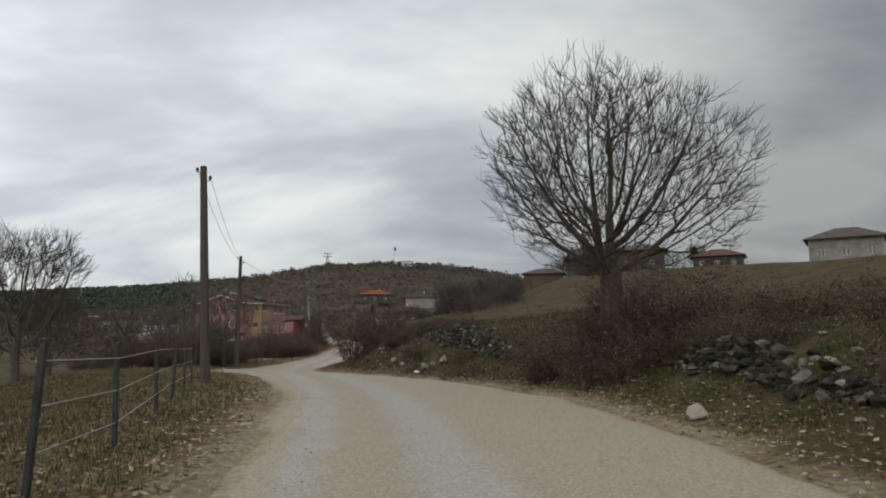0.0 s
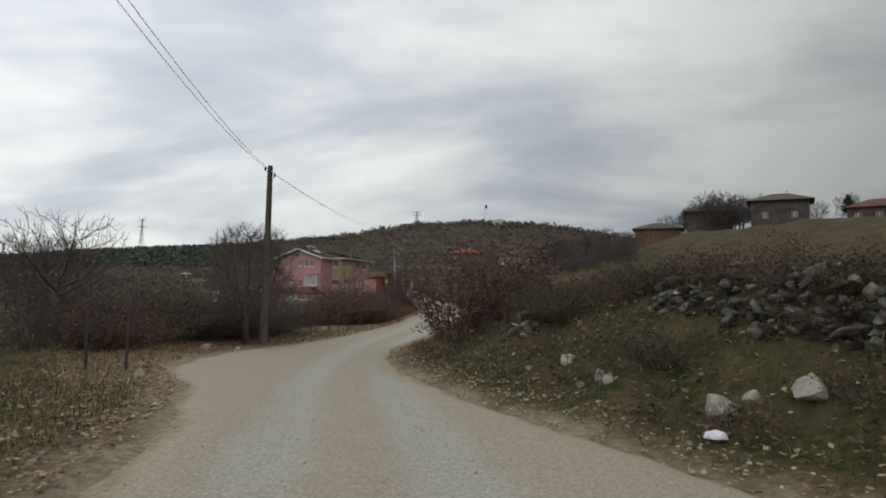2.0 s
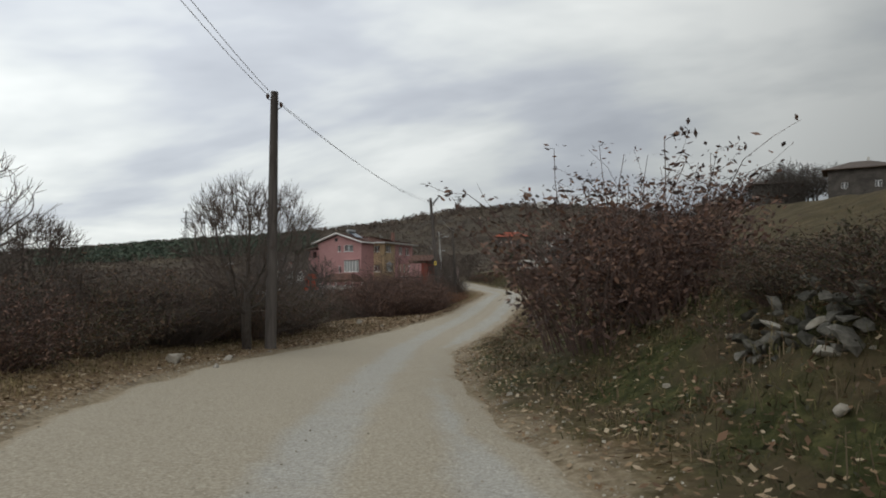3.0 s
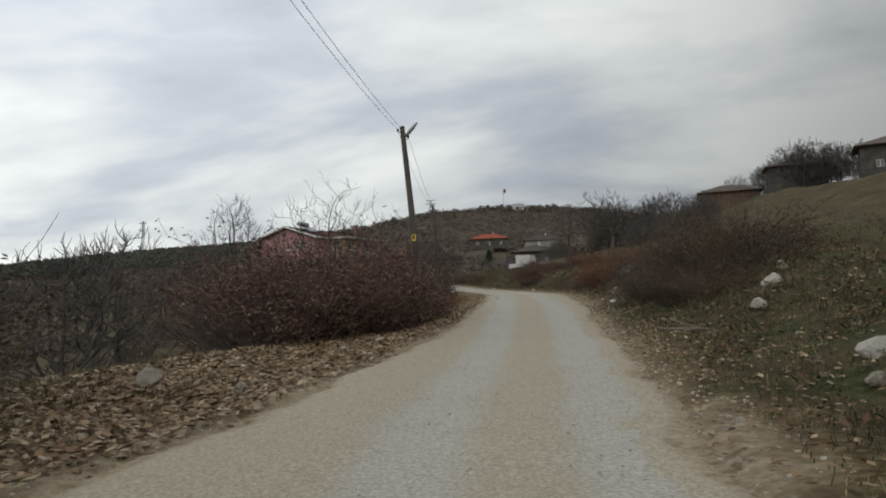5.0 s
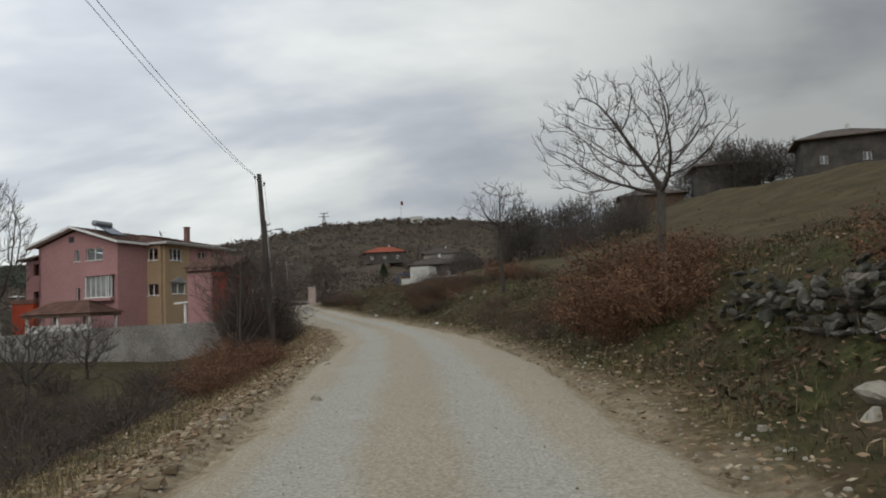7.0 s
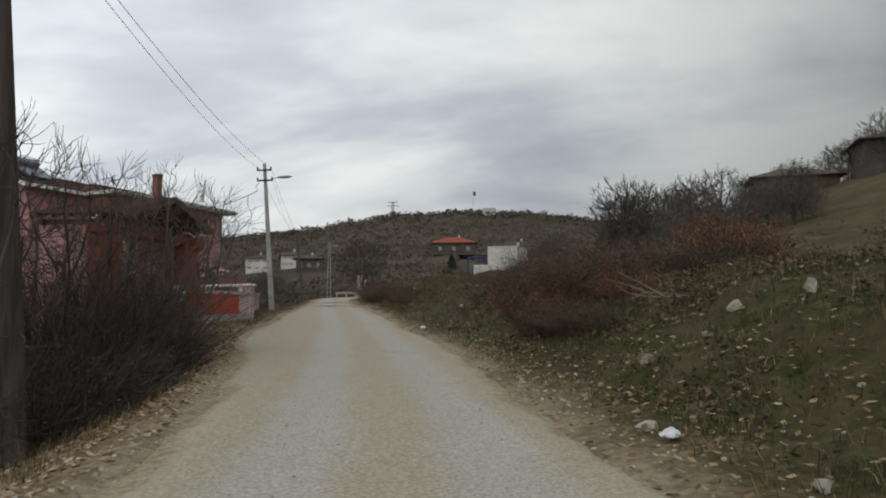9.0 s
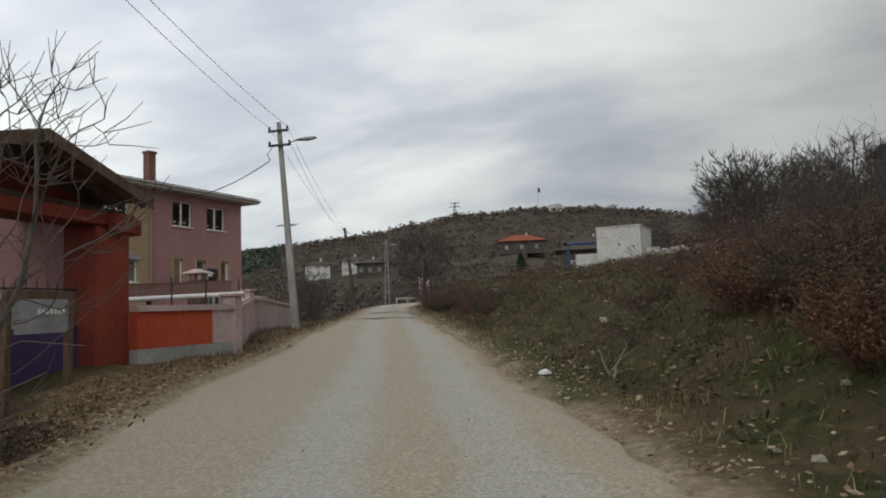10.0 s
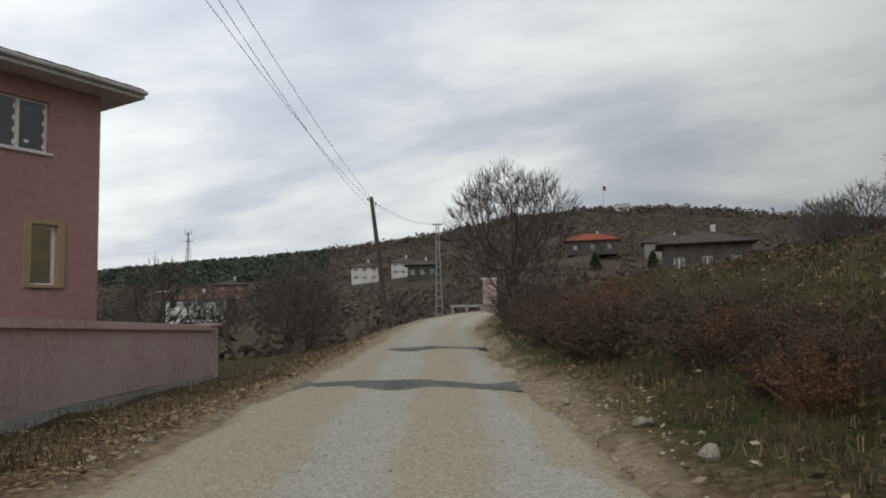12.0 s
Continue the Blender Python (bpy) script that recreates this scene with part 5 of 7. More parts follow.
village_house(63, 172, -24, 11, 8, 3.2, GREY_OLD, TILE, "small house with a brown tiled roof on the ridge", 2.0, 0.7)
village_house(-17.5, 214, 2, 9, 8, 3.6, GREY_OLD, TILE_OLD, "grey house with a wide brown roof behind brush", 1.7, 0.9)
village_house(-98.6, 228.6, 36, 9.5, 8, 4.4, WHITE, TILE, "white two-storey house with a brown red roof in the valley", 1.3, 0.6, 2, 4)
village_house(-121.6, 271.8, 34, 7, 7, 4.2, BRICK, TILE_OLD, "orange brick house on the valley slope", 1.5, 0.6, 2, 2)
village_house(-99.4, 301.2, 24, 7.2, 7, 4.2, WHITE_WORN, TILE_OLD, "white village house with a brown roof", 1.5, 0.6, 2, 3)
village_house(-90.8, 307.8, 21, 6.4, 6.2, 4.0, WHITE_WORN, TILE_OLD, "pale village house with a brown roof", 1.5, 0.6, 2, 3)
village_house(-81.8, 298.3, 19, 7.6, 7, 3.4, GREY_OLD, TILE_OLD, "grey village house with a broad brown roof", 1.4, 0.9, 1, 3)
village_house(-40.8, 327, 6, 14, 9, 3.4, GREY_OLD, TILE_RED, "long house with a bright red tiled roof", 2.2, 0.8)
village_house(-20, 332.5, 2, 13.5, 9, 4.4, GREY_WALL, TILE_OLD, "grey house with a brown tiled roof above the road", 2.3, 0.9)
village_house(-152.5, 286, 40, 4.2, 4, 2.2, TIMBER, EAVE, "small field shed with a pale sheet roof", 0.6, 0.4, 1, 1, chimney=False)
village_house(-59, 137, 28, 6, 5, 2.2, WHITE_WORN, EAVE, "low white field building in the valley", 0.7, 0.4, 1, 3, chimney=False)
village_house(-40, 490, 4, 7, 5, 3.2, WHITE_WORN, EAVE, "small pale building on the hilltop", 0.6, 0.3, 1, 2, chimney=False)

pier = thing("gate_pier", pose(-36.6, 186.5, level(-36.6, 186.5), 0, 0, 10), "pink rendered wall end beside the road", "wall")
part("wall_end", box((-0.6, -0.15, -0.4), (0.6, 0.15, 2.9), bevel=0.02), PINK_PALE, pier)
part("cap", box((-0.7, -0.25, 2.903), (0.7, 0.25, 3.0), bevel=0.02), WHITE_WORN, pier)
rail = thing("roadside_rail", pose(-38.0, 184.0, level(-38.0, 184.0), 0, 0, 10), "pale concrete roadside rail on short posts", "rail")
part("beam", box((-1.4, -0.08, 0.55), (1.4, 0.08, 0.75), bevel=0.02), CONCRETE, rail)
for x in (-1.2, 0, 1.2):
    part("post", box((x - 0.08, -0.078, -0.3), (x + 0.08, 0.078, 0.55), bevel=0.01), CONCRETE, rail)


# ---- masts on the skyline ----
def pylon(x, y, top, label):
    z = level(x, y) - 1
    h = top - z
    p = thing("power_pylon", pose(x, y, z), label, "pylon", "power pylons")
    for sx in (-1, 1):
        for sy in (-1, 1):
            part("leg", tube([(sx * 1.9, sy * 1.9, 0), (sx * 0.5, sy * 0.5, h * 0.7), (sx * 0.3, sy * 0.3, h)], 0.16, 5), STEEL, p)
    for i in range(6):
        z0, z1 = h * i / 6, h * (i + 1) / 6
        w0, w1 = 1.9 - 1.6 * i / 6, 1.9 - 1.6 * (i + 1) / 6
        for s in (-1, 1):
            part("brace", tube([(s * w0, -w0, z0), (-s * w1, -w1, z1)], 0.09, 4), STEEL, p)
            part("brace", tube([(-w0, s * w0, z0), (-w1, -s * w1, z1)], 0.09, 4), STEEL, p)
    for f, w in ((0.78, 3.6), (0.94, 2.8)):
        part("crossarm", box((-w, -0.25, h * f), (w, 0.25, h * f + 0.45)), STEEL, p)
    for s in (-1, 1):
        part("horn", tube([(s * 2.2, 0, h * 0.96), (s * 2.6, 0, h * 1.06)], 0.12, 5), STEEL, p)


pylon(-103, 522, 66, "grey lattice power pylon on the hilltop")
pylon(-310, 499, 59, "tall lattice power pylon on the far ridge")
flag = thing("flagpole", pose(-49.3, 491.9, level(-49.3, 491.9)), "tall flagpole with a small dark flag on the hilltop", "flagpole")
tall = 66.3 - level(-49.3, 491.9)
part("mast", tube([(0, 0, -1), (0, 0, tall)], 0.13, 6), STEEL, flag)
n = 8
cloth = poly([(0.15 + 1.3 * i / n, 0.2 * math.sin(i * 0.9), tall - 2.4 * (1 - k) - 0.1 * i * 0.4) for k in (0, 1) for i in range(n + 1)], [(i, i + 1, n + 2 + i, n + 1 + i) for i in range(n)])
part("flag_cloth", cloth, RED_DARK, flag)

# ---- dark repairs across the road ----
for y0, y1, d0, d1 in ((136.6, 137.7, -2.3, 1.0), (142.0, 142.8, -1.5, 0.9)):
    verts = []
    m = 22
    for j in range(5):
        for i in range(m):
            d = d0 + (d1 - d0) * i / (m - 1)
            wav = 0.25 * rough_ground(d, y0, 1.1)
            y = y0 + (y1 - y0) * (j / 4) * (0.75 + 0.3 * rough_ground(d, 7.0, 1.3)) + wav + 0.35 * (d - d0) / 4
            cx, z = lie(y)[:2]
            verts.append((cx + d, y, z - 0.012 + 0.045 * math.sin(math.pi * j / 4) ** 0.6 * math.sin(math.pi * i / (m - 1)) ** 0.5 + 0.012 * rough_ground(d, y, 4.0)))
    me = mesh_from("road_patch", verts, [(j * m + i, j * m + i + 1, (j + 1) * m + i + 1, (j + 1) * m + i) for j in range(4) for i in range(m - 1)], PATCH, True)
    tagged(new("road_patch", me), "dark asphalt repair strip across the gravel road", "road patch", "road repairs")

# ---- wire fence on the verge ----
for i, (x, y, h) in enumerate(((-1.85, 7.8, 1.2), (-2.45, 10.3, 1.2), (-3.6, 13.9, 1.15), (-4.75, 17.2, 1.15), (-5.6, 19.9, 1.15), (-6.2, 21.9, 1.1), (-11.0, 34.4, 1.3), (-12.1, 34.6, 1.3))):
    z = level(x, y)
    p = thing("fence_post", pose(x, y, z, 2 * math.sin(i), 3 * math.cos(i * 2)), "grey steel fence post in roadside grass", "post", "fence posts")
    part("post", box((-0.025, -0.025, -0.3), (0.025, 0.025, h), bevel=0.005), DARK_METAL, p)
    part("post_cap", box((-0.03, -0.03, h + 0.001), (0.03, 0.03, h + 0.02)), DARK_METAL, p)
for z in (0.35, 0.7, 1.05):
    pts = [(x, y, level(x, y) + z) for x, y in ((-1.85, 7.8), (-2.45, 10.3), (-3.6, 13.9), (-4.75, 17.2), (-5.6, 19.9), (-6.2, 21.9))]
    tagged(part("fence_wire", tube(pts, 0.006, 5), CABLE), "thin fence wire strung between posts", "wire", "fence wires")


# ---- plants ----
class Growth:
    """Collects tubes and leaves into one mesh."""

    def __init__(self, seed):
        self.v, self.f, self.r = [], [], random.Random(seed)

    def bar(self, pts, radii, sides=3):
        start = len(self.v)
        n = len(pts)
        for i, p in enumerate(pts):
            way = (pts[min(i + 1, n - 1)] - pts[max(i - 1, 0)])
            if way.length < 1e-6:
                way = Vector((0, 0, 1))
            way.normalize()
            side = way.cross(Vector((0.31, 0.2, 0.93)) if abs(way.z) < 0.85 else Vector((0.95, 0.2, 0.1)))
            side.normalize()
            over = way.cross(side)
            for k in range(sides):
                a = k * 2 * math.pi / sides
                q = p + (side * math.cos(a) + over * math.sin(a)) * radii[i]
                self.v.append((q.x, q.y, q.z))
        for i in range(n - 1):
            for k in range(sides):
                a, b = start + i * sides + k, start + i * sides + (k + 1) % sides
                self.f.append((a, b, b + sides, a + sides))

    def leaf(self, p, size):
        r = self.r
        a = Vector((r.uniform(-1, 1), r.uniform(-1, 1), r.uniform(-0.7, 0.7))).normalized()
        b = a.cross(Vector((r.uniform(-1, 1), r.uniform(-1, 1), r.uniform(-1, 1)))).normalized()
        s = len(self.v)
        w = size * r.uniform(0.6, 1.25)
        for q in (p - a * w, p + b * w * 0.42, p + a * w, p - b * w * 0.42):
            self.v.append((q.x, q.y, q.z))
        self.f.append((s, s + 1, s + 2, s + 3))

    def mesh(self, name, material):
        return mesh_from(name, self.v, self.f, material)


def wander(r, amount):
    return Vector((r.gauss(0, amount), r.gauss(0, amount), r.gauss(0, amount * 0.7)))


def bare_tree(seed, height, fork, wide, low, trunk_r=0.16, twig_r=0.005, twig_mat=None, points=1400, step=0.12, dome=0.5, fuzz=2, fuzz_len=0.28, lean=(0.0, 0.0)):
    """A leafless tree that grows towards scattered points of light in its crown: an ovoid from the height low to the top, wide metres in radius; dome: where its widest level lies."""
    rng, r = np.random.RandomState(seed), random.Random(seed)
    mid = low + (height - low) * dome
    way = rng.normal(size=(points, 3))
    way /= np.linalg.norm(way, axis=1)[:, None]
    reach = rng.uniform(0.10, 1.0, points) ** 0.42
    uneven = 1 + 0.13 * np.sin(3.0 * np.arctan2(way[:, 1], way[:, 0]) + seed) + 0.08 * np.sin(7.0 * way[:, 2] + 5.0 * way[:, 0] + seed)
    lights = way * (reach * uneven)[:, None]
    lights = np.column_stack([lights[:, 0] * wide + lean[0], lights[:, 1] * wide + lean[1], mid + np.where(lights[:, 2] > 0, lights[:, 2] * (height - mid), lights[:, 2] * (mid - low))])
    spots, parent = [], []
    rise = max(3, round((fork + 0.3) / step))
    for i in range(rise + 1):
        f = i / rise
        spots.append((0.05 * math.sin(seed + 3 * f) * f, 0.05 * math.cos(seed * 2 + 2 * f) * f, -0.3 + (fork + 0.3) * f))
        parent.append(i - 1)
    at = np.array(spots)
    nearest = np.full(len(lights), rise)
    dist = np.linalg.norm(lights - at[rise], axis=1)
    idle = np.zeros(len(lights))
    for turn in range(160):
        if not len(lights):
            break
        pull = {}
        for k, (n, d) in enumerate(zip(nearest, dist)):
            pull.setdefault(int(n), []).append((lights[k] - at[n]) / max(d, 1e-6))
        fresh, old = [], []
        for n, ways in pull.items():
            v = np.mean(ways, axis=0)
            v /= max(1e-6, float(np.linalg.norm(v)))
            before = at[n] - at[parent[n]]
            v = v + 0.55 * before / max(1e-6, float(np.linalg.norm(before))) + rng.normal(0, 0.07, 3)
            v /= max(1e-6, float(np.linalg.norm(v)))
            fresh.append(at[n] + v * step)
            old.append(n)
        start = len(at)
        at = np.vstack([at, fresh])
        parent += old
        gap = np.linalg.norm(lights[:, None, :] - np.array(fresh)[None, :, :], axis=2)
        best = gap.argmin(axis=1)
        d = gap[np.arange(len(lights)), best]
        closer = d < dist
        nearest[closer], dist[closer] = best[closer] + start, d[closer]
        keep = dist > step * 1.6
        # points that no bud gets nearer to are given up
        idle = np.where(closer, 0, idle + 1)
        keep &= idle < 3
        lights, nearest, dist, idle = lights[keep], nearest[keep], dist[keep], idle[keep]
    kids = [[] for _ in parent]
    for i, q in enumerate(parent):
        if q >= 0:
            kids[q].append(i)
    tips = np.zeros(len(parent))
    for i in range(len(parent) - 1, -1, -1):
        tips[i] = max(1.0, tips[i])
        if parent[i] >= 0:
            tips[parent[i]] += tips[i]
    power = math.log(trunk_r / twig_r) / math.log(max(3.0, tips[0]))
    radius = twig_r * tips ** power
    wood, crown = Growth(seed), Growth(seed + 1)
    heads = [0]
    while heads:
        h = heads.pop()
        chain = [parent[h], h] if parent[h] >= 0 else [h]
        while kids[chain[-1]]:
            rest = sorted(kids[chain[-1]], key=lambda c: -tips[c])
            chain.append(rest[0])
            heads += rest[1:]
        pts = [Vector(at[c]) for c in chain]
        radii = [float(radius[c]) for c in chain]
        if parent[h] >= 0:
            radii[0] = radii[1]
        else:
            radii[0] *= 1.5
        thick = max(radii[1:] or radii)
        holder = wood if thick > trunk_r * 0.22 else crown
        holder.bar(pts, radii, 8 if thick > trunk_r * 0.6 else 5 if holder is wood else 3)
        end = pts[-1] - pts[-2] if len(pts) > 1 else Vector((0, 0, 1))
        end.normalize()
        for k in range(fuzz):
            base = pts[-1] if k == 0 else pts[r.randint(max(1, len(pts) - 4), len(pts) - 1)]
            out = (base - Vector((lean[0], lean[1], low * 0.6))).normalized()
            d = (end * (0.6 if k == 0 else 0.35) + out * 0.7 + wander(r, 0.12 if k == 0 else 0.32)).normalized()
            q = base + d * fuzz_len * r.uniform(0.25, 0.6)
            tip = q + (d + wander(r, 0.25) + Vector((0, 0, 0.12))).normalized() * fuzz_len * r.uniform(0.3, 0.6)
            crown.bar([base, q, tip], [twig_r, twig_r * 0.8, twig_r * 0.5], 3)
    return wood.mesh("trunk", BARK), crown.mesh("crown", twig_mat or TWIG)


def plant_tree(name, meshes, label, category="tree", group=""):
    t = thing(name, pose(0, 0, -500), label, category, group)
    for n, me in zip(("trunk", "crown"), meshes):
        ob = new(n, me)
        ob.parent = t
    return t


def shrub(seed, wide, high, stems, leaf_count, leaf_size, leaf_mat, twig_mat=None, arch=0.6, spiky=0.0, sub=5, thick=0.012):
    """A tangled bush: arching stems with side twigs, and leaves along them."""
    wood, leaves, r = Growth(seed), Growth(seed + 1), random.Random(seed + 2)
    spots = []
    for s in range(stems):
        a, f = r.uniform(0, 2 * math.pi), math.sqrt(r.random())
        root = Vector((math.cos(a), math.sin(a), 0)) * wide * 0.30 * f
        root.z = -0.15
        lean = f * arch + r.uniform(0, 0.25)
        way = Vector((math.cos(a) * lean, math.sin(a) * lean, 1)).normalized()
        length = high * r.uniform(0.55, 1.0) * (1 + 0.3 * lean)
        if spiky and r.random() < spiky:
            length *= 1.28
        q, pts, d = root.copy(), [root.copy()], way.copy()
        n = 6
        for i in range(n):
            d = (d + wander(r, 0.16) + Vector((math.cos(a), math.sin(a), -0.55)) * 0.09 * arch * i / 2).normalized()
            q = q + d * length / n
            pts.append(q.copy())
        wood.bar(pts, [thick * (1 - 0.75 * i / n) + 0.003 for i in range(n + 1)], 3)
        for k in range(sub):
            i = r.randint(1, n)
            t = (d * 0.4 + Vector((r.gauss(0, 1), r.gauss(0, 1), r.gauss(0.25, 0.7)))).normalized()
            tl = length * r.uniform(0.12, 0.30)
            m1 = pts[i] + t * tl * 0.5 + wander(r, 0.03)
            m2 = m1 + (t + wander(r, 0.3)).normalized() * tl * 0.5
            wood.bar([pts[i], m1, m2], [0.0045, 0.0035, 0.0025], 3)
            spots += [m1, m2, (m1 + m2) / 2]
        spots += pts[2:]
    for k in range(leaf_count):
        p = r.choice(spots) + wander(r, 0.09)
        if p.z > 0.02:
            leaves.leaf(p, leaf_size)
    meshes = [wood.mesh("branchwork", twig_mat or TWIG)]
    if leaf_count:
        meshes.append(leaves.mesh("foliage", leaf_mat))
    return meshes


def plant_shrub(meshes, label, group):
    t = thing("shrub", pose(0, 0, -500), label, "shrub", group)
    for n, me in zip(("branchwork", "foliage"), meshes):
        ob = new(n, me)
        ob.parent = t
    return t


def settle(ob, x, y, size=1.0, turn=0.0, sink=0.05, stretch=1.0):
    c = copy_thing(ob, pose(x, y, level(x, y) - sink, 0, 0, turn))
    c.scale = (size, size, size * stretch)
    return c


PLANTED = []


def stand(ob, spots, spread_size=0.12, sink=0.06):
    """Copies a plant to (x, y, size) spots and takes the pattern away."""
    r = random.Random(len(spots) * 7 + len(PLANTED))
    for x, y, s in spots:
        settle(ob, x, y, s * (1 + r.uniform(-spread_size, spread_size)), r.uniform(0, 360), sink, r.uniform(0.9, 1.1))
    PLANTED.append(ob)


# single trees
m = bare_tree(11, 6.75, 2.0, 3.2, 1.9, 0.27, 0.0065, points=4200, step=0.12, dome=0.52, fuzz=5, fuzz_len=0.5)
stand(plant_tree("broad_tree", m, "broad bare roadside tree with a dense round crown"), [(4.95, 19.6, 1.0)], 0)
m = bare_tree(23, 4.7, 2.2, 1.72, 2.15, 0.085, 0.0048, points=1100, step=0.09, dome=0.42, fuzz=3, fuzz_len=0.24, lean=(-0.3, 0))
stand(plant_tree("walnut_tree", m, "bare spreading tree on the bank above the road"), [(-7.3, 85.4, 1.0)], 0)
m = bare_tree(31, 5.0, 2.9, 1.5, 2.6, 0.08, 0.006, points=700, step=0.10, dome=0.5, fuzz=2, fuzz_len=0.22)
stand(plant_tree("young_tree", m, "small bare tree on the bank above the road"), [(-9.4, 101.2, 1.0)], 0)
m = bare_tree(33, 4.9, 1.2, 1.7, 1.0, 0.06, 0.005, points=520, step=0.13, fuzz=3, fuzz_len=0.35)
stand(plant_tree("field_tree", m, "bare crooked tree at the field edge", group="field trees"), [(-18.8, 40.4, 0.6), (-16.2, 68.6, 1.15), (-14.6, 70.4, 0.85), (-17.4, 67.2, 0.9)], 0)
m = bare_tree(37, 3.3, 1.2, 1.9, 1.0, 0.11, 0.006, points=1300, step=0.11, dome=0.45, fuzz=3, fuzz_len=0.3)
stand(plant_tree("meadow_tree", m, "bare tree with a wide dense crown beside the fence"), [(-17.0, 39.9, 1.12)], 0)
m = bare_tree(43, 4.05, 0.9, 1.7, 0.9, 0.13, 0.0055, points=1500, step=0.10, dome=0.66, fuzz=8, fuzz_len=0.45)
stand(plant_tree("round_tree", m, "bare round-crowned tree with many upright branches", group="round trees"), [(-26.1, 146.2, 1.0), (-14.0, 46.7, 1.05), (-31.8, 57.5, 1.7), (-17.9, 32.2, 1.5)], 0)
m = bare_tree(47, 13.2, 3.0, 3.3, 2.4, 0.22, 0.02, TWIG_GREY, points=900, step=0.3, dome=0.5, fuzz=3, fuzz_len=0.9)
stand(plant_tree("tall_tree", m, "tall bare tree standing beside the pink house"), [(-50.3, 129.0, 1.0)], 0)

m = bare_tree(63, 4.7, 0.5, 2.0, 0.5, 0.09, 0.006, points=760, step=0.12, dome=0.62, fuzz=3, fuzz_len=0.45)
stand(plant_tree("hedge_tree", m, "bare many-stemmed tree in the hedge beside the gateway", group="hedge trees"), [(-22.3, 112.2, 1.0), (-20.9, 102.8, 1.0), (-21.4, 106.0, 1.0), (-21.9, 109.2, 0.9)], 0)

# trees on the hill and in the valley
far_a = plant_tree("hill_tree", bare_tree(51, 6.2, 1.2, 2.7, 0.9, 0.15, 0.018, TWIG_GREY, points=800, step=0.2, fuzz=4, fuzz_len=0.7), "bare grey tree on the hillside", group="bare hill trees")
far_b = plant_tree("hill_tree", bare_tree(57, 6.6, 1.0, 3.0, 0.8, 0.17, 0.018, TWIG_GREY, points=900, step=0.2, fuzz=4, fuzz_len=0.7), "bare spreading tree on the hillside", group="bare hill trees")
r = random.Random(5)
row_a, row_b = [], []
for i in range(46):
    f = r.random()
    x, y = -14 + 62 * f + r.uniform(-3, 3), 176 + 14 * math.sin(f * 3.0) + r.uniform(-6, 6) + (8 if f > 0.6 else 0)
    (row_a if r.random() < 0.5 else row_b).append((x, y, r.uniform(0.85, 1.35)))
for i in range(26):
    x, y = 6 + r.uniform(-6, 16), 160 + r.uniform(0, 20)
    if level(x, y) > 6:
        (row_a if r.random() < 0.5 else row_b).append((x, y, r.uniform(0.5, 0.9)))
for i in range(14):
    (row_a if i % 2 else row_b).append((r.uniform(-75, -42), r.uniform(160, 225), r.uniform(0.5, 0.8)))
row_b += [(-34.6, 149.5, 0.55), (-35.5, 152.0, 0.5)]
for x, y, s in ((-23, 66, 0.75), (-27, 74, 0.9), (-31, 90, 0.9), (-36, 104, 0.8), (-30, 107, 0.55), (-28.5, 100, 0.5), (-49, 118, 1.0), (-52, 124, 1.2), (-26, 60, 0.5), (-40, 97, 0.8), (56, 186, 0.9), (41, 204, 1.1), (62, 184, 0.9), (33, 210, 1.1), (28, 212, 1.0), (51, 190, 1.0), (46, 196, 1.0), (22, 214, 1.0)):
    (row_a if x > -32 else row_b).append((x, y, s))
row_a, row_b = ([(x, y, s * (0.45 if -18 < x < -4 and 150 < y < 215 else 1.0)) for x, y, s in row] for row in (row_a, row_b))
row_a = [p for p in row_a if not (-50 < p[0] < -33 and 124 < p[1] < 144) and not (16 < p[0] < 56 and p[1] < (205 if p[0] < 30 else 186))]
row_b = [p for p in row_b if not (-50 < p[0] < -33 and 124 < p[1] < 144) and not (16 < p[0] < 56 and p[1] < (205 if p[0] < 30 else 186))]
stand(far_a, row_a)
stand(far_b, row_b)


def pine(seed, h):
    wood, needles, r = Growth(seed), Growth(seed + 1), random.Random(seed)
    wood.bar([Vector((0, 0, -0.3)), Vector((0, 0, h * 0.5)), Vector((0, 0, h * 0.95))], [0.14, 0.10, 0.03], 7)
    for i in range(900):
        f = r.random() ** 0.7
        z = h * (0.35 + 0.65 * f)
        w = h * 0.26 * (1 - f) ** 0.6 * math.sqrt(r.random())
        a = r.uniform(0, 6.283)
        needles.leaf(Vector((math.cos(a) * w, math.sin(a) * w, z)), 0.28)
    return [wood.mesh("trunk", BARK), needles.mesh("crown", LEAF_GREEN)]


stand(plant_tree("pine_tree", pine(61, 6.5), "dark green pine tree by the hill houses", group="pine trees"), [(57.5, 173, 0.9), (-36, 281, 1.1), (-24, 283, 0.9), (-106, 250, 0.6)])

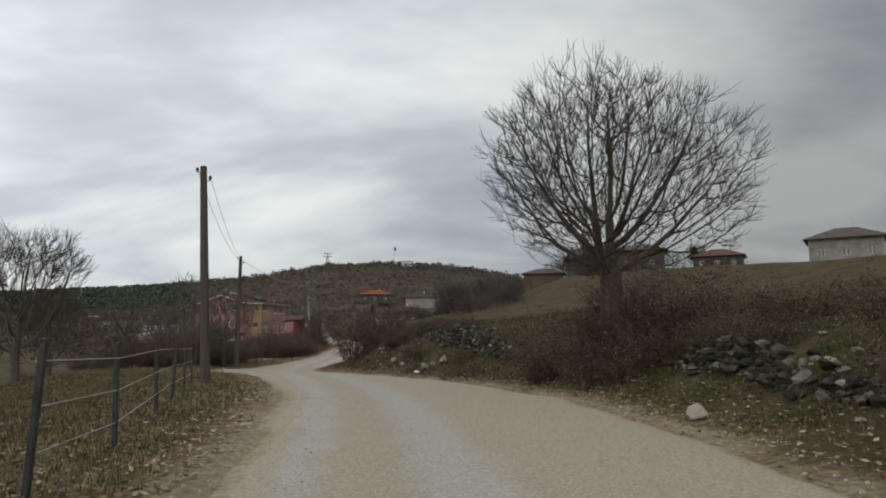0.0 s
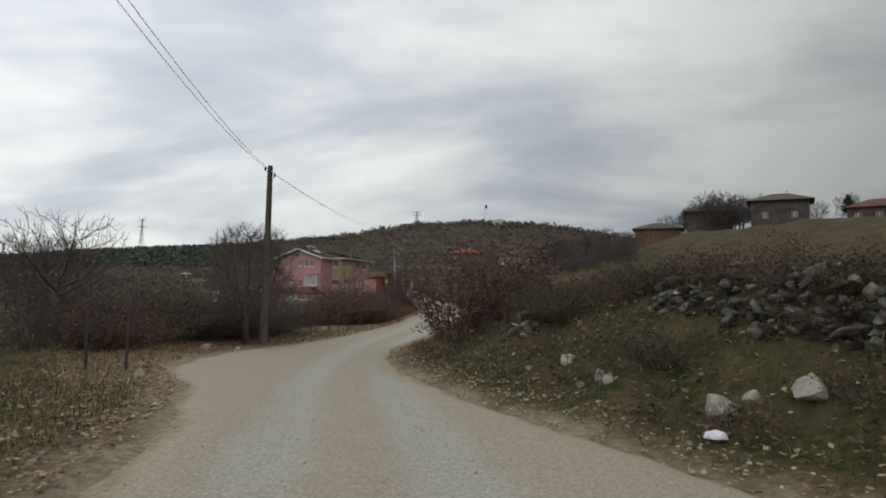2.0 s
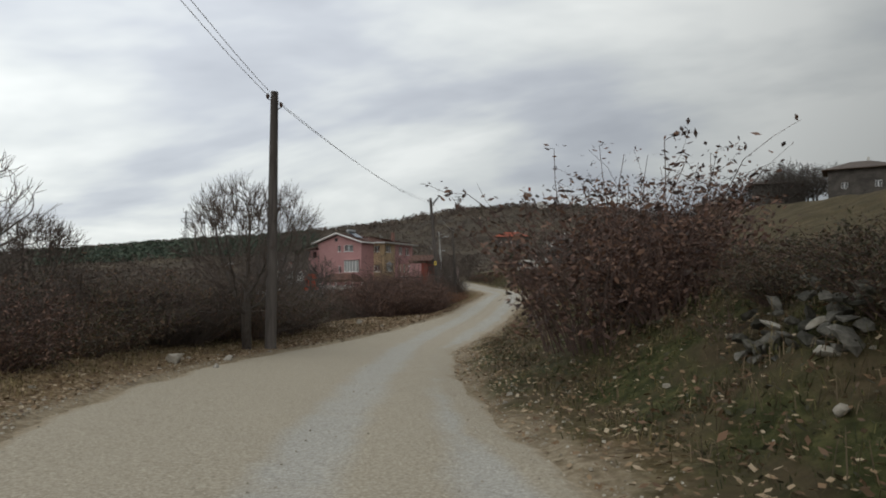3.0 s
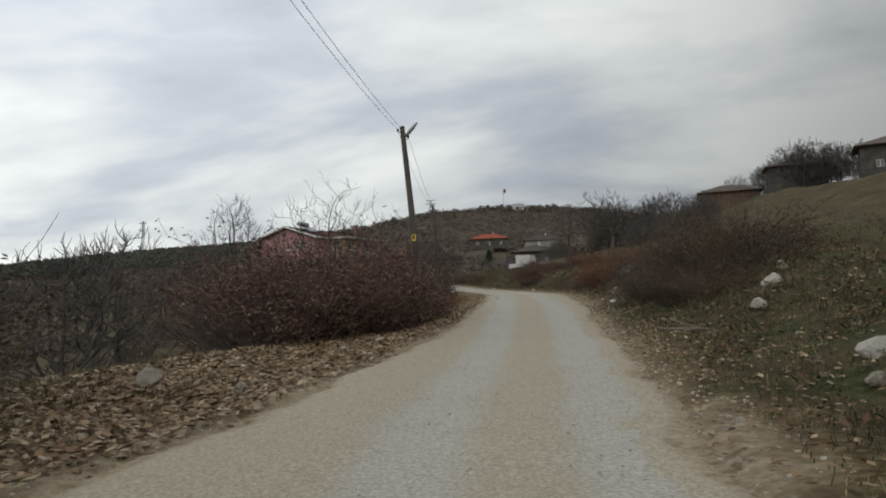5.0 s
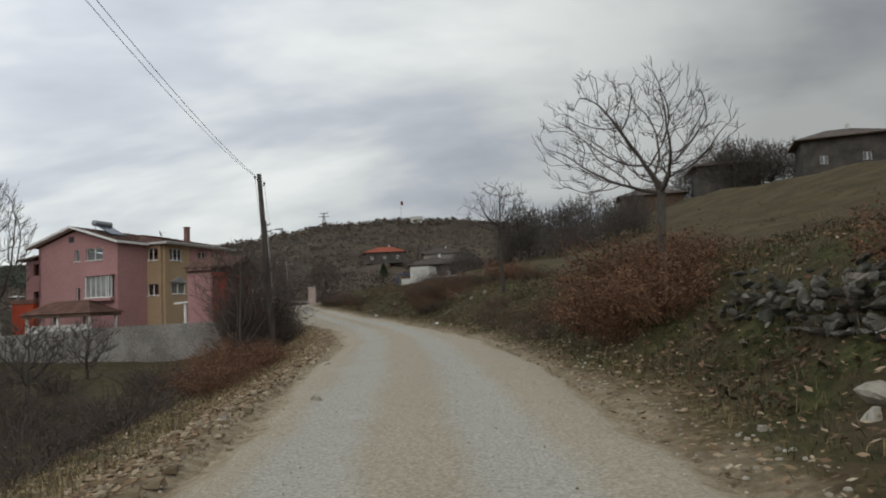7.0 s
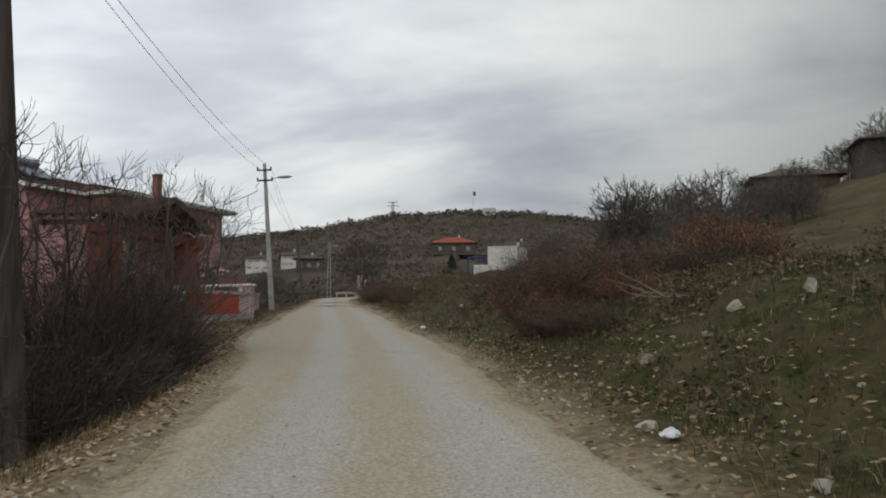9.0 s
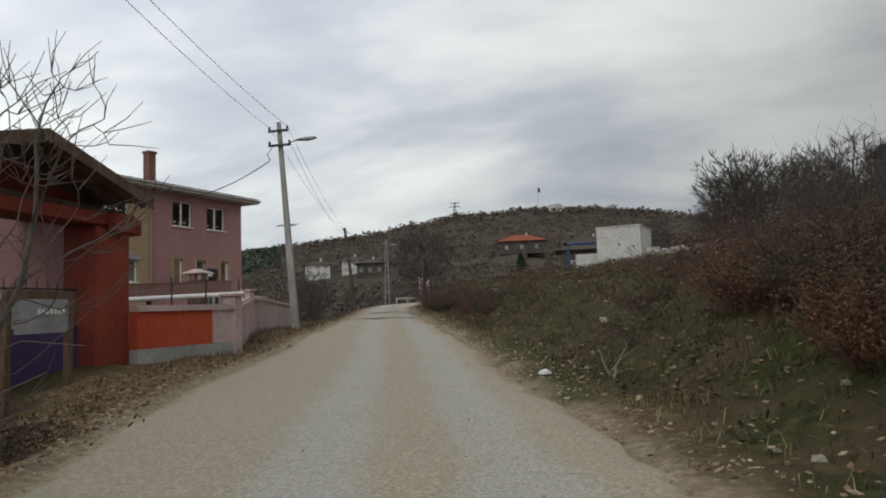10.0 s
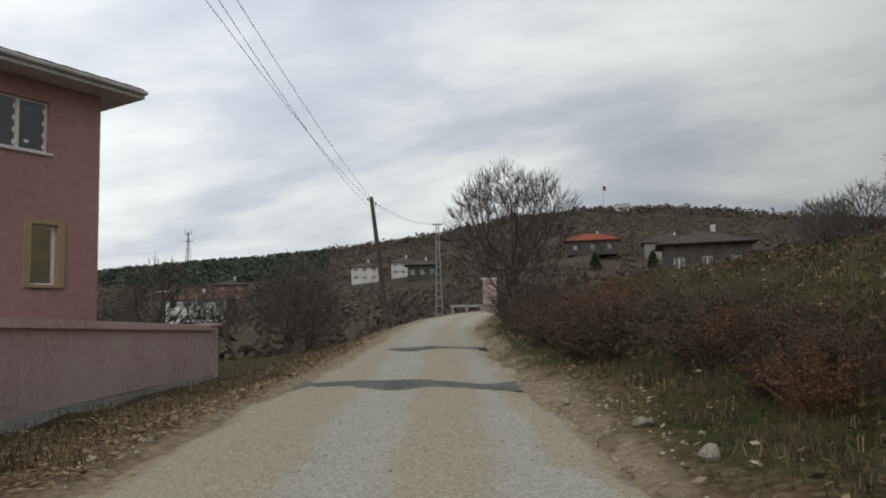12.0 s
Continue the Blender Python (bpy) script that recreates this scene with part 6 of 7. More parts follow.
# roadside shrubs
red_a = plant_shrub(shrub(71, 2.4, 2.2, 90, 5200, 0.044, LEAF_RED, TWIG_RED, spiky=0.06, sub=6), "tangled shrub with dark red withered leaves", "red leaved shrubs")
red_b = plant_shrub(shrub(74, 2.6, 2.4, 95, 5200, 0.044, LEAF_RED, TWIG_RED, spiky=0.1, sub=6), "dense shrub with dark red leaves and tall shoots", "red leaved shrubs")
rust = plant_shrub(shrub(77, 2.4, 1.8, 100, 6500, 0.040, LEAF_RUST, TWIG_RUST, sub=6), "low shrub with rust orange winter leaves", "rust leaved shrubs")
bram = plant_shrub(shrub(80, 2.8, 1.7, 100, 6000, 0.044, LEAF_BRAMBLE, TWIG_RED, arch=0.9, sub=6), "dark bramble thicket with brown green leaves", "bramble thickets")
bare = plant_shrub(shrub(83, 2.2, 2.0, 130, 400, 0.03, LEAF_RED, TWIG, sub=9, thick=0.010), "dense leafless grey brown shrub", "leafless shrubs")
shoots = plant_shrub(shrub(86, 1.9, 3.4, 80, 160, 0.03, LEAF_RED, TWIG, arch=0.34, sub=13, thick=0.010), "leafless shrub with long pale upright shoots", "tall bare shrubs")
thicket = plant_shrub(shrub(92, 2.8, 1.8, 120, 13000, 0.030, LEAF_BRAMBLE, TWIG_RED, arch=0.8, sub=7, thick=0.007), "dense dark bramble thicket beside the road", "bramble thickets")
hedge = plant_shrub(shrub(95, 2.3, 2.2, 120, 12000, 0.027, LEAF_RED, TWIG_RED, arch=0.35, sub=8, thick=0.008), "dense hedge shrub with small dark red leaves", "red leaved shrubs")
leafy = plant_shrub(shrub(89, 3.0, 2.6, 110, 5000, 0.06, LEAF_RED, TWIG_RED, arch=0.32, spiky=0.10), "large bush with big reddish leaves on the bank", "red leaved shrubs")


def along(d0, d1, y0, y1, count, lo, hi, seed):
    q = random.Random(seed)
    out = []
    for i in range(count):
        y = y0 + (y1 - y0) * (i + q.random()) / count
        out.append((road_x(y) + q.uniform(d0, d1), y, q.uniform(lo, hi)))
    return out


stand(red_a, along(-9.5, -7.0, 38, 49, 4, 0.5, 0.8, 1) + along(-7.5, -4.6, 63, 71, 5, 0.8, 1.2, 2) + along(-5.2, -4.4, 64.5, 67.5, 2, 0.6, 0.8, 24) + along(2.4, 3.5, 139, 147, 3, 0.4, 0.5, 4) + [(3.6, 20.6, 0.8), (6.3, 19.0, 0.9), (5.6, 21.2, 0.7)])
stand(red_b, along(-7.5, -4.6, 62.5, 71.5, 5, 0.85, 1.2, 5) + along(-11, -8, 42, 49, 2, 0.6, 0.8, 6) + along(5.0, 8.5, 111, 119, 5, 0.35, 0.5, 7) + along(7.0, 10.0, 120, 126, 3, 0.35, 0.5, 28))
stand(rust, [(-8.7, 113.4, 0.75), (-7.7, 114.6, 0.7), (-8.2, 116.0, 0.65)] + along(4.0, 5.6, 108.8, 114, 6, 0.35, 0.5, 64) + [(-7.4, 84.4, 0.9), (-8.0, 85.4, 0.7)] + along(2.9, 4.2, 131.5, 136, 3, 0.28, 0.38, 51) + [(-7.5, 86.6, 0.85), (-8.1, 87.6, 0.75), (-6.9, 86.0, 0.65)] + along(-5.5, -4.2, 88, 97, 5, 0.55, 0.8, 8) + along(5.0, 8.4, 111, 118, 8, 0.35, 0.5, 9) + along(4.5, 6.0, 112, 117, 3, 0.4, 0.55, 31) + along(2.6, 3.6, 138, 147, 3, 0.4, 0.55, 10) + along(4.6, 5.6, 110.5, 117, 3, 0.5, 0.7, 42) + along(4, 6, 66, 84, 3, 0.4, 0.6, 11))
stand(thicket, along(3.6, 4.6, 107.8, 113, 6, 0.28, 0.42, 61) + along(4.2, 6.0, 111, 117.5, 6, 0.4, 0.6, 62) + along(-9.5, -6.2, 42.5, 56, 9, 0.8, 1.1, 63) + [(-6.9, 67.4, 0.6), (-6.4, 69.0, 0.68), (-5.5, 67.0, 0.68), (-6.2, 71.0, 0.66), (-7.1, 70.2, 0.6), (-4.8, 69.0, 0.9), (-6.2, 65.6, 0.55), (-7.0, 72.0, 0.55), (-5.4, 70.4, 0.82)])
stand(bram, along(-5.6, -4.9, 111.6, 113.6, 3, 0.5, 0.65, 55) + along(4.4, 6.0, 33.5, 38.5, 6, 0.34, 0.5, 52) + along(4.3, 6.6, 29, 44, 14, 0.32, 0.55, 12) + along(5.0, 8.0, 110.5, 119, 11, 0.32, 0.5, 13) + along(2.4, 3.6, 136, 147, 8, 0.45, 0.6, 14) + along(2.8, 4.2, 130.5, 136, 5, 0.25, 0.36, 49) + along(4.5, 5.6, 110.5, 117, 5, 0.45, 0.6, 43) + along(-7.0, -4.2, 64, 72, 4, 0.7, 0.95, 44) + along(6.4, 9.5, 9, 21, 8, 0.4, 0.6, 15) + along(5.6, 7.2, 17, 22, 5, 0.55, 0.75, 27) + along(-9.5, -7.0, 38, 49, 7, 0.55, 0.85, 53) + along(6.5, 9.5, 94, 108, 4, 0.4, 0.6, 25))
stand(bare, along(-9.0, -5.7, 43, 57, 14, 0.85, 1.2, 65) + along(-6.4, -5.4, 102, 105, 3, 0.55, 0.7, 16) + along(-6.5, -4.6, 103.5, 110, 10, 0.7, 1.0, 54) + along(-10.5, -7, 39, 49, 9, 0.55, 0.95, 18) + along(5.2, 9, 111, 121, 10, 0.3, 0.5, 19) + along(2.4, 4.0, 137, 156, 12, 0.45, 0.65, 21) + along(2.8, 5.0, 130.5, 136, 4, 0.22, 0.34, 50) + along(-7.5, -4.6, 63, 73, 6, 0.8, 1.15, 45) + along(6.0, 10.0, 121, 127, 4, 0.3, 0.45, 32) + [(-6.2, 70.5, 0.7), (-5.6, 72.5, 0.6)])
stand(shoots, along(-6.4, -4.9, 105.5, 110.5, 8, 0.8, 1.05, 46) + along(5.5, 7.5, 113, 119, 3, 0.4, 0.5, 26))
stand(hedge, along(-4.9, -4.1, 66.6, 71.6, 6, 0.9, 1.1, 71) + along(-5.9, -5.0, 66.0, 72.0, 6, 1.3, 1.5, 72) + along(-7.4, -5.9, 65.5, 73.0, 7, 1.4, 1.6, 47), 0.05)
stand(leafy, [(-4.3, 40.6, 1.12), (-3.6, 42.2, 0.9), (-3.2, 39.9, 0.7)], 0.03)


def brushwood(name, meshes, spots, label):
    """Many small bushes of one kind, joined."""
    r = random.Random(len(spots))
    parts = []
    for me in meshes:
        co = np.empty(len(me.vertices) * 3)
        me.vertices.foreach_get("co", co)
        parts.append((co.reshape(-1, 3), [tuple(q.vertices) for q in me.polygons], me.materials[0]))
    verts, faces, slots, at = [], [], [], 0
    for x, y, size in spots:
        a, base = r.uniform(0, 6.283), level(x, y) - 0.06
        turn = np.array([[math.cos(a), math.sin(a), 0], [-math.sin(a), math.cos(a), 0], [0, 0, r.uniform(0.85, 1.1)]])
        for k, (co, polys, mat) in enumerate(parts):
            verts.append(co @ turn * size + np.array([x, y, base]))
            faces += [tuple(i + at for i in q) for q in polys]
            slots += [k] * len(polys)
            at += len(co)
    me = bpy.data.meshes.new(name)
    me.from_pydata(np.vstack(verts).tolist(), [], faces)
    for co, polys, mat in parts:
        me.materials.append(mat)
    me.polygons.foreach_set("material_index", slots)
    me.update()
    return tagged(new(name, me), label, "brush", kind="stuff")


thin_bare = shrub(110, 2.2, 1.9, 46, 160, 0.04, LEAF_RED, TWIG, sub=8, thick=0.013)
thin_bram = shrub(113, 2.6, 1.6, 40, 900, 0.05, LEAF_BRAMBLE, TWIG_RED, arch=0.9, sub=6, thick=0.011)
brushwood("valley_brush", thin_bare, along(-16, -5.6, 82, 104, 34, 0.55, 0.95, 73) + along(-12.0, -7.5, 36, 43, 10, 0.6, 0.95, 66) + along(-13, -5.6, 75, 97, 30, 0.5, 0.85, 17) + along(-9, -5, 148, 165, 8, 0.4, 0.6, 20) + along(-30, -14, 55, 108, 46, 0.5, 1.0, 75), "leafless grey brown brush below the road")
brushwood("bank_thicket", thin_bram, along(3.2, 4.6, 88, 100, 22, 0.3, 0.5, 68) + along(3.6, 6.4, 24, 40, 26, 0.24, 0.45, 69) + along(4.4, 7.0, 117.5, 123, 9, 0.35, 0.6, 76) + along(2.8, 7.5, 117, 136, 30, 0.14, 0.32, 79) + along(4.0, 5.0, 73.5, 83, 9, 0.16, 0.28, 77) + along(8, 40, 20, 150, 60, 0.2, 0.5, 78), "low brown bramble patches over the bank")
for ob in PLANTED:
    for o in (*ob.children_recursive, ob):
        bpy.data.objects.remove(o)


# ---- stones ----
def stone_mesh(seed, material, flat=0.75, fine=2):
    r = random.Random(seed)
    bm = bmesh.new()
    bmesh.ops.create_icosphere(bm, subdivisions=fine, radius=0.5)
    cuts = [(Vector((r.gauss(0, 1), r.gauss(0, 1), r.gauss(0, 1))).normalized(), r.uniform(0.16, 0.34)) for _ in range(9)]
    for v in bm.verts:
        for n, d in cuts:
            over = v.co.dot(n) - d
            if over > 0:
                v.co -= n * over * 0.97
        v.co *= 1 + 0.10 * noise.noise(v.co * 5 + Vector((seed, 0, 0)))
        v.co.z *= flat
    top = max(v.co.length for v in bm.verts)
    for v in bm.verts:
        v.co *= 0.55 / top
    me = bpy.data.meshes.new("rock")
    bm.to_mesh(me)
    bm.free()
    me.materials.append(material)
    return me


PALE = [stone_mesh(100 + i, STONE) for i in range(6)]
GREYS = [stone_mesh(120 + i, STONE_MOSSY, 0.8, 1) for i in range(6)]


def rock(x, y, size, me, label, lift=0.28, tall=1.0):
    ob = new("rock", me)
    r = random.Random(int(x * 131 + y * 17))
    ob.matrix_world = pose(x, y, level(x, y) + size * lift * tall - size * 0.1, r.uniform(-20, 20), r.uniform(-20, 20), r.uniform(0, 360))
    ob.scale = (size, size * r.uniform(0.7, 1.0), size * tall)
    return tagged(ob, label, "rock", "rocks along the road")


WHITE_ROCK, GREY_ROCK = "pale limestone rock on the roadside verge", "grey weathered rock in the bank"
for x, y, s in ((-13.4, 42.4, 0.75), (-12.1, 41.9, 0.35), (-13.0, 44.0, 0.35), (-17.2, 58.6, 0.5), (-15.8, 55.5, 0.45), (-9.9, 33.2, 0.35), (-14.2, 56.6, 0.5), (-13.4, 57.2, 0.35), (-13.6, 61.6, 0.25), (-13.3, 63.0, 0.3),
                (-0.13, 28.5, 0.5), (0.2, 28.45, 0.35), (-1.6, 32.3, 0.42), (-2.3, 33.2, 0.24), (-2.65, 34.6, 0.24), (-1.5, 31.1, 0.2), (-1.2, 30.95, 0.32), (-1.1, 30.6, 0.3), (-2.2, 34.2, 0.25), (-2.0, 37.6, 0.3), (-16.7, 122.2, 0.2), (-16.0, 121.2, 0.25), (-16.6, 119.2, 0.16), (-7.85, 78.2, 0.28), (-6.3, 62.1, 0.45), (-6.85, 56.2, 0.28), (-5.45, 64.4, 0.75), (-5.0, 65.5, 0.4), (-6.5, 57.0, 0.55), (-5.8, 57.4, 0.35),
                (-12.3, 102.0, 0.3), (-11.9, 104.7, 0.3), (-11.1, 104.9, 0.3), (-10.7, 105.2, 0.3), (-10.1, 104.3, 0.35), (-11.6, 100.2, 0.25), (-22.0, 133.3, 0.3), (-16.3, 118.6, 0.14), (-15.6, 123.4, 0.2), (-14.8, 123.4, 0.2), (-17.7, 122.6, 0.18), (-14.2, 121.0, 0.2), (-16.2, 119.6, 0.2), (-24.6, 125.3, 0.3), (-20.3, 113.0, 0.22),
                (-12.8, 81.5, 0.3), (-13.6, 86.0, 0.3), (-20.2, 134.9, 0.35), (-20.6, 131.8, 0.3), (-7.7, 78.4, 0.55), (1.07, 29.9, 0.4), (1.1, 28.9, 0.4), (0.6, 28.0, 0.6), (-22.5, 134.4, 0.25), (4.6, 12.6, 0.5), (4.0, 18.0, 0.4), (3.3, 22.8, 0.22), (5.6, 9.0, 0.4), (-27.9, 140.9, 0.3), (-28.4, 142.4, 0.25)):
    rock(x, y, s * 0.8, PALE[int(abs(x * 7 + y * 3)) % 6], WHITE_ROCK)


def tumbled_wall(name, spots, label, size=0.24):
    """A collapsed dry stone wall: between (x, y, height) points rough courses of stone lean back against the bank."""
    r = random.Random(len(spots) * 13)
    w = thing(name, pose(spots[0][0], spots[0][1], 0), label, "stone wall")
    o = Vector((spots[0][0], spots[0][1], 0))
    for (x0, y0, h0), (x1, y1, h1) in zip(spots, spots[1:]):
        long = math.hypot(x1 - x0, y1 - y0)
        for i in range(max(1, round(long / (size * 0.72)))):
            f = (i + r.random()) * size * 0.72 / long
            h = h0 + (h1 - h0) * f + r.gauss(0, 0.12)
            low = level(x0 + (x1 - x0) * f, y0 + (y1 - y0) * f)
            for j in range(max(1, round(h / (size * 0.72)))):
                up = (j + r.random() * 0.7) * size * 0.72
                x = x0 + (x1 - x0) * f + up * 0.42 + r.gauss(0, 0.05)
                y = y0 + (y1 - y0) * f + r.gauss(0, 0.07)
                ob = new("stone", GREYS[r.randint(0, 5)] if r.random() < 0.975 else PALE[r.randint(0, 5)])
                ob.parent = w
                s = size * r.uniform(0.95, 1.6)
                ob.matrix_basis = pose(x - o.x, y - o.y, max(low + up, level(x, y) - 0.04), r.gauss(0, 22), r.gauss(0, 22), r.uniform(0, 360))
                ob.scale = (s * r.uniform(0.8, 1.35), s * r.uniform(0.6, 1), s * r.uniform(0.4, 0.75))


tumbled_wall("dry_stone_wall", [(-7.1, 73.6, 0.5), (-7.25, 76.2, 0.78), (-7.2, 79.0, 0.75), (-7.4, 82.4, 0.4)], "collapsed grey dry stone wall in the bank", 0.18)
tumbled_wall("dry_stone_wall", [(2.9, 23.6, 0.5), (1.7, 27.0, 0.75), (0.5, 29.6, 0.7), (-0.4, 32.0, 0.4)], "mossy dry stone wall along the field edge", 0.19)
tumbled_wall("dry_stone_wall", [(-2.4, 35.2, 0.6), (-3.0, 36.6, 0.5)], "short ruined dry stone wall end", 0.2)
tumbled_wall("dry_stone_wall", [(6.4, 9.4, 0.5), (6.0, 13.0, 0.6), (5.6, 16.4, 0.5)], "dark ruined stone wall under the tree", 0.24)

# ---- litter and bits ----
def crumpled(x, y, size, label, material=PLASTIC):
    bm = bmesh.new()
    bmesh.ops.create_icosphere(bm, subdivisions=3, radius=0.5)
    for v in bm.verts:
        v.co *= 1 + 0.35 * noise.noise(v.co * 4 + Vector((x, y, 0)))
        v.co = Vector((v.co.x * size, v.co.y * size * 0.7, max(-0.1, v.co.z) * size * 0.55))
    ob = part("plastic_bag", bm, material)
    ob.matrix_world = pose(x, y, level(x, y) + 0.05, 0, 0, x * 40)
    return tagged(ob, label, "litter", "roadside litter")


for x, y, s in ((-0.35, 27.6, 0.22), (-12.2, 101.6, 0.2), (-16.9, 117.9, 0.2), (-8.2, 72.0, 0.2)):
    crumpled(x, y, s, "crumpled white plastic bag on the verge")


def fallen_branch(x, y, turn, size, seed):
    r = random.Random(seed)
    b = thing("fallen_branch", pose(x, y, level(x, y) + 0.02, 0, 0, turn), "pale dead branch lying on the verge", "branch", "fallen branches")
    for k in range(6):
        g = Growth(seed + k)
        d = Vector((r.uniform(0.3, 1), r.uniform(-0.8, 0.8), r.uniform(0, 0.3))).normalized()
        pts = [Vector((k * 0.08, 0, 0.03))]
        for i in range(4):
            d = (d + wander(r, 0.25)).normalized()
            pts.append(pts[-1] + d * 0.18 * size)
            pts[-1].z = max(0.01, pts[-1].z)
        g.bar(pts, [0.016, 0.013, 0.010, 0.007, 0.004], 4)
        ob = new("twig", g.mesh("twig", TWIG_PALE))
        ob.parent = b


for i, (x, y, turn) in enumerate(((-7.6, 62.4, 20), (-7.1, 61.9, 160), (-11.3, 108.2, 60), (-10.9, 107.0, 200), (-15.9, 116.6, 100), (-12.6, 110.4, 10))):
    fallen_branch(x, y, turn, 1.2, 300 + i)


# ---- ground cover ----
def cover(name, count, seed, spot, piece, material, label):
    g, r = Growth(seed), random.Random(seed)
    for i in range(count):
        at = spot(r)
        if at:
            piece(g, r, at)
    ob = new(name, g.mesh(name, material))
    return tagged(ob, label, name.replace("_", " "), kind="stuff")


def verge(inner, outer, side=None, y0=2.0, y1=152.0, thin=1.0):
    def pick(r):
        y = r.uniform(y0, y1)
        cx, z, left, right, bank = lie(y)
        s = side or r.choice((-1, 1))
        e = inner + (outer - inner) * r.random() ** thin
        d = right + e if s > 0 else left - e
        x = cx + d
        if s < 0 and 114.5 < y < 143 and e > float(np.interp(y, [114.5, 119.5, 123, 129, 134, 142], [2.2, 1.6, 0.85, 2.05, 2.85, 3.4])):
            return None
        return Vector((x, y, level(x, y)))
    return pick


def leaf_piece(g, r, p, lo=0.018, hi=0.052):
    p = p + Vector((0, 0, r.uniform(0.01, 0.05)))
    a = r.uniform(0, 6.283)
    w = r.uniform(lo, hi)
    u = Vector((math.cos(a), math.sin(a), r.uniform(-0.45, 0.45))) * w
    v = Vector((-math.sin(a), math.cos(a), r.uniform(-0.45, 0.45))) * w * 0.6
    s = len(g.v)
    for q in (p - u, p + v, p + u, p - v):
        g.v.append((q.x, q.y, q.z))
    g.f.append((s, s + 1, s + 2, s + 3))


def tuft_piece(low, high, blades, loose=0.10, droop=1.25):
    def grow(g, r, p):
        for k in range(blades):
            a, h = r.uniform(0, 6.283), r.uniform(low, high)
            b = p + Vector((r.gauss(0, loose), r.gauss(0, loose), -0.015))
            out = Vector((math.cos(a), math.sin(a), 0)) * h * r.uniform(0.3, 1.3) * droop
            side = Vector((-math.sin(a), math.cos(a), 0)) * 0.0048
            s = len(g.v)
            mid = b + out * 0.35 + Vector((0, 0, h * 0.75))
            tip = b + out + Vector((0, 0, h * r.uniform(0.5, 1.0)))
            for q in (b - side, b + side, mid + side * 0.7, mid - side * 0.7, tip):
                g.v.append((q.x, q.y, q.z))
            g.f.append((s, s + 1, s + 2, s + 3))
            g.f.append((s + 3, s + 2, s + 4))
    return grow


def pebble_piece(lo, hi):
    def grow(g, r, p):
        w = lo + (hi - lo) * r.random() ** 2.5
        s = len(g.v)
        for x, y, z in ((-1, -1, -.5), (1, -1, -.5), (1, 1, -.5), (-1, 1, -.5), (-.7, -.7, .6), (.7, -.7, .6), (.7, .7, .6), (-.7, .7, .6)):
            a = r.uniform(0.65, 1.15)
            g.v.append((p.x + x * w * a, p.y + y * w * r.uniform(0.6, 1.1), p.z + w * 0.25 + z * w * r.uniform(0.5, 1.0)))
        for f in ((4, 5, 6, 7), (0, 1, 5, 4), (1, 2, 6, 5), (2, 3, 7, 6), (3, 0, 4, 7)):
            g.f.append(tuple(s + i for i in f))
    return grow


def on_road(r):
    y = 2 + 140 * r.random()
    cx, z, left, right, bank = lie(y)
    f = r.random()
    d = left + (right - left) * (f * f * 0.5 if r.random() < 0.5 else 1 - f * f * 0.5)
    return Vector((cx + d, y, z - 0.005))


cover("leaf_litter", 46000, 401, verge(0.1, 3.4, -1, thin=1.15), leaf_piece, LITTER, "brown fallen leaves covering the valley side verge")
cover("hedge_litter", 15000, 423, verge(0.0, 3.0, -1, 48, 74, thin=0.9), lambda g, r, p: leaf_piece(g, r, p + Vector((0, 0, 0.03)), 0.025, 0.06), LITTER, "tan fallen leaves heaped below the hedge")
cover("bank_leaves", 56000, 409, verge(-0.1, 6.5, 1, thin=1.15), lambda g, r, p: leaf_piece(g, r, p + Vector((0, 0, 0.03)), 0.018, 0.05) if p.y < 110 or r.random() < 0.45 else None, LITTER, "pale fallen leaves scattered over the bank")
cover("dry_grass", 7000, 402, verge(0.5, 9.0), tuft_piece(0.05, 0.17, 7), GRASS_DRY, "dry straw coloured grass tufts on the verges")
cover("green_grass", 17000, 403, verge(0.4, 7.0, 1, thin=0.9), tuft_piece(0.03, 0.10, 7, 0.13), GRASS_GREEN, "short green grass on the bank")
cover("meadow_grass", 6000, 421, verge(0.7, 9.0, -1, 2, 32), tuft_piece(0.04, 0.15, 8, 0.13), GRASS_GREEN, "short green grass in the fenced meadow")
cover("verge_grass", 9500, 404, verge(0.8, 7.0, -1, 2, 118), tuft_piece(0.05, 0.16, 7), GRASS_DRY, "dry grass on the valley side verge")
cover("dry_weeds", 12000, 408, verge(0.9, 9.0), tuft_piece(0.06, 0.22, 9, 0.14, 1.1), WEED, "withered brown weeds across the banks")
cover("rubble", 5200, 415, verge(-0.2, 1.5, -1, 50, 97), pebble_piece(0.014, 0.06), RUBBLE, "flat tan rubble along the valley side shoulder")
cover("rubble_heap", 3000, 416, verge(0.3, 2.4, -1, 54, 68), pebble_piece(0.015, 0.062), RUBBLE, "heap of tan rubble below the hedge")
cover("gravel", 20000, 405, verge(-0.9, 0.6), pebble_piece(0.006, 0.024), GRAVEL, "loose gravel along the road edges")
cover("road_chippings", 16000, 406, on_road, pebble_piece(0.004, 0.013), GRAVEL, "small pale chippings on the road")
cover("verge_stones", 1500, 407, verge(0.1, 4.5), pebble_piece(0.015, 0.055), STONE, "scattered pale stones on the verges")


def clump_piece(low, high, count=11, fine=1.0):
    def grow(g, r, p):
        size = r.uniform(low, high)
        for k in range(count):
            c = p + Vector((r.gauss(0, 0.45), r.gauss(0, 0.45), r.uniform(0.05, 0.85))) * size
            g.leaf(c, size * fine * r.uniform(0.25, 0.5))
    return grow


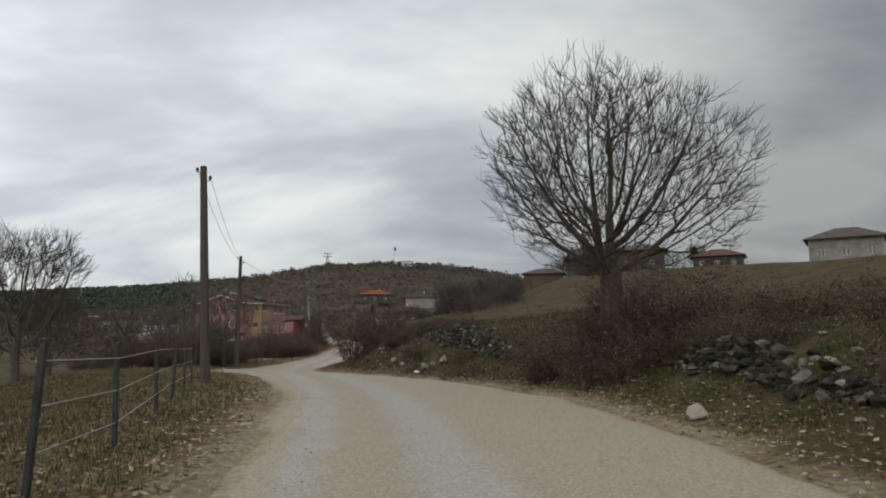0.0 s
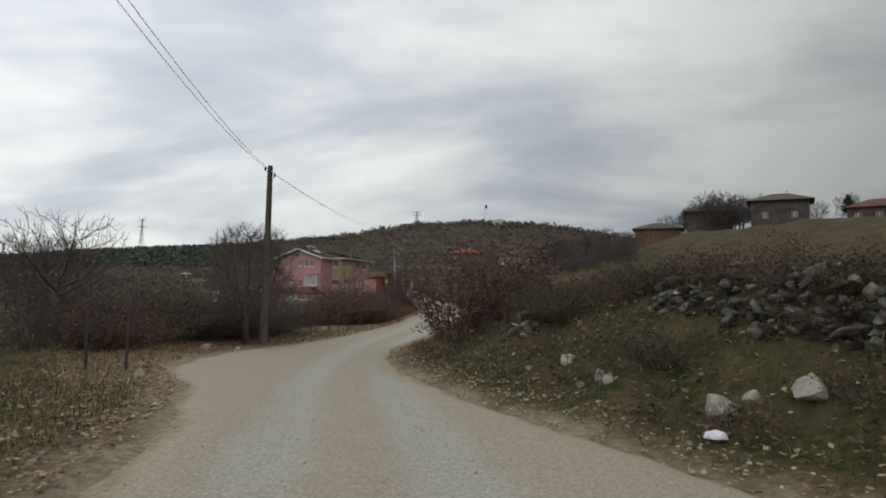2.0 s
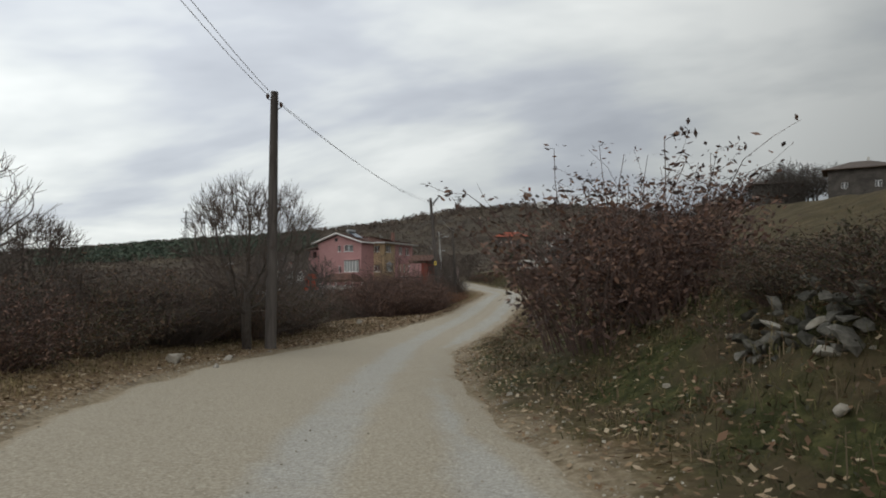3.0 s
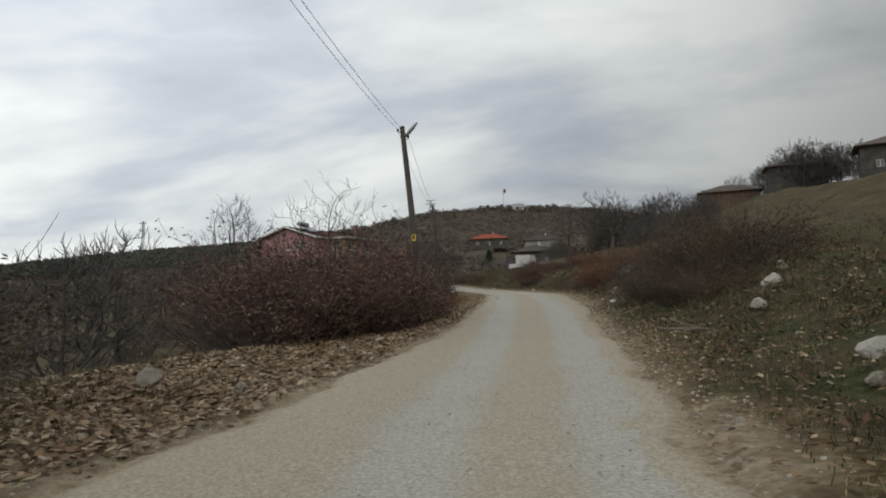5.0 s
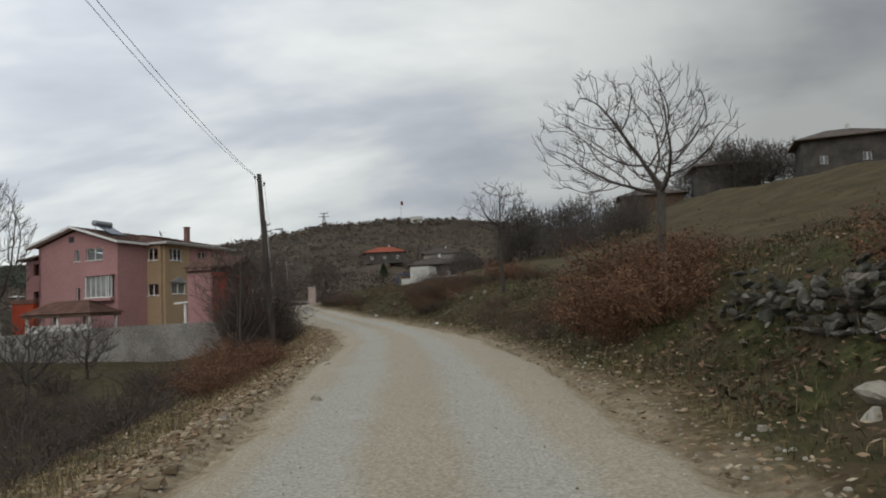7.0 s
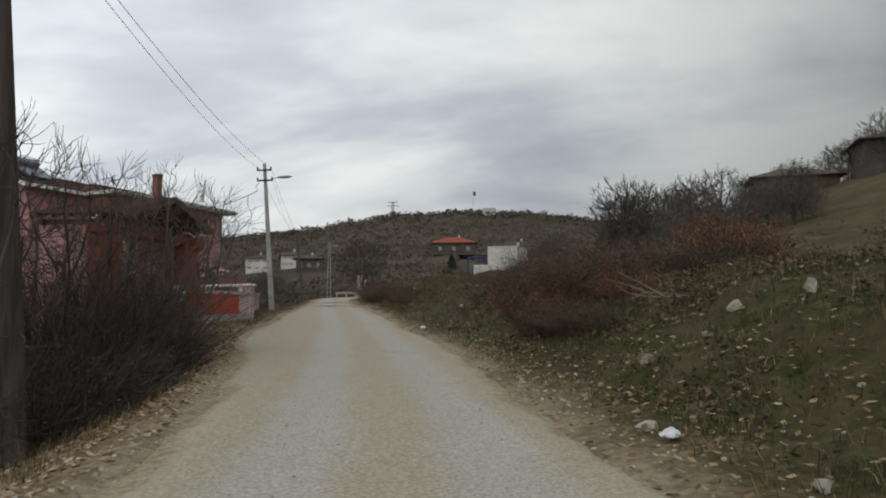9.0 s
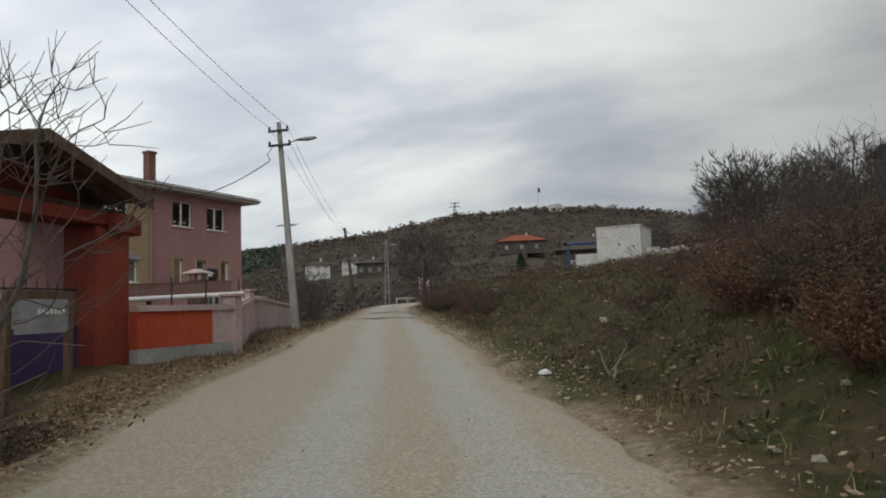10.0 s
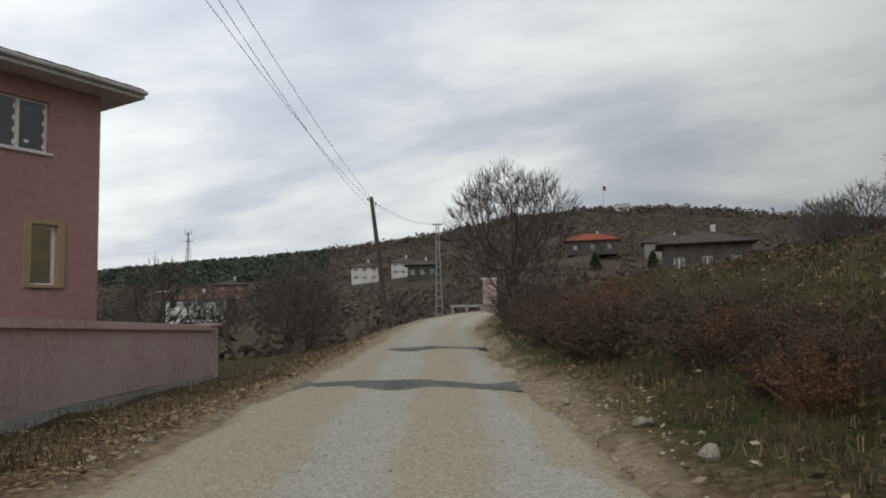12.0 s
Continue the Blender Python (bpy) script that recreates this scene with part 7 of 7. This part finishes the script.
CLEARINGS = [(o.matrix_world.translation.x, o.matrix_world.translation.y) for o in bpy.data.objects if o.name.startswith("village_house")]


def wooded(r):
    a = radians(r.uniform(-62, 16))
    d = 70 + 400 * r.random() ** 0.8
    x, y = -10 + d * math.sin(a), 60 + d * math.cos(a)
    cx = lie(y)[0]
    if y < 230 and -7 < x - cx < 8 or (x - cx > 8 and y < 190) or (-52 < x < -24 and y < 150):
        return None
    # open meadow on the valley floor, and gardens below the houses
    if d < 165 and x < -48 and r.random() < 0.85:
        return None
    for hx, hy in CLEARINGS:
        back = Vector((hx + 24, hy - 124)).normalized()
        off = Vector((x - hx, y - hy))
        along_way = off.dot(back)
        if -24 < along_way < 5 and abs(off.cross(back)) < 7.5:
            return None
    return Vector((x, y, level(x, y) - 0.2))


def ridge(r):
    a = radians(r.uniform(-46, -24))
    d = r.uniform(330, 455)
    x, y = -10 + d * math.sin(a), 60 + d * math.cos(a)
    return Vector((x, y, level(x, y) - 0.3))


def brow(r):
    a = radians(r.uniform(-50, 14))
    d = r.uniform(415, 455)
    x, y = -10 + d * math.sin(a), 60 + d * math.cos(a)
    return Vector((x, y, level(x, y) - 0.3))


def field_brush(r):
    y = r.uniform(15, 165)
    x = road_x(y) + r.uniform(9, 64)
    return Vector((x, y, level(x, y) - 0.1))


def bank_clumps(r):
    y = r.uniform(4, 150)
    x = road_x(y) + lie(y)[3] + 0.8 + 6.5 * r.random() ** 0.9
    if y > 118 and r.random() < 0.2:
        return None
    if noise.noise(Vector((x * 0.55, y * 0.55, 1.3))) + 0.5 * noise.noise(Vector((x * 1.7, y * 1.7, 7.0))) < 0.05:
        return None
    return Vector((x, y, level(x, y) - 0.02))


cover("bank_herbs", 22000, 417, bank_clumps, clump_piece(0.09, 0.32, 10, 0.42), LEAF_BRAMBLE, "low brown green herbs in patches over the bank")
cover("bank_brush", 3000, 418, bank_clumps, tuft_piece(0.10, 0.32, 16, 0.16, 1.0), WEED, "patches of taller withered weeds on the bank")
cover("tall_weeds", 700, 420, verge(0.9, 5.0, 1, 128, 138), tuft_piece(0.05, 0.15, 12, 0.14, 1.4), WEED, "withered weeds on the bank below the water house")
cover("wall_weeds", 380, 419, verge(0.3, 3.2, -1, 119, 143), tuft_piece(0.06, 0.26, 11, 0.14, 1.2), WEED, "withered weeds along the foot of the wall")
cover("far_woods", 17000, 411, wooded, clump_piece(0.9, 2.3, 14, 0.7), FAR_WOOD, "leafless brown woodland covering the far hills")
cover("hilltop_trees", 900, 412, brow, clump_piece(1.5, 3.4), FAR_WOOD, "uneven line of trees along the hilltop")
cover("evergreen_wood", 2200, 413, ridge, clump_piece(1.6, 3.6), FAR_GREEN, "dark evergreen wood on the far ridge")
cover("field_brush", 2600, 414, field_brush, clump_piece(0.12, 0.42, 9, 0.6), WEED, "sparse dry brush across the hillside field")
cover("bank_tussocks", 6500, 422, bank_clumps, tuft_piece(0.06, 0.17, 16, 0.13, 1.4), GRASS_GREEN, "drooping tussocks of yellow green grass on the bank")
